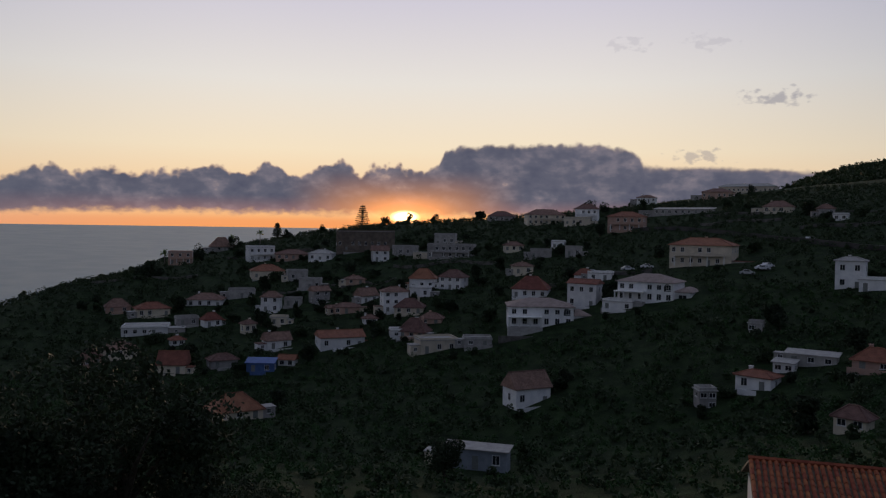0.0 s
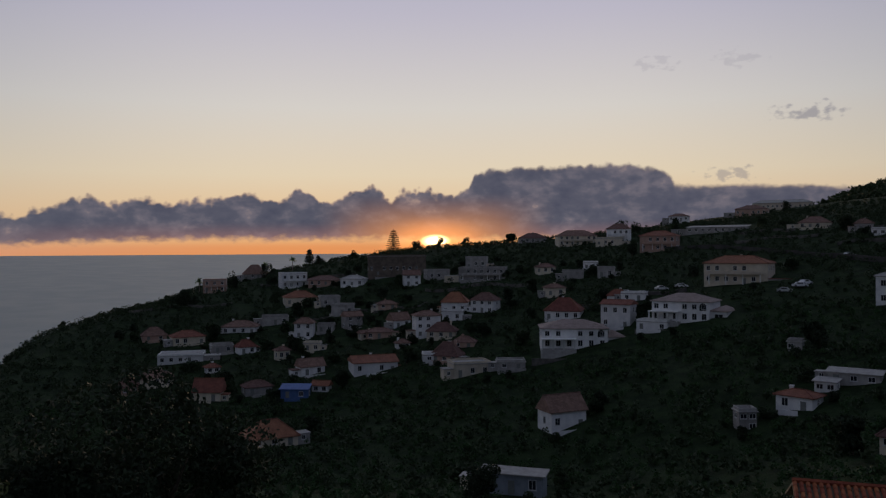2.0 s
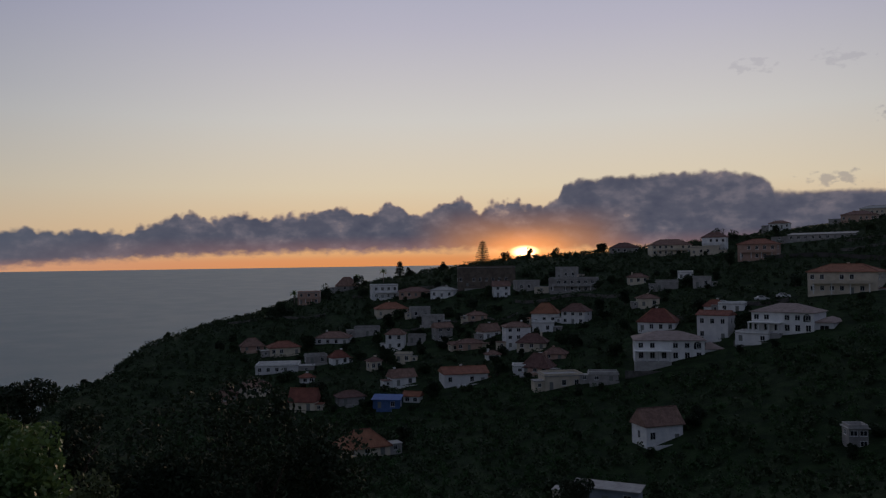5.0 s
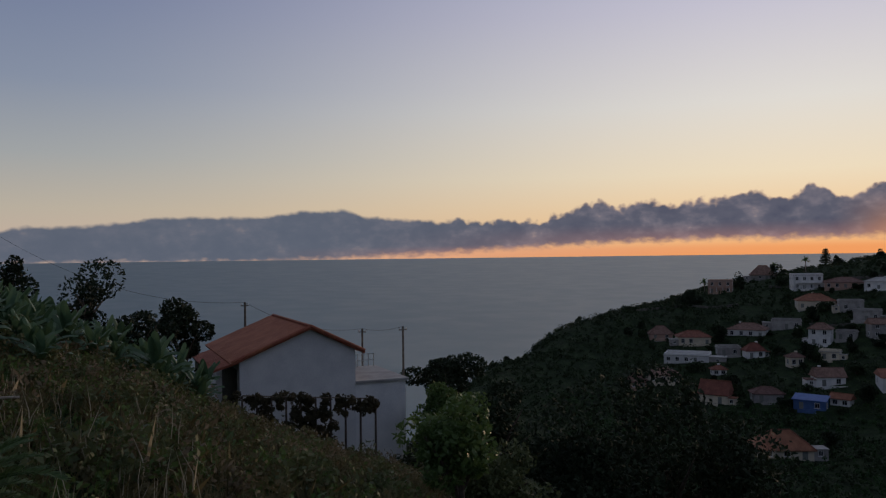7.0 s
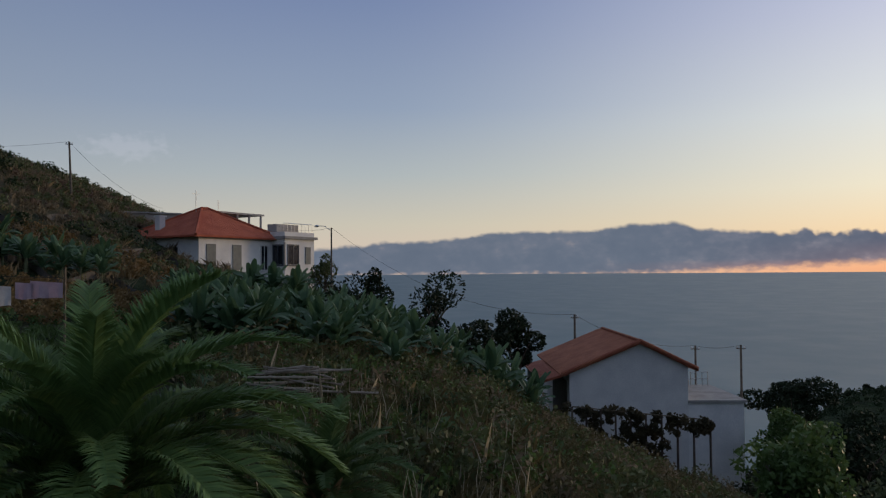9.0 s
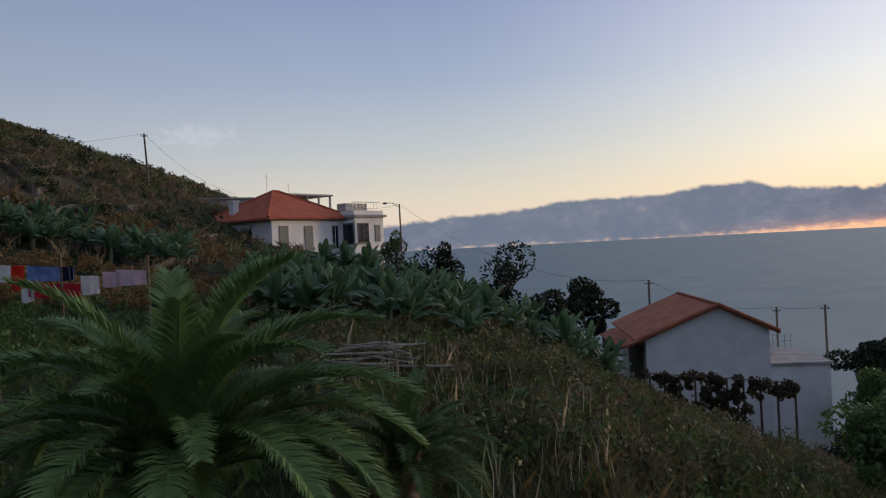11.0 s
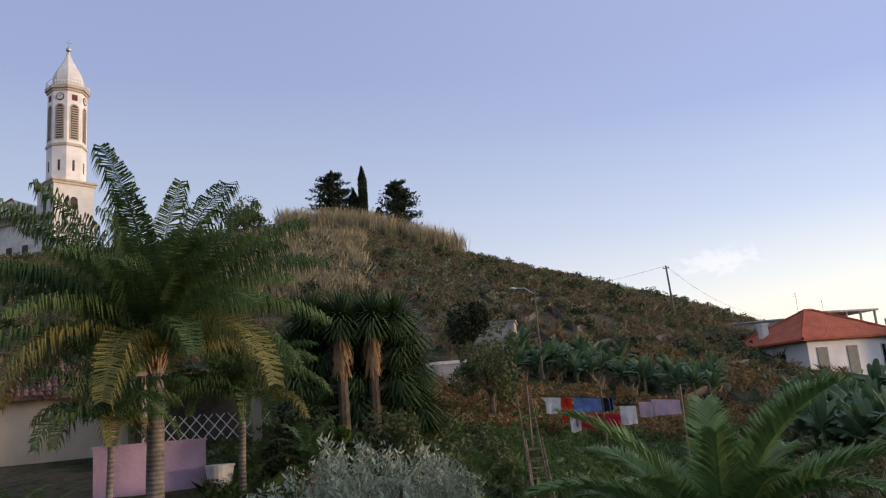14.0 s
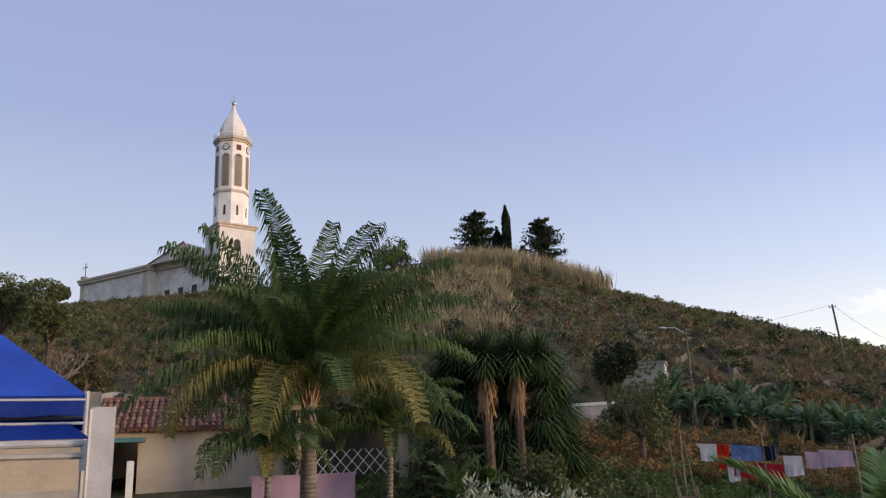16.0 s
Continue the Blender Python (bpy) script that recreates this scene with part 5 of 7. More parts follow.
    block(bm, 0.0, 0.1 * sgn - 0.3, 34.1, 0.8, 0.1 * sgn + 0.6, 34.8)
    part("cross", bm, STONE, nv)


STONE = surf("warm_stone_trim", (0.4, 0.35, 0.29), (0.55, 0.49, 0.42), 0.8, 0.9, 0.25, 10)
OLDWHITE = surf("stained_white_wall", (0.44, 0.43, 0.4), (0.72, 0.7, 0.66), 0.35, 0.92, 0.3, 3)
# near-black for louvres, also the flat fill of shaded insides
LOUVRESHADE = surf("dark_louvre_and_shade", (0.03, 0.028, 0.025), (0.07, 0.065, 0.06), 3, 0.8, 0.1)
DARKRED = surf("dark_red_panel", (0.1, 0.03, 0.025), (0.16, 0.05, 0.04), 3, 0.8, 0.1)
church()


# ---- the gabled house below the road ----
def gable_house():
    o = Vector((-39.06, 29.59, 0))
    ob = thing("gabled_house", pose(o.x, o.y, 0, 0, 0, 67), "white gabled house with a terracotta tile roof and side terrace", "house")
    HOUSE_SPOTS.append((-43.5, 31.5, 6.0))
    L, R, D, top, el_, er, base = -4.25, 2.9, 11.2, -4.28, -6.02, -5.7, -14.0
    bm = bmesh.new()
    f = [bm.verts.new(p) for p in ((L, 0, base), (R, 0, base), (R, 0, er), (0, 0, top), (L, 0, el_))]
    b = [bm.verts.new((v.co.x, D, v.co.z)) for v in f]
    bm.faces.new(f), bm.faces.new(b[::-1])
    for i in range(5):
        bm.faces.new((f[i], b[i], b[(i + 1) % 5], f[(i + 1) % 5]))
    part("wall", bm, PLASTER, ob)

    def slab(x0, z0, x1, z1, y0, y1, t=0.16):
        bm = bmesh.new()
        n = Vector((-(z1 - z0), 0, x1 - x0)).normalized() * t
        if n.z < 0:
            n = -n
        lo = [Vector((x0, y0, z0)), Vector((x1, y0, z1)), Vector((x1, y1, z1)), Vector((x0, y1, z0))]
        a, c = [bm.verts.new(p + Vector((0, 0, 0.02))) for p in lo], [bm.verts.new(p + n) for p in lo]
        bm.faces.new(a), bm.faces.new(c[::-1])
        for i in range(4):
            bm.faces.new((a[i], c[i], c[(i + 1) % 4], a[(i + 1) % 4]))
        bmesh.ops.recalc_face_normals(bm, faces=bm.faces)
        return bm
    sl, sr = (top - el_) / -L, (er - top) / R
    part("roof", slab(L - 0.5, el_ - 0.5 * sl, 0, top, -0.35, D + 0.3), ROOFTILE, ob)
    part("roof", slab(0, top, R + 0.5, er + 0.5 * sr, -0.35, D + 0.3), ROOFTILE, ob)
    # rounded verge and ridge tiles, one by one
    def cap():
        bm = bmesh.new()
        tube(bm, [Vector((0, 0, 0)), Vector((0.42, 0, 0.03))], 0.14, 7, 0.11)
        return bm
    cm = shared(("cap_tile", 1), cap, ROOFTILE)
    for x0, z0, x1, z1 in ((L - 0.5, el_ - 0.5 * sl, 0, top), (R + 0.5, er + 0.5 * sr, 0, top)):
        n = int(math.hypot(x1 - x0, z1 - z0) / 0.4)
        tilt = math.degrees(math.atan2(z1 - z0, abs(x1 - x0)))
        for i in range(n):
            t = i / n
            piece("verge_tile", cm, ob, pose(x0 + (x1 - x0) * t, -0.32, z0 + (z1 - z0) * t + 0.17, 0, -tilt, 0 if x1 > x0 else 180))
    for i in range(28):
        piece("ridge_tile", cm, ob, pose(0, -0.3 + i * 0.4, top + 0.16, 0, 0, 90))
    # porch on the sea side
    part("porch_roof", slab(L - 1.75, el_ - 0.62, L - 0.05, el_ - 0.12, -0.1, 8.6), ROOFTILE, ob)
    for i in range(3):
        piece("porch_pillar", shared(("porch_pillar", 2), lambda: block(bmesh.new(), -0.14, -0.14, base, 0.14, 0.14, el_ - 0.58), PLASTER), ob, pose(L - 1.5, 0.15 + i * 4.0, 0))
    # thin dark sheet on the wall stands for shade under the porch roof
    part("porch_back", block(bmesh.new(), L - 0.03, 1.0, base, L - 0.0, 7.0, el_ - 0.6), LOUVRESHADE, ob)
    part("terrace", block(bmesh.new(), R, 0.1, base, R + 3.4, 6.5, -7.85), PLASTER, ob)
    part("terrace_edge", block(bmesh.new(), R + 0.01, -0.05, -7.85, R + 3.55, 6.65, -7.7), CONCRETE, ob)
    bm = bmesh.new()
    for i in range(9):
        x = R + 0.2 + i * 0.39
        tube(bm, [Vector((x, 6.3, -7.7)), Vector((x, 6.3, -6.8))], 0.03, 5)
    for z in (-6.8, -7.25):
        tube(bm, [Vector((R + 0.1, 6.3, z)), Vector((R + 3.4, 6.3, z))], 0.025, 5)
    part("railing", bm, STEEL, ob)
    for i in range(2):
        bm = bmesh.new()
        bmesh.ops.create_cone(bm, cap_ends=True, segments=10, radius1=0.2, radius2=0.26, depth=0.5, matrix=Matrix.Translation((R + 0.6 + i * 0.9, 5.4, -7.45)))
        part("flower_pot", bm, CONCRETE, ob)


ROOFTILE = surf("orange_roof_tile", (0.3, 0.085, 0.045), (0.44, 0.15, 0.08), 0.9, 0.85, 0.5, 8, tint=0.12, waves=("X", 4.5))
gable_house()


# ---- vine arbour before the gabled house ----
def arbour():
    a, b = level(-57.6, 43.5, 0), level(-48.2, 41.5, 0)
    za, zb = -7.25, -7.35
    ob = thing("vine_arbour", Matrix.Translation((a.x, a.y, -10.5)), "row of vines with browning leaves trained on wooden posts", "vines")
    n = 9
    tops = [Vector((b.x - a.x, b.y - a.y, 0)) * (i / n) + Vector((0, 0, za + (zb - za) * i / n + 10.5)) for i in range(n + 1)]
    for q in tops:
        g = ground_z(a.x + q.x, a.y + q.y) + 10.3
        part("post", tube(bmesh.new(), [Vector((q.x, q.y, g)), q], 0.07, 6, 0.05), BARK, ob)
    part("rail", tube(bmesh.new(), tops, 0.035, 5), WOOD, ob)
    pts = []
    for i in range(120):
        t = rng.uniform(0, n) if i % 3 else rng.uniform(0, n * 0.7)
        k = min(int(t), n - 1)
        c = tops[k].lerp(tops[k + 1], t - k)
        s = rng.uniform(0.25, 0.5)
        pts.append(lobes(110, s, s, s * rng.uniform(0.9, 1.5), 5, 0.6) + np.array(c) + np.array([rng.normal(0, 0.2), rng.normal(0, 0.25), rng.uniform(-2.6 if t < n * 0.72 else -0.9, 0.0)]))
    v, f = blades(np.concatenate(pts), 0.2, 0.13)
    leafy("foliage", v, f, ARBOURLEAF, ob)


# ---- the long white house on the terrace ----
def long_house():
    c = level(-84.1, 68, 0)
    ob = thing("long_house", pose(c.x, c.y, 0, 0, 0, 125), "long white house with red hipped roof, bay and roof terrace", "house")
    for k in range(3):
        q = c + Vector((-0.57, 0.82, 0)) * (2 + 4 * k) + Vector((-0.82, -0.57, 0)) * 4.5
        HOUSE_SPOTS.append((q.x, q.y, 4.2))
    part("wall", block(bmesh.new(), 0, 0, -2.5, 8.6, 8.5, 3.4), PLASTER, ob)
    r = part("roof", roof_bm(9.6, 8.9, 3.4, 2.5, "hip", 0.35), REDROOF, ob)
    r.location = (4.4, 4.3, 0)
    ridge_parts(9.6, 8.9, 3.4, 2.5, "hip", REDROOF, ob, 0.35, (4.4, 4.3, 0))
    part("eave_band", block(bmesh.new(), -0.12, -0.12, 3.1, 8.6, -0.002, 3.32), CONCRETE, ob)
    for i, x in enumerate((1.3, 4.2)):
        s = piece("shutter", shared(("tall_shutter", 1), lambda: block(bmesh.new(), -0.5, -0.07, 0, 0.5, 0.03, 2.2), SHUTTER), ob, pose(x, 0, 0.45))
    window(ob, 7.5, 0, 0.4, 0.9, 2.3)
    piece("door", shared(("side_door", 1), lambda: block(bmesh.new(), -0.08, -1.0, -0.2, 0.03, 1.0, 2.2), LOUVRESHADE), ob, pose(0, 3.6, 0.2))
    # bay with flat roof
    part("bay", block(bmesh.new(), 8.6, -1.5, -2.5, 12.6, 5.0, 3.3), PLASTER, ob)
    part("bay_cornice", block(bmesh.new(), 8.4, -1.75, 3.3, 12.85, 5.2, 3.55), CONCRETE, ob)
    part("bay_parapet", block(bmesh.new(), 8.6, -1.5, 3.55, 12.6, 5.0, 3.95), PLASTER, ob)
    part("corner_post", block(bmesh.new(), 8.5, -1.58, 0.4, 8.62, -1.48, 3.0), CONCRETE, ob)
    window(ob, 9.7, -1.5, 0.9, 1.5, 1.9, 0.0, "window", SLATEFRAME)
    window(ob, 8.6, -0.7, 0.9, 1.3, 1.9, -90, "window", SLATEFRAME)
    piece("shutter", shared(("small_shutter", 1), lambda: block(bmesh.new(), -0.35, -0.07, 0, 0.35, 0.03, 1.6), SHUTTER), ob, pose(11.7, -1.5, 1.0))
    # roof terrace, pergola and rail
    part("stair_house", block(bmesh.new(), 6.4, 6.0, 3.4, 8.4, 8.2, 5.8), GREYWALL, ob)
    part("pergola_slab", block(bmesh.new(), 6.2, 4.4, 5.8, 12.0, 8.4, 5.96), CONCRETE, ob)
    for i in range(3):
        bm = tube(bmesh.new(), [Vector((8.6 + i * 1.55, 4.6, 3.9)), Vector((8.6 + i * 1.55, 4.6, 5.8))], 0.11, 8)
        part("pergola_column", bm, CONCRETE, ob)
    bm = bmesh.new()
    for i in range(9):
        tube(bm, [Vector((8.7 + i * 0.48, -1.3, 3.95)), Vector((8.7 + i * 0.48, -1.3, 4.75))], 0.025, 4)
    tube(bm, [Vector((8.6, -1.3, 4.75)), Vector((12.5, -1.3, 4.75))], 0.035, 5)
    part("terrace_rail", bm, STEEL, ob)
    part("planter", block(bmesh.new(), 11.0, 1.8, 3.95, 14.0, 3.0, 4.9), GREYWALL, ob)
    bm = block(bmesh.new(), 0.3, 5.3, 3.0, 0.9, 5.9, 5.1)
    block(bm, 0.22, 5.22, 5.1, 0.98, 5.98, 5.25)
    part("chimney", bm, PLASTER, ob)
    part("lean_to_wall", block(bmesh.new(), -0.6, 8.5, -2.5, 5, 11.5, 2.6), PLASTER, ob)
    part("lean_to_roof", block(bmesh.new(), -0.9, 8.52, 2.6, 5.2, 11.8, 2.85), REDROOF, ob)
    bm = tube(bmesh.new(), [Vector((3.4, 4.3, 5.7)), Vector((3.4, 4.3, 7.6))], 0.03, 4)
    tube(bm, [Vector((3.0, 4.3, 7.3)), Vector((3.9, 4.3, 7.3))], 0.02, 4)
    tube(bm, [Vector((6.0, 4.3, 5.7)), Vector((6.0, 4.3, 6.9))], 0.03, 4)
    part("antenna", bm, STEEL, ob)


SLATEFRAME = surf("slate_blue_frame", (0.06, 0.07, 0.09), (0.1, 0.115, 0.14), 3, 0.6, 0.05)
REDROOF = surf("red_painted_tiles", (0.36, 0.08, 0.04), (0.48, 0.13, 0.065), 0.9, 0.85, 0.4, 8, waves=("X", 4.5))
long_house()


# ---- barn roof behind the long house ----
def store_shed():
    p = spot(-87.6, 86)
    ob = thing("store_shed", pose(p.x, p.y, p.z, 0, 0, 100), "grey concrete store with a sheet roof on the slope", "shed")
    part("wall", block(bmesh.new(), -3, -1.8, -2, 3, 1.8, 0.7), GREYWALL, ob)
    part("roof", block(bmesh.new(), -3.2, -2, 0.7, 3.2, 2, 0.84), CONCRETE, ob)
    q = spot(-105, 54)
    o2 = thing("water_tank", pose(q.x, q.y, q.z, 0, 0, 100), "weathered concrete water tank on the hillside", "tank")
    part("wall", block(bmesh.new(), -1.5, -1.2, -1.5, 1.5, 1.2, 1.7), CONCRETE, o2)
    part("lid", block(bmesh.new(), -1.6, -1.3, 1.7, 1.6, 1.3, 1.82), GREYWALL, o2)


store_shed()


# ---- near tiled roof at the foot of the view ----
def near_roof():
    a, b = level(16.3, 40, -15.05), level(30, 42, -16.1)
    u = b - a
    ang = math.degrees(math.atan2(u.y, u.x))
    ob = thing("tiled_house", pose(a.x, a.y, a.z, 0, 0, ang), "house with a broad red clay tile roof", "house")
    HOUSE_SPOTS.append((a.x + u.x / 2, a.y + u.y / 2, 6.0))
    ln, run, fall = u.length, 4.2, 1.7
    part("wall", block(bmesh.new(), 0.3, -run + 0.4, -6, ln, run - 0.4, -fall - 0.05), PLASTER, ob)
    bm = bmesh.new()
    v = [bm.verts.new(p) for p in ((0, -run, -fall), (ln, -run, -fall), (ln, 0, 0), (0, 0, 0), (ln, run, -fall), (0, run, -fall))]
    bm.faces.new(v[:4]), bm.faces.new((v[3], v[2], v[4], v[5]))
    lo = bmesh.ops.extrude_face_region(bm, geom=bm.faces[:])
    bmesh.ops.translate(bm, verts=[e for e in lo["geom"] if isinstance(e, bmesh.types.BMVert)], vec=(0, 0, -0.12))
    part("roof_deck", bm, WOOD, ob)

    def tile():
        bm = bmesh.new()
        tube(bm, [Vector((0, 0, 0)), Vector((0, 0.46, 0))], 0.11, 6, 0.09)
        return bm
    tm = shared(("roof_tile", 1), tile, REDCLAY)
    tilt = math.degrees(math.atan2(fall, run))
    rows, cols = 11, 27
    for j in range(rows):
        for i in range(cols):
            t = j / rows
            x = 0.1 + i * ln * 0.75 / cols
            piece("roof_tile", tm, ob, pose(x, -run + t * run, -fall + t * fall + 0.05 + dice.uniform(-0.01, 0.015), tilt, 0, dice.uniform(-2, 2)))
    vs, fs = [], []
    for j in range(rows):
        for i in range(int(cols * 0.35)):
            x = ln * 0.75 + 0.1 + i * ln * 0.75 / cols
            b0 = len(vs)
            y0, y1 = -run + j * run / rows, -run + (j + 1.1) * run / rows
            for yy in (y0, y1):
                zz = -fall + (yy + run) / run * fall
                for k in range(5):
                    g = k * math.pi / 4
                    vs.append((x + 0.11 * math.cos(g), yy, zz + 0.04 + 0.11 * math.sin(g)))
            for k in range(4):
                fs.append((b0 + k, b0 + 5 + k, b0 + 6 + k, b0 + 1 + k))
    tagged(raw("far_tiles", vs, fs, REDCLAY, ob), kind="stuff")
    bm = bmesh.new()
    for i in range(24):
        tube(bm, [Vector((i * ln / 24, 0, 0.08)), Vector(((i + 1.1) * ln / 24, 0, 0.1))], 0.14, 6, 0.12)
    part("ridge_tiles", bm, REDCLAY, ob)


REDCLAY = surf("red_clay_tile", (0.24, 0.06, 0.028), (0.4, 0.12, 0.05), 3, 0.85, 0.3, 25, tint=0.22)
near_roof()


# ---- the garden shed, awnings and walls by the palms ----
def garden_shed():
    a, b = level(-142.3, 31, 0), level(-130.5, 31, 0)
    u = b - a
    ang = math.degrees(math.atan2(u.y, u.x))
    ob = thing("garden_shed", pose(a.x, a.y, 0, 0, 0, ang), "cream rendered shed with an old clay tile roof and open doorway", "shed")
    ln, eave, ridge, run = u.length, 1.5, 2.75, 2.6
    sg = 1.0
    part("wall", block(bmesh.new(), 1.25, 0, -2.2, ln, 0.2, eave), SHEDWALL, ob)
    part("wall", block(bmesh.new(), -0.1, 0, -2.2, 0.35, 0.2, eave), SHEDWALL, ob)
    part("back_wall", block(bmesh.new(), -0.1, 4.8, -2.2, ln, 5.0, eave), SHEDWALL, ob)
    part("side_wall", block(bmesh.new(), -0.1, 0.2, -2.2, 0.1, 4.8, eave), SHEDWALL, ob)
    part("side_wall", block(bmesh.new(), ln - 0.2, 0.2, -2.2, ln, 4.8, eave), SHEDWALL, ob)
    part("lintel", block(bmesh.new(), 0.35, 0.0, 1.2, 1.25, 0.2, eave), SHEDWALL, ob)
    part("awning", block(bmesh.new(), 0.25, -0.5, 1.12, 1.5, -0.02, 1.28), TEAL, ob)
    bm = bmesh.new()
    v = [bm.verts.new(p) for p in ((-0.3, -0.35, eave), (ln + 0.3, -0.35, eave), (ln + 0.3, run, ridge), (-0.3, run, ridge), (ln + 0.3, 5.3, eave), (-0.3, 5.3, eave))]
    bm.faces.new(v[:4]), bm.faces.new((v[3], v[2], v[4], v[5]))
    part("roof_deck", bm, WOOD, ob)

    def tile():
        bm = bmesh.new()
        tube(bm, [Vector((0, 0, 0)), Vector((0, 0.4, 0.0))], 0.105, 7, 0.085)
        return bm
    tm = shared(("pan_tile", 1), tile, TILE)
    rise = ridge - eave
    tilt = math.degrees(math.atan2(rise, run + 0.35))
    cols = int(ln / 0.235)
    rows = 8
    for i in range(cols):
        for j in range(rows):
            t = j / rows
            piece("pan_tile", tm, ob, pose(-0.2 + i * 0.235 + dice.uniform(-0.015, 0.015), -0.4 + t * (run + 0.35), eave + t * rise + 0.05 + dice.uniform(-0.01, 0.02), tilt, 0, dice.uniform(-3, 3)))
    for i in range(int(ln / 0.38)):
        piece("ridge_tile", shared(("shed_ridge", 1), lambda: tube(bmesh.new(), [Vector((0, 0, 0)), Vector((0.42, 0, 0))], 0.13, 7, 0.11), TILE), ob, pose(-0.3 + i * 0.38, run, ridge + 0.08))
    # lilac garden wall with a pale basin and a lattice
    p = level(-132.6, 24, -0.6)
    q = level(-125.6, 24, -0.6)
    w_ = q - p
    wl = thing("garden_wall", pose(p.x, p.y, 0, 0, 0, math.degrees(math.atan2(w_.y, w_.x))), "low lilac painted garden wall", "wall")
    part("wall", block(bmesh.new(), 0, 0, -3, w_.length, 0.25, p.z), LILAC, wl)
    part("coping", block(bmesh.new(), -0.04, -0.04, p.z, w_.length + 0.04, 0.29, p.z + 0.06), LILAC, wl)
    p = level(-125.9, 23.5, -0.6)
    bs = thing("basin", pose(p.x, p.y, p.z, 0, 0, ang), "white plastic tub beside the garden wall", "tub")
    bm = bmesh.new()
    bmesh.ops.create_cone(bm, cap_ends=True, segments=20, radius1=0.3, radius2=0.4, depth=0.7, matrix=Matrix.Translation((0.5, 0, -0.35)))
    part("tub", bm, FRAME, bs)
    bm = bmesh.new()
    bmesh.ops.create_cone(bm, cap_ends=False, segments=20, radius1=0.42, radius2=0.42, depth=0.06, matrix=Matrix.Translation((0.5, 0, -0.02)))
    part("rim", bm, FRAME, bs)
    bs.location.z = ground_z(p.x, p.y) + 0.65
    # lattice in front of a dark store
    p = level(-127.2, 28, 0.0)
    st = thing("open_store", pose(p.x, p.y, 0, 0, 0, ang), "open garden store with white lattice screen", "shed")
    # back panel painted near-black for the shade inside the store
    part("back", block(bmesh.new(), -1.2, 1.8, -2.5, 2.6, 2.0, 1.9), LOUVRESHADE, st)
    part("roof", block(bmesh.new(), -1.4, -0.3, 1.9, 2.8, 2.1, 2.05), WOOD, st)
    for x in (-1.2, 2.4):
        part("pillar", block(bmesh.new(), x, -0.1, -2.5, x + 0.28, 0.2, 1.9), SHEDWALL, st)
    for s in (-1, 1):
        for i in range(9):
            x0 = -0.9 + i * 0.4
            bm = tube(bmesh.new(), [Vector((x0, 0.02 * s, -0.3)), Vector((x0 + s * 0.75, 0.02 * s, 0.55))], 0.022, 4)
            part("lattice_bar", bm, FRAME, st)


SHEDWALL = surf("cream_shed_render", (0.34, 0.3, 0.235), (0.45, 0.395, 0.315), 0.6, 0.92, 0.2, 10)
TEAL = surf("teal_sheet", (0.06, 0.16, 0.17), (0.1, 0.24, 0.25), 2, 0.5, 0.1)
LILAC = surf("lilac_paint", (0.42, 0.3, 0.44), (0.54, 0.4, 0.56), 0.8, 0.9, 0.2, 12)
garden_shed()


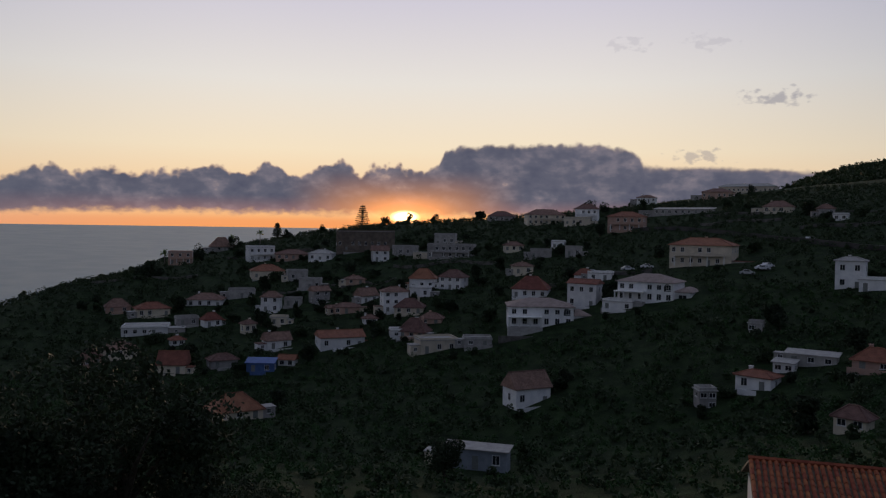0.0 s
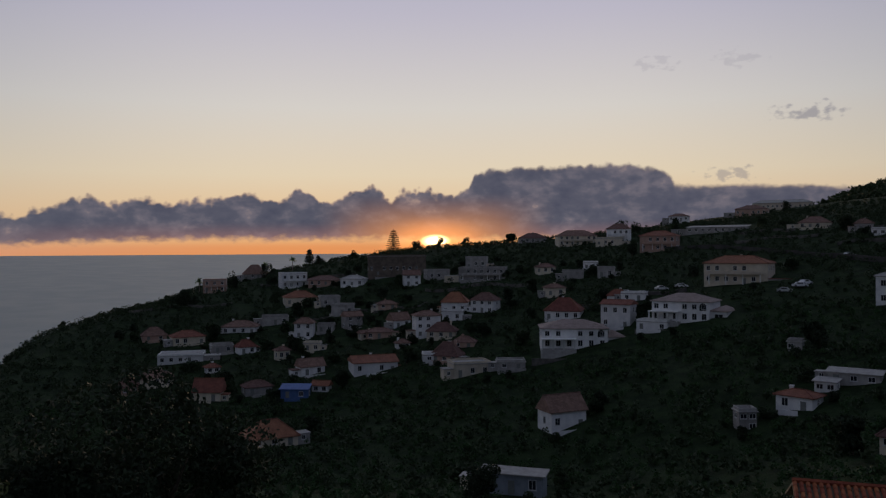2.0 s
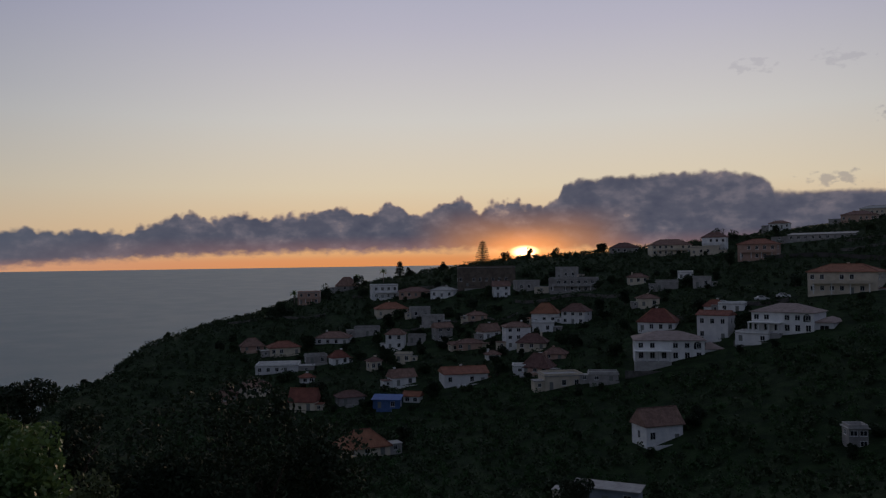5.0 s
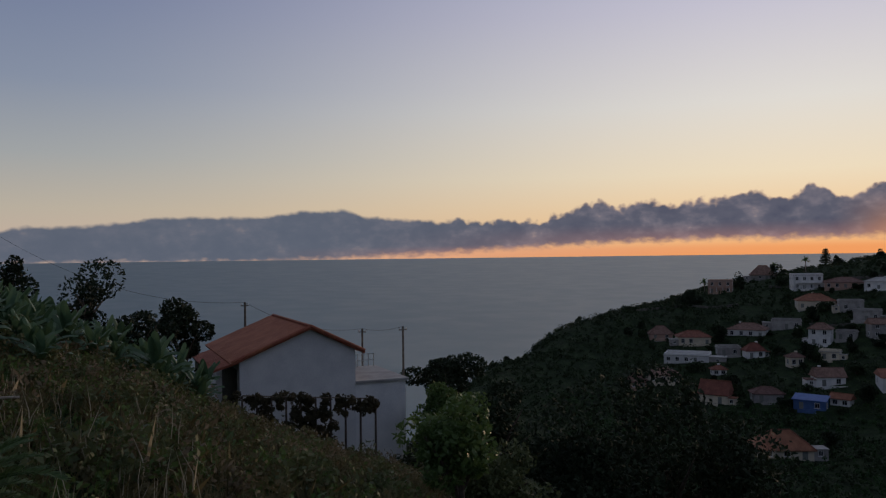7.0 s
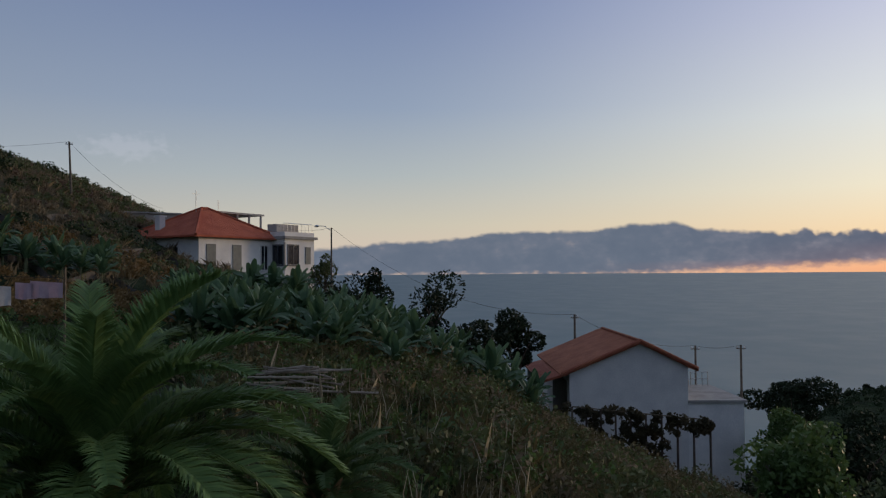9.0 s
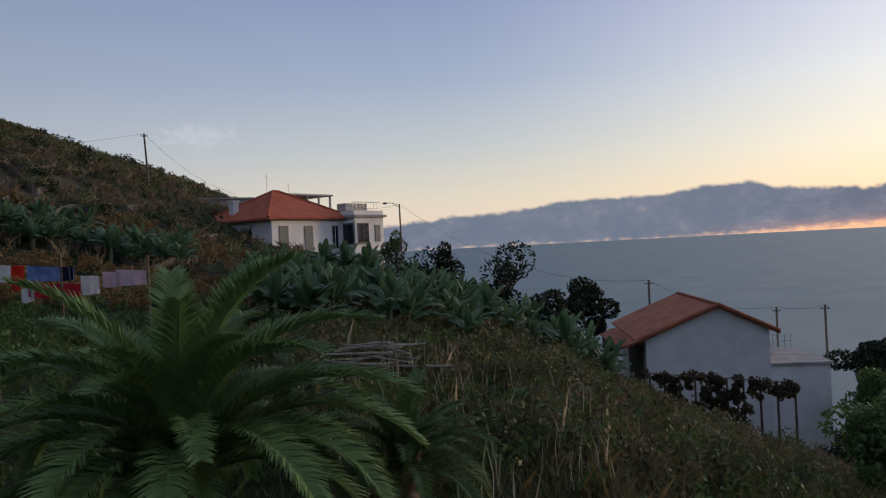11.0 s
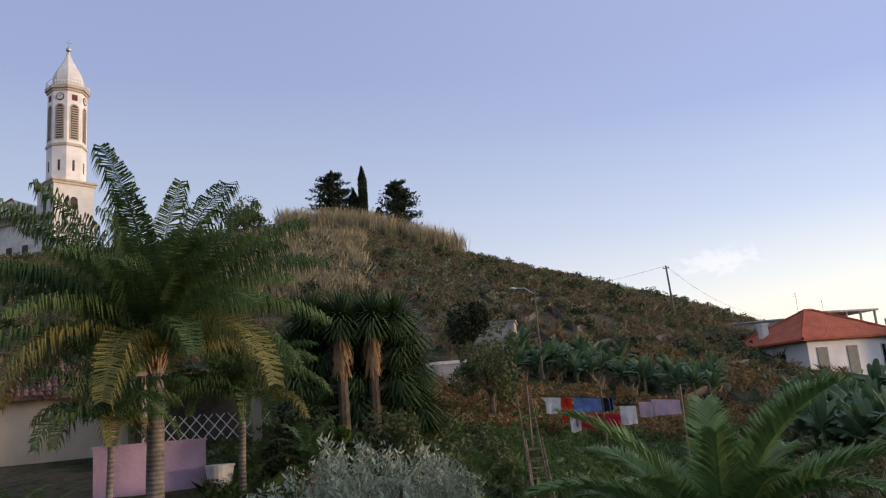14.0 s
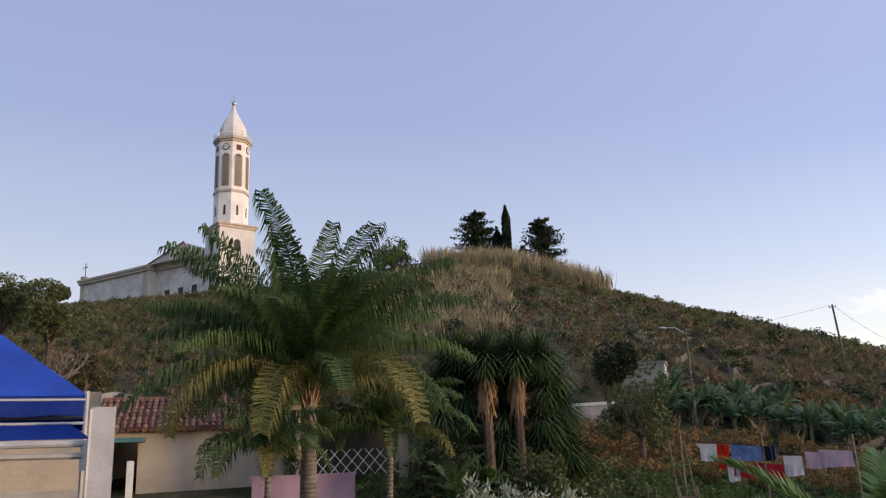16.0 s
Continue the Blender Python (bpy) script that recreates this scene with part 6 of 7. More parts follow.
def canopy():
    """Blue market awning close to the eye."""
    c = level(-143.3, 8.4, 5.1)
    left = way(-143.3 - 90)
    back = way(-143.3)
    ob = thing("blue_awning", Matrix.Translation((0, 0, 0)), "blue fabric market awning on a pale metal frame", "awning")
    apex = c + left * 1.75 + back * 1.2 + Vector((0, 0, 1.5))
    c2, c3 = c + left * 3.4, c + left * 3.4 + back * 2.6
    c4 = c + back * 2.6
    bm = bmesh.new()
    n = 10
    for p, q in ((c, c2), (c2, c3), (c3, c4), (c4, c)):
        for i in range(n):
            a0, a1 = p.lerp(q, i / n), p.lerp(q, (i + 1) / n)
            m0, m1 = a0.lerp(apex, 0.5) - Vector((0, 0, 0.06)), a1.lerp(apex, 0.5) - Vector((0, 0, 0.06))
            vs = [bm.verts.new(v) for v in (a0, a1, m1, m0)]
            bm.faces.new(vs)
            bm.faces.new([vs[3], vs[2], bm.verts.new(apex)])
    bmesh.ops.remove_doubles(bm, verts=bm.verts, dist=0.001)
    bmesh.ops.solidify(bm, geom=bm.faces[:], thickness=0.012)
    part("roof_cloth", bm, BLUECLOTH, ob)
    for p, q in ((c, c2), (c2, c3), (c3, c4), (c4, c)):
        out = (p + q) / 2 - (c + c3) / 2
        out.z = 0
        out = out.normalized() * 0.012
        bm = bmesh.new()
        hi = [bm.verts.new(p.lerp(q, i / 12) + out) for i in range(13)]
        lo_ = [bm.verts.new(p.lerp(q, i / 12) + out * (2 if i % 2 else 0.3) - Vector((0, 0, 0.19 - 0.02 * (i % 2)))) for i in range(13)]
        for i in range(12):
            bm.faces.new((hi[i], hi[i + 1], lo_[i + 1], lo_[i]))
        bmesh.ops.solidify(bm, geom=bm.faces[:], thickness=0.008)
        part("valance", bm, BLUECLOTH, ob)
    for p, q in ((c, c2), (c4, c), (c2, c3), (c3, c4)):
        dz = Vector((0, 0, -0.03))
        part("frame_bar", tube(bmesh.new(), [p + dz, q + dz], 0.018, 6), PALEMETAL, ob)
    for p in (c, c2, c3, c4):
        part("leg", tube(bmesh.new(), [p + Vector((0, 0, 0.05)), Vector((p.x, p.y, ground_z(p.x, p.y) - 0.2))], 0.022, 6), PALEMETAL, ob)
    part("cross_bar", tube(bmesh.new(), [c + Vector((0, 0, -0.25)), c2 + Vector((0, 0, -0.25))], 0.015, 6), PALEMETAL, ob)
    # lower awning roll
    lo, lo2 = level(-142.9, 8.1, 2.4), level(-142.9, 8.1, 2.4) + left * 3.6
    ob2 = thing("rolled_awning", Matrix.Translation((0, 0, 0)), "blue half-rolled awning with white rail", "awning")
    bm = bmesh.new()
    vs = [bm.verts.new(v) for v in (lo, lo2, lo2 + back * 0.3 + Vector((0, 0, 0.15)), lo + back * 0.3 + left * 0.18 + Vector((0, 0, 0.15)))]
    bm.faces.new(vs)
    bmesh.ops.solidify(bm, geom=bm.faces[:], thickness=0.01)
    part("cloth", bm, BLUECLOTH, ob2)
    part("rail", tube(bmesh.new(), [lo + Vector((0, 0, -0.04)), lo2 + Vector((0, 0, -0.04))], 0.032, 8), PALEMETAL, ob2)
    part("rail", tube(bmesh.new(), [lo + Vector((0, 0, -0.15)), lo2 + Vector((0, 0, -0.12))], 0.03, 6), GREYWALL, ob2)
    part("end_cap", block(bmesh.new(), lo.x - 0.06, lo.y - 0.06, lo.z - 0.28, lo.x + 0.06, lo.y + 0.06, lo.z - 0.02), FRAME, ob2)
    part("bracket", tube(bmesh.new(), [lo + Vector((0, 0, -0.1)), Vector((lo.x, lo.y, ground_z(lo.x, lo.y) - 0.2))], 0.03, 6), STEEL, ob2)
    # pale steel column
    p = level(-142.2, 8.0, 4.4)
    g = ground_z(p.x, p.y)
    col = thing("metal_column", pose(p.x, p.y, g, 0, 0, 142.2), "pale grey flat metal column beside the awning", "column")
    part("column", block(bmesh.new(), -0.1, -0.05, -0.2, 0.1, 0.05, p.z - g), PALEMETAL, col)
    part("edge_strip", block(bmesh.new(), -0.118, -0.06, -0.2, -0.1, 0.06, p.z - g - 0.02), FRAME, col)
    p = level(-140.4, 13, 0.9)
    g = ground_z(p.x, p.y)
    col = thing("fence_post", pose(p.x, p.y, g, 0, 0, 140), "narrow white painted post", "post")
    part("post", block(bmesh.new(), -0.05, -0.05, -0.2, 0.05, 0.05, p.z - g), FRAME, col)
    # wall behind the awnings
    a, b = level(-151, 20, 0), level(-142.4, 20, 0)
    u = b - a
    wl = thing("yard_wall", pose(a.x, a.y, 0, 0, 0, math.degrees(math.atan2(u.y, u.x))), "cream yard wall on a grey concrete footing", "wall")
    part("wall", block(bmesh.new(), -4, 0.1, -3.5, u.length, 0.3, 1.9), SHEDWALL, wl)
    part("footing", block(bmesh.new(), -4, -0.1, -3.5, u.length, 0.1, -0.25), CONCRETE, wl)


BLUECLOTH = surf("blue_awning_cloth", (0.006, 0.04, 0.32), (0.012, 0.07, 0.45), 2, 0.6, 0.15, 60)
PALEMETAL = surf("pale_painted_metal", (0.36, 0.37, 0.39), (0.48, 0.49, 0.51), 3, 0.55, 0.1)
canopy()


# ---- poles, wires, washing ----
def pole(az, r, el_top, label, lamp=False, radius=0.1, lean=0.0):
    top = level(az, r, el_top)
    g = spot(az, r)
    ob = thing("street_lamp" if lamp else "utility_pole", Matrix.Translation(g), label, "lamp" if lamp else "pole")
    tip = way(az - 90) * lean + Vector((0, 0, top.z - g.z))
    part("post", tube(bmesh.new(), [Vector((0, 0, -0.5)), tip], radius, 8, radius * 0.7), POLE, ob)
    side = way(az - 90)
    if lamp:
        part("arm", tube(bmesh.new(), [tip + Vector((0, 0, -0.3)), tip + side * 0.5 + Vector((0, 0, 0.1)), tip + side * 1.1 + Vector((0, 0, 0.15))], 0.03, 6), STEEL, ob)
        bm = bmesh.new()
        bmesh.ops.create_icosphere(bm, subdivisions=2, radius=0.2, matrix=Matrix.Translation(tip + side * 1.2 + Vector((0, 0, 0.12))) @ Matrix.Diagonal((1.5, 1.0, 0.5, 1)))
        part("lamp_head", bm, STEEL, ob)
    else:
        part("crossarm", tube(bmesh.new(), [tip - side * 0.3 + Vector((0, 0, -0.25)), tip + side * 0.3 + Vector((0, 0, -0.25))], 0.035, 5), POLE, ob)
        for s in (-0.24, 0.24):
            part("insulator", tube(bmesh.new(), [tip + side * s + Vector((0, 0, -0.22)), tip + side * s + Vector((0, 0, -0.08))], 0.04, 6), FRAME, ob)
    return g + tip


def wire(a, b, sag):
    pts = [a.lerp(b, i / 14) - Vector((0, 0, sag * 4 * (i / 14) * (1 - i / 14))) for i in range(15)]
    ob = part("overhead_wire", tube(bmesh.new(), pts, 0.012, 4), WIRE)
    tagged(ob, "thin black overhead wire between poles", "wire", "overhead wires")


t_up = pole(-92.15, 78, 8.84, "leaning timber utility pole on the hillside", radius=0.11, lean=0.25)
t_lamp = pole(-101.8, 45, 8.2, "slim street lamp on a rusty pole above the vines", True, 0.07)
t_wl = pole(-74.9, 66, 3.4, "street lamp on a pole beside the long house", True, 0.09)
t1 = pole(-57.35, 60, -2.96, "dark timber utility pole behind the gabled house", radius=0.11)
t2 = pole(-49.1, 60, -5.05, "dark timber utility pole behind the gabled house", radius=0.1)
t3 = pole(-46.15, 58, -4.94, "dark timber utility pole beside the terrace", radius=0.1)
wire(t1, t_wl, 2.0), wire(t1, t2, 0.8), wire(t2, t3, 0.2), wire(t_up, level(-101, 112, 8.0), 0.4), wire(t_up, level(-86.5, 76, 4.6), 0.8)
wire(t_wl, level(-79, 72, 3.6), 0.4)


def washing():
    a, b = level(-103.0, 26, 0.75), level(-92.5, 25, -0.1)
    line = thing("washing_line", Matrix.Translation((0, 0, 0)), "washing line strung between thin poles", "washing line")
    part("cord", tube(bmesh.new(), [a, a.lerp(b, 0.5) - Vector((0, 0, 0.12)), b], 0.012, 4), WIRE, line)
    for p in (a, b, a.lerp(b, 0.5)):
        part("prop", tube(bmesh.new(), [p + Vector((0, 0, 0.3)), Vector((p.x, p.y, ground_z(p.x, p.y) - 0.2))], 0.035, 5), WOOD, line)
    u = (b - a).normalized()

    def cloth(t, w_, h, mat, what, label, dz=0.0, sleeves=False):
        p = a.lerp(b, t) - Vector((0, 0, 0.1 + dz))
        bm = bmesh.new()
        n = 7
        nrm = u.cross(Vector((0, 0, 1)))
        for j in range(5):
            for i in range(n + 1):
                s = i / n
                wob = 0.06 * math.sin(s * 9 + t * 20) * (j / 4)
                wd = w_ * (1.0 if not sleeves or j else 1.5)
                bm.verts.new(p + u * (s - 0.5) * wd + nrm * wob - Vector((0, 0, h * j / 4 * (1 + 0.05 * math.sin(s * 5)))))
        bm.verts.ensure_lookup_table()
        for j in range(4):
            for i in range(n):
                k = j * (n + 1) + i
                bm.faces.new([bm.verts[q] for q in (k, k + 1, k + n + 2, k + n + 1)])
        bmesh.ops.solidify(bm, geom=bm.faces[:], thickness=0.01)
        ob = part(what, bm, mat, None)
        tagged(ob, label, "laundry", "washing on the line")
    cloth(0.17, 0.5, 0.5, WHITECLOTH, "shirt", "white shirt hanging on the washing line", 0, True)
    cloth(0.26, 0.35, 0.7, REDCLOTH, "towel", "bright red towel hanging on the washing line")
    cloth(0.31, 0.35, 0.6, WHITECLOTH, "shirt", "white shirt hanging on the washing line", 0.45)
    cloth(0.44, 1.25, 0.42, BLUEWASH, "towel", "light blue patterned towel on the washing line")
    cloth(0.53, 0.35, 0.4, NAVY, "cloth", "navy cloth hanging on the washing line")
    cloth(0.47, 1.5, 0.4, CRIMSON, "sheet", "crimson sheet hanging low on the washing line", 0.5)
    cloth(0.66, 0.5, 0.55, WHITECLOTH, "shirt", "white patterned shirt on the washing line", 0.25)
    cloth(0.79, 0.55, 0.45, PINKCLOTH, "sheet", "pale pink sheet hanging on the washing line", 0.12)
    cloth(0.9, 0.85, 0.45, PINKCLOTH, "sheet", "pale pink sheet hanging on the washing line", 0.05)
    # ladders
    for az_, r_, e0, e1, lab in ((-103.3, 22, 0.8, -2.6, "weathered wooden ladder leaning among the shrubs"), (-102.9, 19, -2.3, -5.6, "pale wooden ladder standing in the garden")):
        top, foot = level(az_, r_, e0), spot(az_ + 0.6, r_ - 0.6)
        s = way(az_ + 90)
        ob = thing("ladder", Matrix.Translation((0, 0, 0)), lab, "ladder", "garden ladders")
        for k in (-0.19, 0.19):
            part("rail", tube(bmesh.new(), [foot + s * k * 1.2, top + s * k], 0.022, 5), WOOD, ob)
        for i in range(1, 9):
            q = foot.lerp(top, i / 9)
            part("rung", tube(bmesh.new(), [q - s * 0.2, q + s * 0.2], 0.018, 4), WOOD, ob)
    p, q = level(-110.3, 42, 3.35), level(-107.2, 42, 3.25)
    w_ = q - p
    tw = thing("terrace_wall", pose(p.x, p.y, 0, 0, 0, math.degrees(math.atan2(w_.y, w_.x))), "low whitewashed terrace wall on the slope", "wall")
    part("wall", block(bmesh.new(), 0, 0, p.z - 2.0, w_.length, 0.3, p.z), GREYWALL, tw)
    part("coping", block(bmesh.new(), -0.05, -0.05, p.z, w_.length + 0.05, 0.35, p.z + 0.16), FRAME, tw)
    # cut canes in a heap
    hp = spot(-77.3, 20, 0.25)
    heap = thing("cane_heap", Matrix.Translation(hp), "heap of grey dry canes lying crosswise in the weeds", "canes")
    for i in range(26):
        g = rng.uniform(-0.3, 0.3) + (0.5 if i % 2 else 1.6)
        o = Vector((rng.normal(0, 0.6), rng.normal(0, 0.6), rng.uniform(0.1, 0.7)))
        d = Vector((math.cos(g), math.sin(g), rng.uniform(-0.1, 0.12))) * rng.uniform(0.5, 1.1)
        part("cane", tube(bmesh.new(), [o - d, o + d], 0.028, 5), DRYCANE, heap)
    # bucket
    bp = spot(-107.3, 14, 0.0)
    bk = thing("bucket", Matrix.Translation(bp), "white plastic bucket standing among the shrubs", "bucket")
    bm = bmesh.new()
    bmesh.ops.create_cone(bm, cap_ends=True, segments=16, radius1=0.16, radius2=0.21, depth=0.42, matrix=Matrix.Translation((0, 0, 1.6)))
    part("pail", bm, FRAME, bk)
    part("stand", block(bmesh.new(), -0.06, -0.06, -0.2, 0.06, 0.06, 1.4), LOUVRESHADE, bk)


WHITECLOTH = surf("white_cloth", (0.6, 0.6, 0.62), (0.75, 0.75, 0.76), 4, 0.9, 0.1)
REDCLOTH = surf("red_cloth", (0.5, 0.03, 0.02), (0.62, 0.06, 0.03), 4, 0.9, 0.1)
BLUEWASH = surf("blue_patterned_cloth", (0.14, 0.2, 0.42), (0.3, 0.4, 0.66), 7, 0.9, 0.1)
NAVY = surf("navy_cloth", (0.01, 0.012, 0.03), (0.02, 0.025, 0.05), 4, 0.9, 0.1)
CRIMSON = surf("crimson_cloth", (0.4, 0.02, 0.05), (0.5, 0.04, 0.08), 4, 0.9, 0.1)
PINKCLOTH = surf("pale_pink_cloth", (0.52, 0.42, 0.5), (0.64, 0.54, 0.6), 3, 0.9, 0.1)
DRYCANE = surf("dry_cane", (0.24, 0.21, 0.17), (0.38, 0.34, 0.28), 6, 0.85, 0.2, tint=0.2)
washing()

# ---- palms and garden plants ----
palm("queen_palm", spot(-128.8, 20), 4.1, 0.19, 48, 4.9, 0.84, 3.2, "tall queen palm with arching feathery fronds and grey trunk", 130, 0.042, 0.72, old=6, vee=0.05, seed=5, lean=0.32, plume=0.4, sweep=(26, -88, 52))
palm("queen_palm", spot(-123.2, 22), 2.7, 0.09, 20, 2.7, 0.55, 1.8, "young queen palm with drooping fronds", 56, 0.04, 0.75, old=1, seed=8, plume=0.4)
palm("queen_palm", spot(-131.6, 19), 2.8, 0.07, 18, 2.0, 0.55, 2.4, "young queen palm with drooping fronds beside the lilac wall", 50, 0.04, 0.75, old=2, seed=9, plume=0.4)
palm("date_palm", spot(-91.0, 10.0), 1.7, 0.3, 50, 3.1, 0.46, 0.35, "bushy date palm with long arching green fronds", 135, 0.046, 0.85, WOOD, 1, 0.6, 12, 1.15, 0.22, 10.0, DATEGREEN)
palm("date_palm", spot(-75.6, 11.5), 1.0, 0.2, 34, 1.6, 0.3, 0.3, "small dark date palm among dry weeds", 70, 0.034, 0.75, WOOD, 0, 0.5, 14, 1.05)
palm("garden_palm", spot(-118.5, 20), 1.2, 0.1, 18, 1.5, 0.3, 0.5, "small green garden palm", 40, 0.04, 0.8, old=0, seed=15)
palm("garden_palm", spot(-137.2, 16), 1.5, 0.05, 9, 0.9, 0.25, 0.5, "slim potted palm by the shed wall", 24, 0.03, 0.9, old=0, seed=16)
palm("garden_palm", spot(-135.4, 17), 1.2, 0.05, 9, 0.9, 0.25, 0.5, "slim potted palm by the shed wall", 24, 0.03, 0.9, old=0, seed=17)


def sword_head(key, n, length, width, low):
    if key in SHARED:
        return SHARED[key]
    r = random.Random(n)
    verts, faces = [], []
    for i in range(n):
        a, e = i * 2.4, math.asin(max(-0.95, 1 - (1 + low) * (i + 0.5) / n))
        d = Vector((math.cos(a) * math.cos(e), math.sin(a) * math.cos(e), math.sin(e)))
        s = d.cross(Vector((0, 0, 1))).normalized() * width / 2
        l = length * r.uniform(0.8, 1.1)
        p0, p1 = d * 0.1, d * l * 0.6
        p2 = d * l + Vector((0, 0, -0.3 * l * (1 - abs(d.z))))
        b = len(verts)
        verts += [p0 - s * 0.6, p0 + s * 0.6, p1 + s, p2, p1 - s]
        faces += [(b, b + 1, b + 2, b + 4), (b + 4, b + 2, b + 3)]
    me = bpy.data.meshes.new("head")
    me.from_pydata([tuple(v) for v in verts], [], faces)
    me.materials.append(YUCCA)
    SHARED[key] = me
    return me


def dracaena(az_, r_, height, label, heads, seed, skirt=True):
    """A yucca with its leaf heads crowded round and behind a stem hung with dry leaves."""
    r = random.Random(seed)
    ob = thing("yucca_tree", Matrix.Translation(spot(az_, r_)), label, "yucca")
    side, back = way(az_ + 90), way(az_)
    part("trunk", tube(bmesh.new(), [Vector((0, 0, -0.3)), Vector((0, 0, height * 0.6)), Vector((0.05, 0, height))], 0.2, 8, 0.14), BARK, ob)
    if skirt:
        bm = bmesh.new()
        for i in range(420):
            a, z = r.uniform(0, 6.28), height * r.uniform(0.8, 1.0)
            d = Vector((math.cos(a), math.sin(a), 0))
            l = r.uniform(0.5, 1.15)
            p = d * 0.1 + Vector((0, 0, z))
            q = p + d * r.uniform(0.0, 0.34) + Vector((0, 0, -l))
            s = d.cross(Vector((0, 0, 1))) * 0.035
            bm.faces.new([bm.verts.new(v) for v in (p - s, p + s, q + s * 0.4, q - s * 0.4)])
        part("dry_skirt", bm, STRAW, ob, "hanging dry straw-coloured leaves")
    for s, b, z in heads:
        tip = Vector((0, 0, height + z)) + side * s + back * b
        part("branch", tube(bmesh.new(), [Vector((0, 0, max(0.2, height * 0.7 + z * 0.5))), tip], 0.09, 6), BARK, ob)
        piece("head", sword_head(("yucca_head", 1), 340, 1.15, 0.075, 0.88), ob, Matrix.Translation(tip) @ pose(0, 0, 0, r.uniform(-15, 15), r.uniform(-15, 15), r.uniform(0, 360)))


dracaena(-116.1, 26.0, 4.2, "yucca tree with dark sword leaves and dry straw skirt", ((0, 0, 0.15), (-0.9, 0.5, 0.3), (-0.7, 0.8, -0.9), (-1.1, 0.9, -1.9), (0.4, 1.2, -0.6), (-0.2, 1.2, -1.9), (-1.6, 1.2, -0.7), (-1.0, 0.4, -2.7), (-0.5, 0.9, -3.0), (0.45, 0.8, -2.6), (-1.5, 0.8, -1.6), (0.5, 0.9, -1.6)), 1)
dracaena(-113.9, 26.2, 4.15, "yucca tree with dark sword leaves and dry straw skirt", ((0, 0, 0.2), (0.8, 0.6, 0.3), (0.2, 1.1, -0.8), (0.9, 0.8, -0.9), (0.5, 1.3, -2.0), (-0.5, 1.4, 0.4), (0.8, 0.5, -1.8), (0.6, 0.8, -2.8), (-0.4, 0.9, -2.4), (1.2, 0.9, -0.3)), 2)
dracaena(-111.6, 27, 1.9, "low yucca tree with pale green sword leaves", ((0, 0, 0.1), (0.35, 0.3, 0.8), (-0.3, 0.5, -0.5), (0.5, 0.1, -0.6)), 3, False)


def olive_bush():
    p = spot(-114.6, 11.5)
    ob = thing("olive_tree", Matrix.Translation(p), "silvery grey olive bush with upright twigs", "tree")
    for i in range(7):
        a = i * 0.9
        tip = Vector((math.cos(a) * 0.9, math.sin(a) * 0.9, 2.6 + 0.3 * math.sin(i * 2.1)))
        part("limb", tube(bmesh.new(), [Vector((0, 0, -0.2)), tip * 0.4 + Vector((0, 0, 0.3)), tip], 0.06, 6, 0.02), BARK, ob)
    vs, fs, base = [], [], 0
    top = -0.25 - p.z
    for i in range(330):
        a, q = rng.uniform(0, 6.28), math.sqrt(rng.uniform(0, 1)) * (1.85 + 0.3 * math.sin(i * 0.7))
        h = top * (1.0 - 0.2 * (q / 1.75) ** 2) * (0.62 + 0.38 * rng.uniform(0, 1) ** 0.7) + 0.12 * math.sin(a * 5)
        root = np.array([math.cos(a) * q * 0.85, math.sin(a) * q * 0.85, h - rng.uniform(0.6, 1.6)])
        tip = np.array([math.cos(a) * q + rng.normal(0, 0.1), math.sin(a) * q + rng.normal(0, 0.1), h])
        n = 85
        t = rng.uniform(0, 1, n)[:, None]
        pts = root + (tip - root) * t + rng.normal(0, 0.05, (n, 3))
        v, f = blades(pts, 0.12, 0.034, (tip - root) / np.linalg.norm(tip - root), 0.5)
        vs.append(v), fs.append(f + base)
        base += len(v)
    leafy("crown", np.concatenate(vs), np.concatenate(fs), OLIVE, ob)


olive_bush()
BANANA_KINDS = [banana_plant(k) for k in range(3)]
for k, ob in enumerate(BANANA_KINDS):
    ob.location = spot(-80.5 + 1.5 * k, 40)
bananas(-86, -70, 27, 45, 170, 0.85)
bananas(-104, -90, 45, 52, 84, 0.85)
bananas(-72, -60, 34, 48, 62, 0.95)
scrub("terrace_bushes", -76, -58, 46, 57, 90, 1.25, 130, 0.24, DARKLEAF, "dark shrubs along the terrace edge above the sea", "bushes")

arbour()

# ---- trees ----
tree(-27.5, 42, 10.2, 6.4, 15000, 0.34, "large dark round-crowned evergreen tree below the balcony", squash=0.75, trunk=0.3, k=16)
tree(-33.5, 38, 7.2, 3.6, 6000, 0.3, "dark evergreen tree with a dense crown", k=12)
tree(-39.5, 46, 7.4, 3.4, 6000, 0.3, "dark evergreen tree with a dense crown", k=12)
tree(-42.8, 63, 9.5, 3.4, 5000, 0.34, "dark spreading tree beside the terrace", squash=0.6)
tree(-42.9, 50, 6.5, 2.4, 4000, 0.28, "leafy green shrub tree by the terrace wall", GREEN)
tree(-39.5, 30, 3.4, 2.1, 4000, 0.24, "leafy green shrub tree below the balcony", HILLLEAF, k=22)
tree(-61.5, 52, 5.9, 2.0, 3500, 0.3, "dark flat-topped tree beside the gabled house", squash=0.9)
tree(-67.5, 50, 5.3, 2.3, 2200, 0.28, "dark airy tree on the terrace edge", squash=1.15, trunk=0.4)
tree(-72.3, 55, 3.9, 2.2, 2200, 0.28, "dark airy tree on the terrace edge", squash=1.15, trunk=0.4)
tree(-64.3, 47, 4.0, 2.0, 2200, 0.28, "dark shrub tree on the terrace edge", squash=1.0)
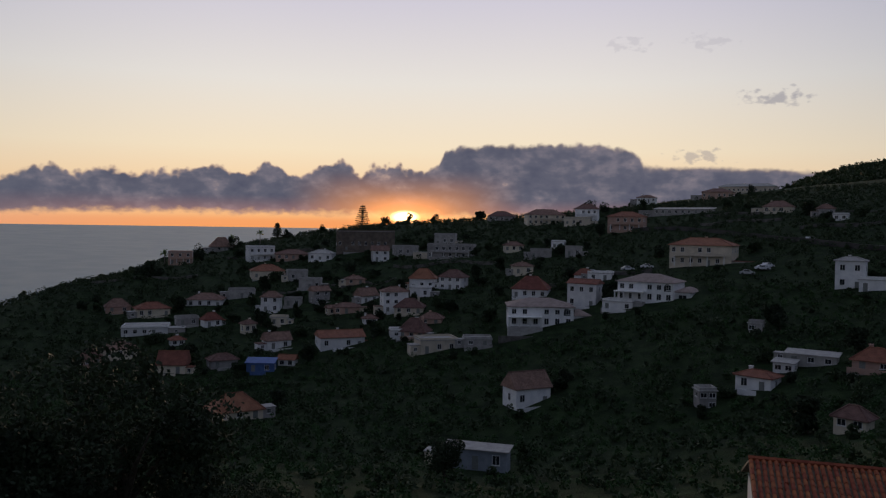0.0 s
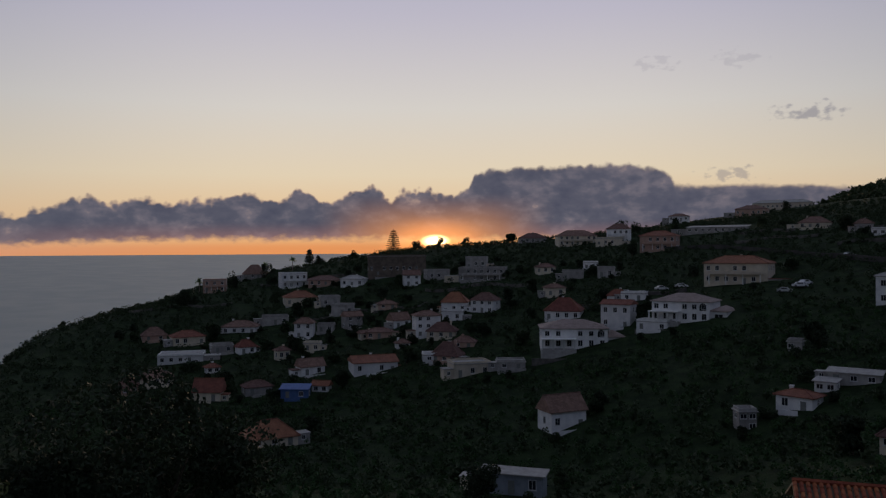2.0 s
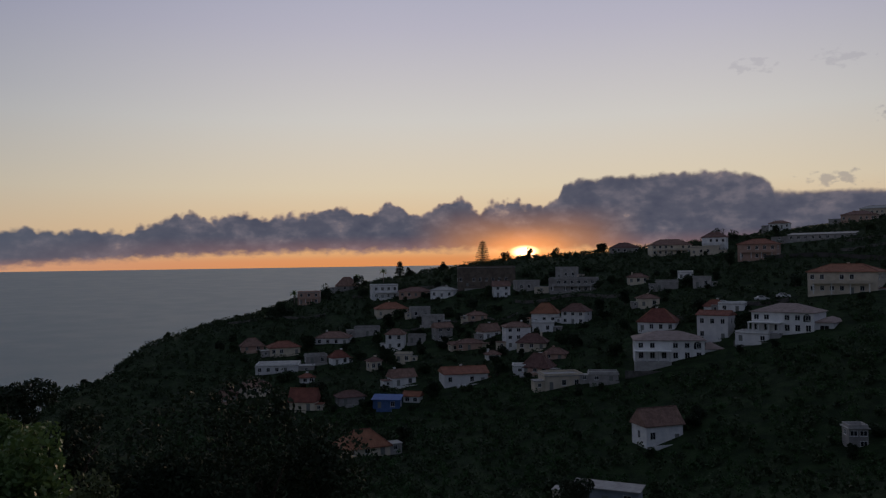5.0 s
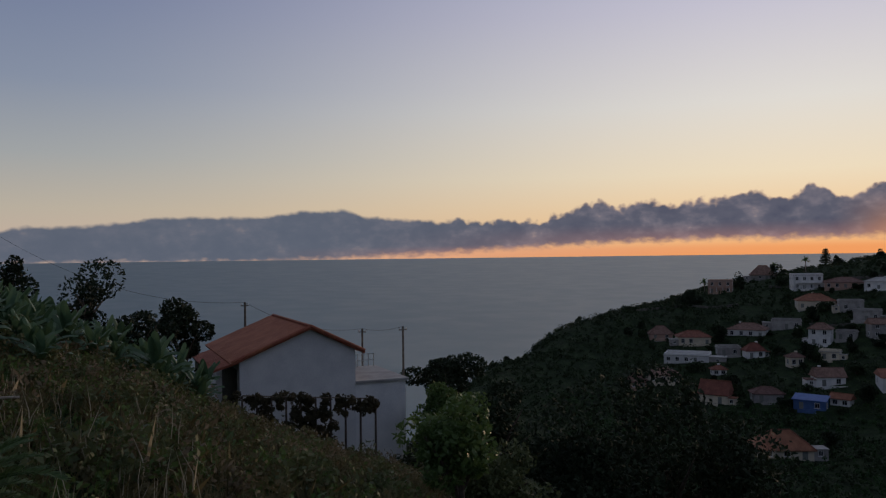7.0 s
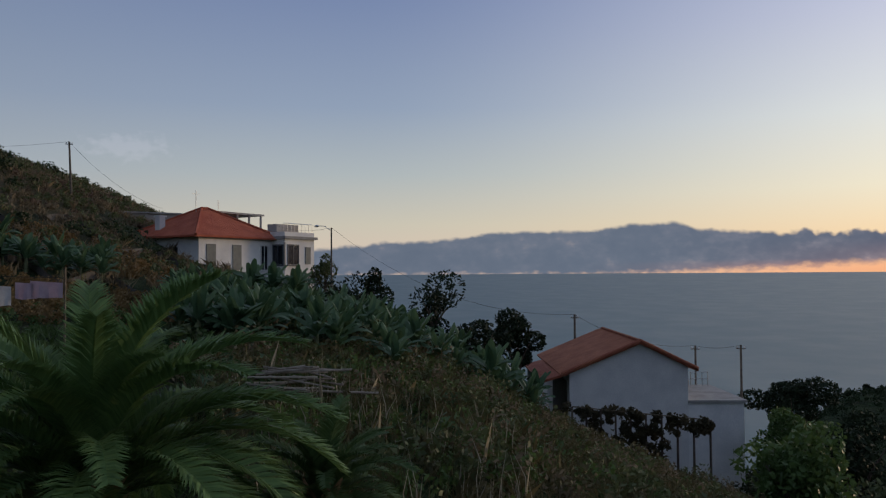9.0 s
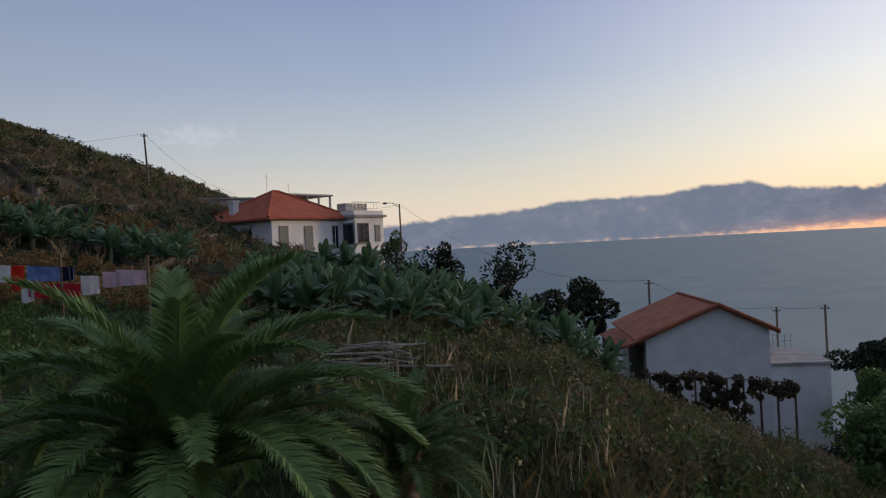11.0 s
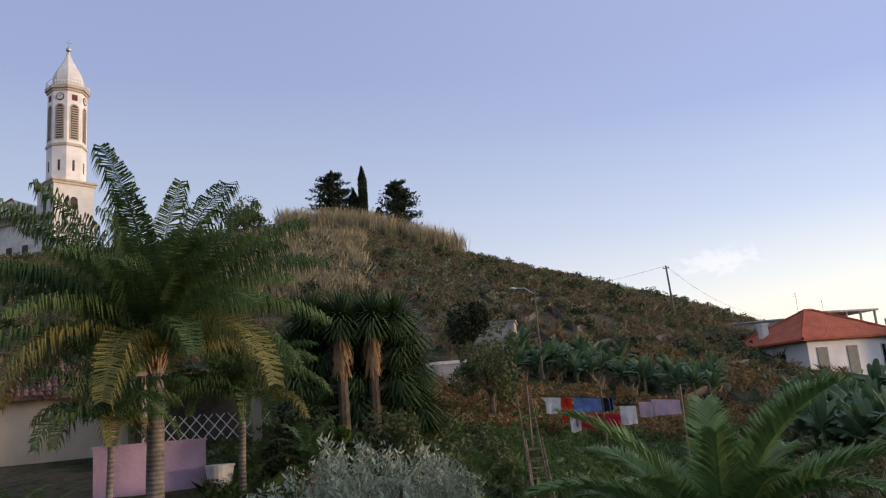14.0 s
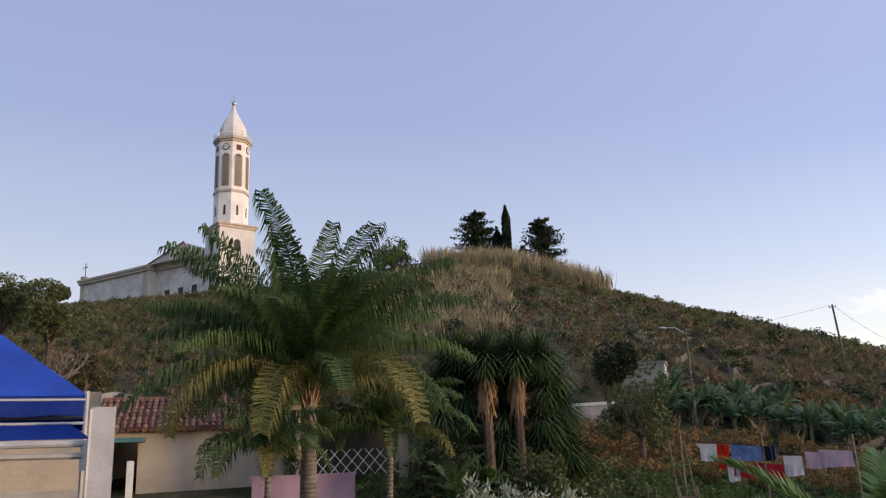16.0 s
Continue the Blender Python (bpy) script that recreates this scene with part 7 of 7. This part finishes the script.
tree(-75.4, 72, 3.6, 1.7, 2200, 0.26, "green shrub beside the long house", HILLLEAF, squash=1.2, trunk=0.2)
tree(-122.6, 108, 5.2, 3.9, 3500, 0.4, "broad dark shrub tree on the hilltop", HILLLEAF, squash=0.7)
tree(-145.8, 66, 7.6, 3.4, 5500, 0.32, "green tree below the church", HILLLEAF, squash=0.7)
tree(-148.8, 70, 8.0, 3.8, 5500, 0.32, "green tree below the church", HILLLEAF, squash=0.7)
tree(-143.4, 58, 3.6, 1.8, 2500, 0.26, "rounded bush with yellow leaves below the church", WEED, squash=0.8)
tree(-116.4, 24.2, 1.9, 1.0, 2600, 0.17, "low green shrub at the foot of the yucca", GREEN, squash=1.0, trunk=0.2)
tree(-113.2, 24.0, 1.8, 1.1, 2600, 0.17, "low dark green shrub at the foot of the yucca", HILLLEAF, squash=0.9, trunk=0.2)
tree(-119.0, 23.5, 2.4, 1.2, 2600, 0.18, "dark leafy shrub beside the palms", DARKLEAF, squash=1.0, trunk=0.2)
tree(-105.6, 33, 4.0, 1.6, 2600, 0.2, "leafy garden tree beside the ladders", HILLLEAF, squash=1.1)
tree(-106.8, 50, 4.2, 2.2, 2600, 0.28, "dark carob tree on the slope", DARKLEAF, squash=0.85, trunk=0.2)
tree(-42.3, 25, 4.0, 1.8, 5200, 0.24, "fresh green shrub below the balcony", GREEN, k=22)
tree(-5.0, 100, 6.5, 3.2, 3600, 0.4, "dark round tree in the valley", k=12)
tree(-25.8, 350, 7.0, 7.0, 2600, 0.9, "broad dark tree on the ridge above the sea", squash=0.55)
for a, r, h in ((-22.5, 400, 8), (-20.2, 420, 8.5), (-16.5, 440, 6), (-9.5, 450, 6), (-7.8, 455, 6), (-6.0, 452, 6), (5.2, 425, 9), (6.2, 430, 7), (9.0, 440, 6), (-14.0, 448, 5), (16.0, 470, 7)):
    tree(a, r, h, h * 0.48, 1100, 0.8, "dark tree on the village ridge", squash=1.25, trunk=0.2)


def bare_tree(az_, r_, height):
    """A leafless tree: a short trunk that forks again and again."""
    r = random.Random(4)
    ob = thing("bare_tree", Matrix.Translation(spot(az_, r_)), "leafless grey tree below the church", "tree")
    part("trunk", tube(bmesh.new(), [Vector((0, 0, -0.3)), Vector((0.1, 0, height * 0.3))], 0.16, 7, 0.12), CANEGREY, ob)

    def fork(bm, p, d, l, rad, depth):
        q = p + d * l
        tube(bm, [p, q], rad, 4, rad * 0.6)
        if depth:
            for _ in range(3):
                e = (d + Vector((r.uniform(-0.8, 0.8), r.uniform(-0.8, 0.8), r.uniform(-0.2, 0.5)))).normalized()
                fork(bm, q, e, l * r.uniform(0.6, 0.85), rad * 0.6, depth - 1)
    for i in range(5):
        bm = bmesh.new()
        fork(bm, Vector((0.1, 0, height * 0.28)), Vector((math.cos(i * 1.26), math.sin(i * 1.26), 0.8)).normalized(), height * 0.26, 0.07, 3)
        part("limb", bm, CANEGREY, ob)


CANEGREY = surf("pale_grey_bark", (0.16, 0.15, 0.14), (0.28, 0.26, 0.25), 4, 0.9, 0.3, 25)
bare_tree(-145.3, 56, 4.2)


def town_trees():
    """Dark trees standing beside and behind the village houses and along the headland."""
    kinds = []
    for k in range(5):
        ob = thing("village_tree", Matrix.Translation((0, 0, 0)), "dark leafy tree among the village houses", "tree", "village trees")
        h = (4.0, 5.0, 6.0, 4.5, 7.0)[k]
        q = h * (0.5, 0.42, 0.5, 0.6, 0.3)[k]
        part("trunk", tube(bmesh.new(), [Vector((0, 0, -1.0)), Vector((0, 0, h * 0.7))], 0.2, 5, 0.08), BARK, ob)
        v, f = blades(lobes(900, q * 1.1, q * 1.1, h * 0.5, 9, 0.7) + np.array([0, 0, h * 0.52]), 0.75, 0.42)
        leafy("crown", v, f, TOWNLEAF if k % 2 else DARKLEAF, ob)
        kinds.append(ob)
    places = []
    for hx, hy, hr in HOUSE_SPOTS:
        if hy < 100:
            continue
        out = Vector((hx, hy, 0)).normalized()
        side = Vector((out.y, -out.x, 0))
        for _ in range(2):
            s, b = rng.choice((-1, 1)) * (hr + rng.uniform(1.0, 4.0)), rng.uniform(-3, hr + 4)
            places.append((Vector((hx, hy, 0)) + side * s + out * b, rng.uniform(0.6, 1.1)))
        places.append((Vector((hx, hy, 0)) - out * (hr + 4.0) + side * rng.uniform(-hr, hr), 0.5))
    for a in rng.uniform(-41, -22, 17):
        best = max((spot(a, float(r)) for r in range(200, 480, 10)), key=lambda p: p.z / math.hypot(p.x, p.y))
        places.append((best, rng.uniform(0.3, 0.75)))
    for p, s in places:
        if not clear(p.x, p.y, 0.3) and s != 0.5:
            continue
        i = int(rng.integers(0, 5))
        c = Matrix.Translation((p.x, p.y, ground_z(p.x, p.y) - 0.4)) @ pose(0, 0, 0, 0, 0, rng.uniform(0, 360))
        ob = copy_thing(kinds[i], c)
        ob.scale = (s * 1.15, s * 1.15, s)
    for k, ob in enumerate(kinds):
        ob.location = spot(-30 + 9.0 * k, 300 + 9 * k, -0.4)


town_trees()


def conifer(az_, r_, top_el, radius, label, slim=False):
    p = spot(az_, r_)
    h = level(az_, r_, top_el).z - p.z
    ob = thing("cypress" if slim else "conifer", Matrix.Translation(p), label, "tree")
    part("trunk", tube(bmesh.new(), [Vector((0, 0, -0.5)), Vector((0, 0, h * 0.95))], 0.22, 6, 0.03), BARK, ob)
    if slim:
        n = 3800
        t = rng.uniform(0, 1, n)
        a = rng.uniform(0, 6.28, n)
        q = radius * np.minimum(1, (1 - t) * 4.5 + 0.12) * np.minimum(1, 0.55 + t * 2) * rng.uniform(0.6, 1.08, n)
        pts = np.stack([np.cos(a) * q, np.sin(a) * q, t * h], 1)
        v, f = blades(pts, 0.5, 0.16, (0, 0, 1), 0.6)
    else:
        pts = []
        for i in range(34):
            t = 0.03 + 0.93 * i / 34
            for k in range(7):
                a = rng.uniform(0, 6.28)
                l = radius * (math.sin(math.pi * min(0.96, 0.25 + t * 0.75)) ** 0.7) * rng.uniform(0.4, 1.35)
                s = rng.uniform(0.15, 1, 34)[:, None]
                d = np.array([math.cos(a), math.sin(a), 0.18])
                pts.append(np.array([0, 0, t * h]) + d * l * s + rng.normal(0, 0.11, (34, 3)))
        v, f = blades(np.concatenate(pts), 0.5, 0.2)
    leafy("crown", v, f, DARKLEAF, ob)


conifer(-113.9, 112, 18.0, 0.62, "slim dark columnar cypress on the hilltop", True)
conifer(-114.6, 114, 16.3, 0.8, "small dark cypress on the hilltop", True)
conifer(-112.8, 114, 15.0, 0.6, "small dark cypress on the hilltop", True)
conifer(-116.1, 112, 17.8, 3.5, "bushy dark conifer on the hilltop")
conifer(-111.3, 112, 17.0, 3.2, "bushy dark conifer on the hilltop")


def norfolk(az_, r_, top_el):
    p = spot(az_, r_)
    h = level(az_, r_, top_el).z - p.z
    ob = thing("norfolk_pine", Matrix.Translation(p), "tall tiered pine standing dark against the sunset", "tree")
    part("trunk", tube(bmesh.new(), [Vector((0, 0, -0.5)), Vector((0, 0, h))], 0.35, 6, 0.08), BARK, ob)
    pts = []
    for i in range(9):
        t = 0.18 + 0.8 * i / 9
        for k in range(6):
            a = k * 1.047 + i * 0.5
            l = h * 0.36 * (1.05 - t) ** 0.7
            s = rng.uniform(0.1, 1, 60)[:, None]
            pts.append(np.array([0, 0, t * h]) + np.array([math.cos(a), math.sin(a), 0.16]) * l * s + rng.normal(0, 0.13, (60, 3)))
    v, f = blades(np.concatenate(pts), 0.7, 0.3)
    leafy("crown", v, f, DARKLEAF, ob)


norfolk(-11.15, 440, 1.75)
norfolk(-17.2, 450, 0.35)
for a, r in ((-24.8, 392), (-20.3, 424), (-18.4, 430)):
    palm("coconut_palm", spot(a, r), 5.6, 0.2, 14, 2.6, 0.7, 0.9, "tall thin palm on the ridge above the sea", 16, 0.2, 0.9, seed=int(-a))

# ---- road and terrace walls ----
ASPHALT = surf("worn_asphalt", (0.04, 0.038, 0.036), (0.075, 0.07, 0.065), 0.3, 0.95, 0.2, 6)


def ribbon(name, az0, az1, r0, r1, width, lift, drop, material, label, kind="", category="wall"):
    """A band along the slope: a road bed or a dry-stone wall."""
    verts, faces = [], []
    n = max(8, int((az1 - az0) * 3))
    for i in range(n + 1):
        t = i / n
        a, r = az0 + (az1 - az0) * t, r0 + (r1 - r0) * t + 3 * math.sin(t * 9 + r0)
        p, u_ = spot(a, r), way(a)
        z = p.z + lift
        for dx_, z_ in ((-width / 2, z - drop), (-width / 2, z), (width / 2, z), (width / 2, z - drop)):
            verts.append((p.x + u_.x * dx_, p.y + u_.y * dx_, z_))
    for i in range(n):
        for k in range(4):
            faces.append((i * 4 + k, i * 4 + (k + 1) % 4, i * 4 + 4 + (k + 1) % 4, i * 4 + 4 + k))
    faces += [(0, 3, 2, 1), (n * 4, n * 4 + 1, n * 4 + 2, n * 4 + 3)]
    return tagged(raw(name, verts, faces, material), label, category, kind=kind)


ribbon("road", 8, 32, 346, 217, 7.0, 0.9, 4.0, ASPHALT, "asphalt road cut along the hillside above the villas", "structure", "road")
for k in range(12):
    a0 = dice.uniform(-32, 22)
    r0 = dice.uniform(230, 400)
    ribbon("retaining_wall", a0, a0 + dice.uniform(3, 8), r0, r0 + dice.uniform(-10, 10), 0.6, dice.uniform(0.5, 1.4), 3.0, ROCK, "dark dry-stone terrace wall on the slope")
for k in range(9):
    a0 = dice.uniform(-112, -88)
    r0 = 46 + k * 3.4
    ribbon("retaining_wall", a0, a0 + dice.uniform(4, 9), r0, r0 + dice.uniform(-2, 2), 0.4, dice.uniform(0.3, 0.7), 1.5, ROCK, "low dry-stone terrace wall on the dry hillside")
ribbon("retaining_wall", -149, -138, 52, 53, 0.5, 1.1, 3.5, CONCRETE, "grey concrete retaining wall below the church")

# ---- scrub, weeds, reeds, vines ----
scrub("bushes", -42, 30, 60, 470, 9000, 2.0, 40, 0.75, TOWNLEAF, "dense green shrubs, dimmed as in valley shade, between the village houses", "bushes")
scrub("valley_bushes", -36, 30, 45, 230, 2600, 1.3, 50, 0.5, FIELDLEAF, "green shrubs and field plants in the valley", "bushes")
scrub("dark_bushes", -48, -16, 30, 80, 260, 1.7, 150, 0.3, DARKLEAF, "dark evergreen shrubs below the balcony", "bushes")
scrub("hill_scrub", -152, -82, 48, 125, 3600, 0.8, 46, 0.3, HILLLEAF, "low green scrub on the dry hillside", "bushes", skip=lambda a, r: a < -127 and r < 59)
scrub("dry_scrub", -152, -84, 46, 125, 1900, 0.7, 46, 0.28, DRYLEAF, "low brown dry scrub on the hillside", "bushes", skip=lambda a, r: a < -127 and r < 59)
scrub("vine_rows", -110, -84, 31, 43, 520, 0.55, 70, 0.17, VINE, "rust-coloured autumn vines on the terraces", "vines")
scrub("green_weeds", -125, -62, 13, 34, 620, 0.45, 80, 0.14, GREEN, "green garden weeds and low plants", "weeds", skip=lambda a, r: a < -104 and r < 17)
scrub("slope_plants", -84, -38, 12, 44, 1000, 0.5, 80, 0.17, GREEN, "green plants and weeds on the slope below the balcony", "weeds", 1.0)
scrub("brown_weeds", -84, -40, 13, 46, 800, 0.6, 80, 0.15, WEED, "brown-green dry weeds on the slope", "weeds", 1.0)
scrub("arbour_weeds", -59, -45, 34, 40, 150, 0.75, 90, 0.19, WEED, "brown-green weeds before the vine arbour", "weeds", 1.1, avoid=False)
scrub("slope_shrubs", -86, -46, 14, 38, 150, 0.85, 130, 0.19, HILLLEAF, "leafy shrubs on the slope below the balcony", "bushes", 1.0)
scrub("dry_shrubs", -86, -46, 15, 40, 110, 0.8, 110, 0.17, DRYLEAF, "brown half-dry shrubs on the slope", "bushes", 1.1)
scrub("broad_leaf_plants", -88, -55, 18, 42, 170, 0.5, 26, 0.36, BANANA, "broad-leaved green plants on the slope", "plants", 0.9)
scrub("garden_shrubs", -126, -104, 18, 32, 170, 0.6, 90, 0.17, HILLLEAF, "mixed green garden shrubs", "bushes")
scrub("yellow_hedge", -146, -128, 40, 52, 420, 0.7, 80, 0.22, HEDGELEAF, "yellowish green hedge on the terrace behind the shed", "hedge")
tufts("reeds", -120, -107, 100, 112, 360, 3.0, 26, 0.07, REED, "tall straw-coloured reeds on the hilltop", 0.16)
tufts("slope_reeds", -125, -114, 62, 98, 420, 1.4, 24, 0.06, REED, "pale straw reeds on the slope", 0.2)
tufts("dry_grass", -150, -82, 44, 120, 3600, 0.8, 16, 0.05, DRYLEAF, "dry brown grass on the hillside", 0.4)
tufts("slope_weeds", -84, -38, 11, 40, 1400, 0.8, 16, 0.022, WEED, "tall thin brown weeds below the balcony", 0.3)
tufts("dry_stalks", -82, -60, 9, 22, 60, 1.2, 4, 0.025, PALESTALK, "pale dry stalks standing in the weeds", 0.13)
tufts("garden_grass", -126, -70, 8, 30, 1500, 0.5, 14, 0.02, GREEN, "long green grass in the garden", 0.45)
scrub("far_woods", 14, 34, 800, 1480, 900, 8.0, 40, 3.6, TOWNLEAF, "dark woods on the far hill", "woods", 0.7)
scrub("hill_bushes", -150, -86, 50, 118, 190, 1.2, 120, 0.3, TOWNLEAF, "dark green bushes dotted over the dry hillside", "bushes", 0.75)
scrub("hill_heather", -114, -84, 58, 120, 800, 0.7, 60, 0.26, RUSTLEAF, "reddish brown heath on the upper hillside", "heath", 0.6)
scrub("crest_bushes", -106, -83, 104, 122, 90, 0.9, 90, 0.3, HILLLEAF, "green bushes along the crest of the hill", "bushes", 0.9)
scrub("upper_vines", -108, -86, 50, 60, 260, 0.6, 70, 0.2, VINE, "rust-coloured vines on the upper terraces", "vines")
scrub("prickly_pears", -117, -104, 66, 88, 110, 0.8, 50, 0.36, CACTUS, "grey-green prickly pear clumps on the dry slope", "cactus", 0.8)
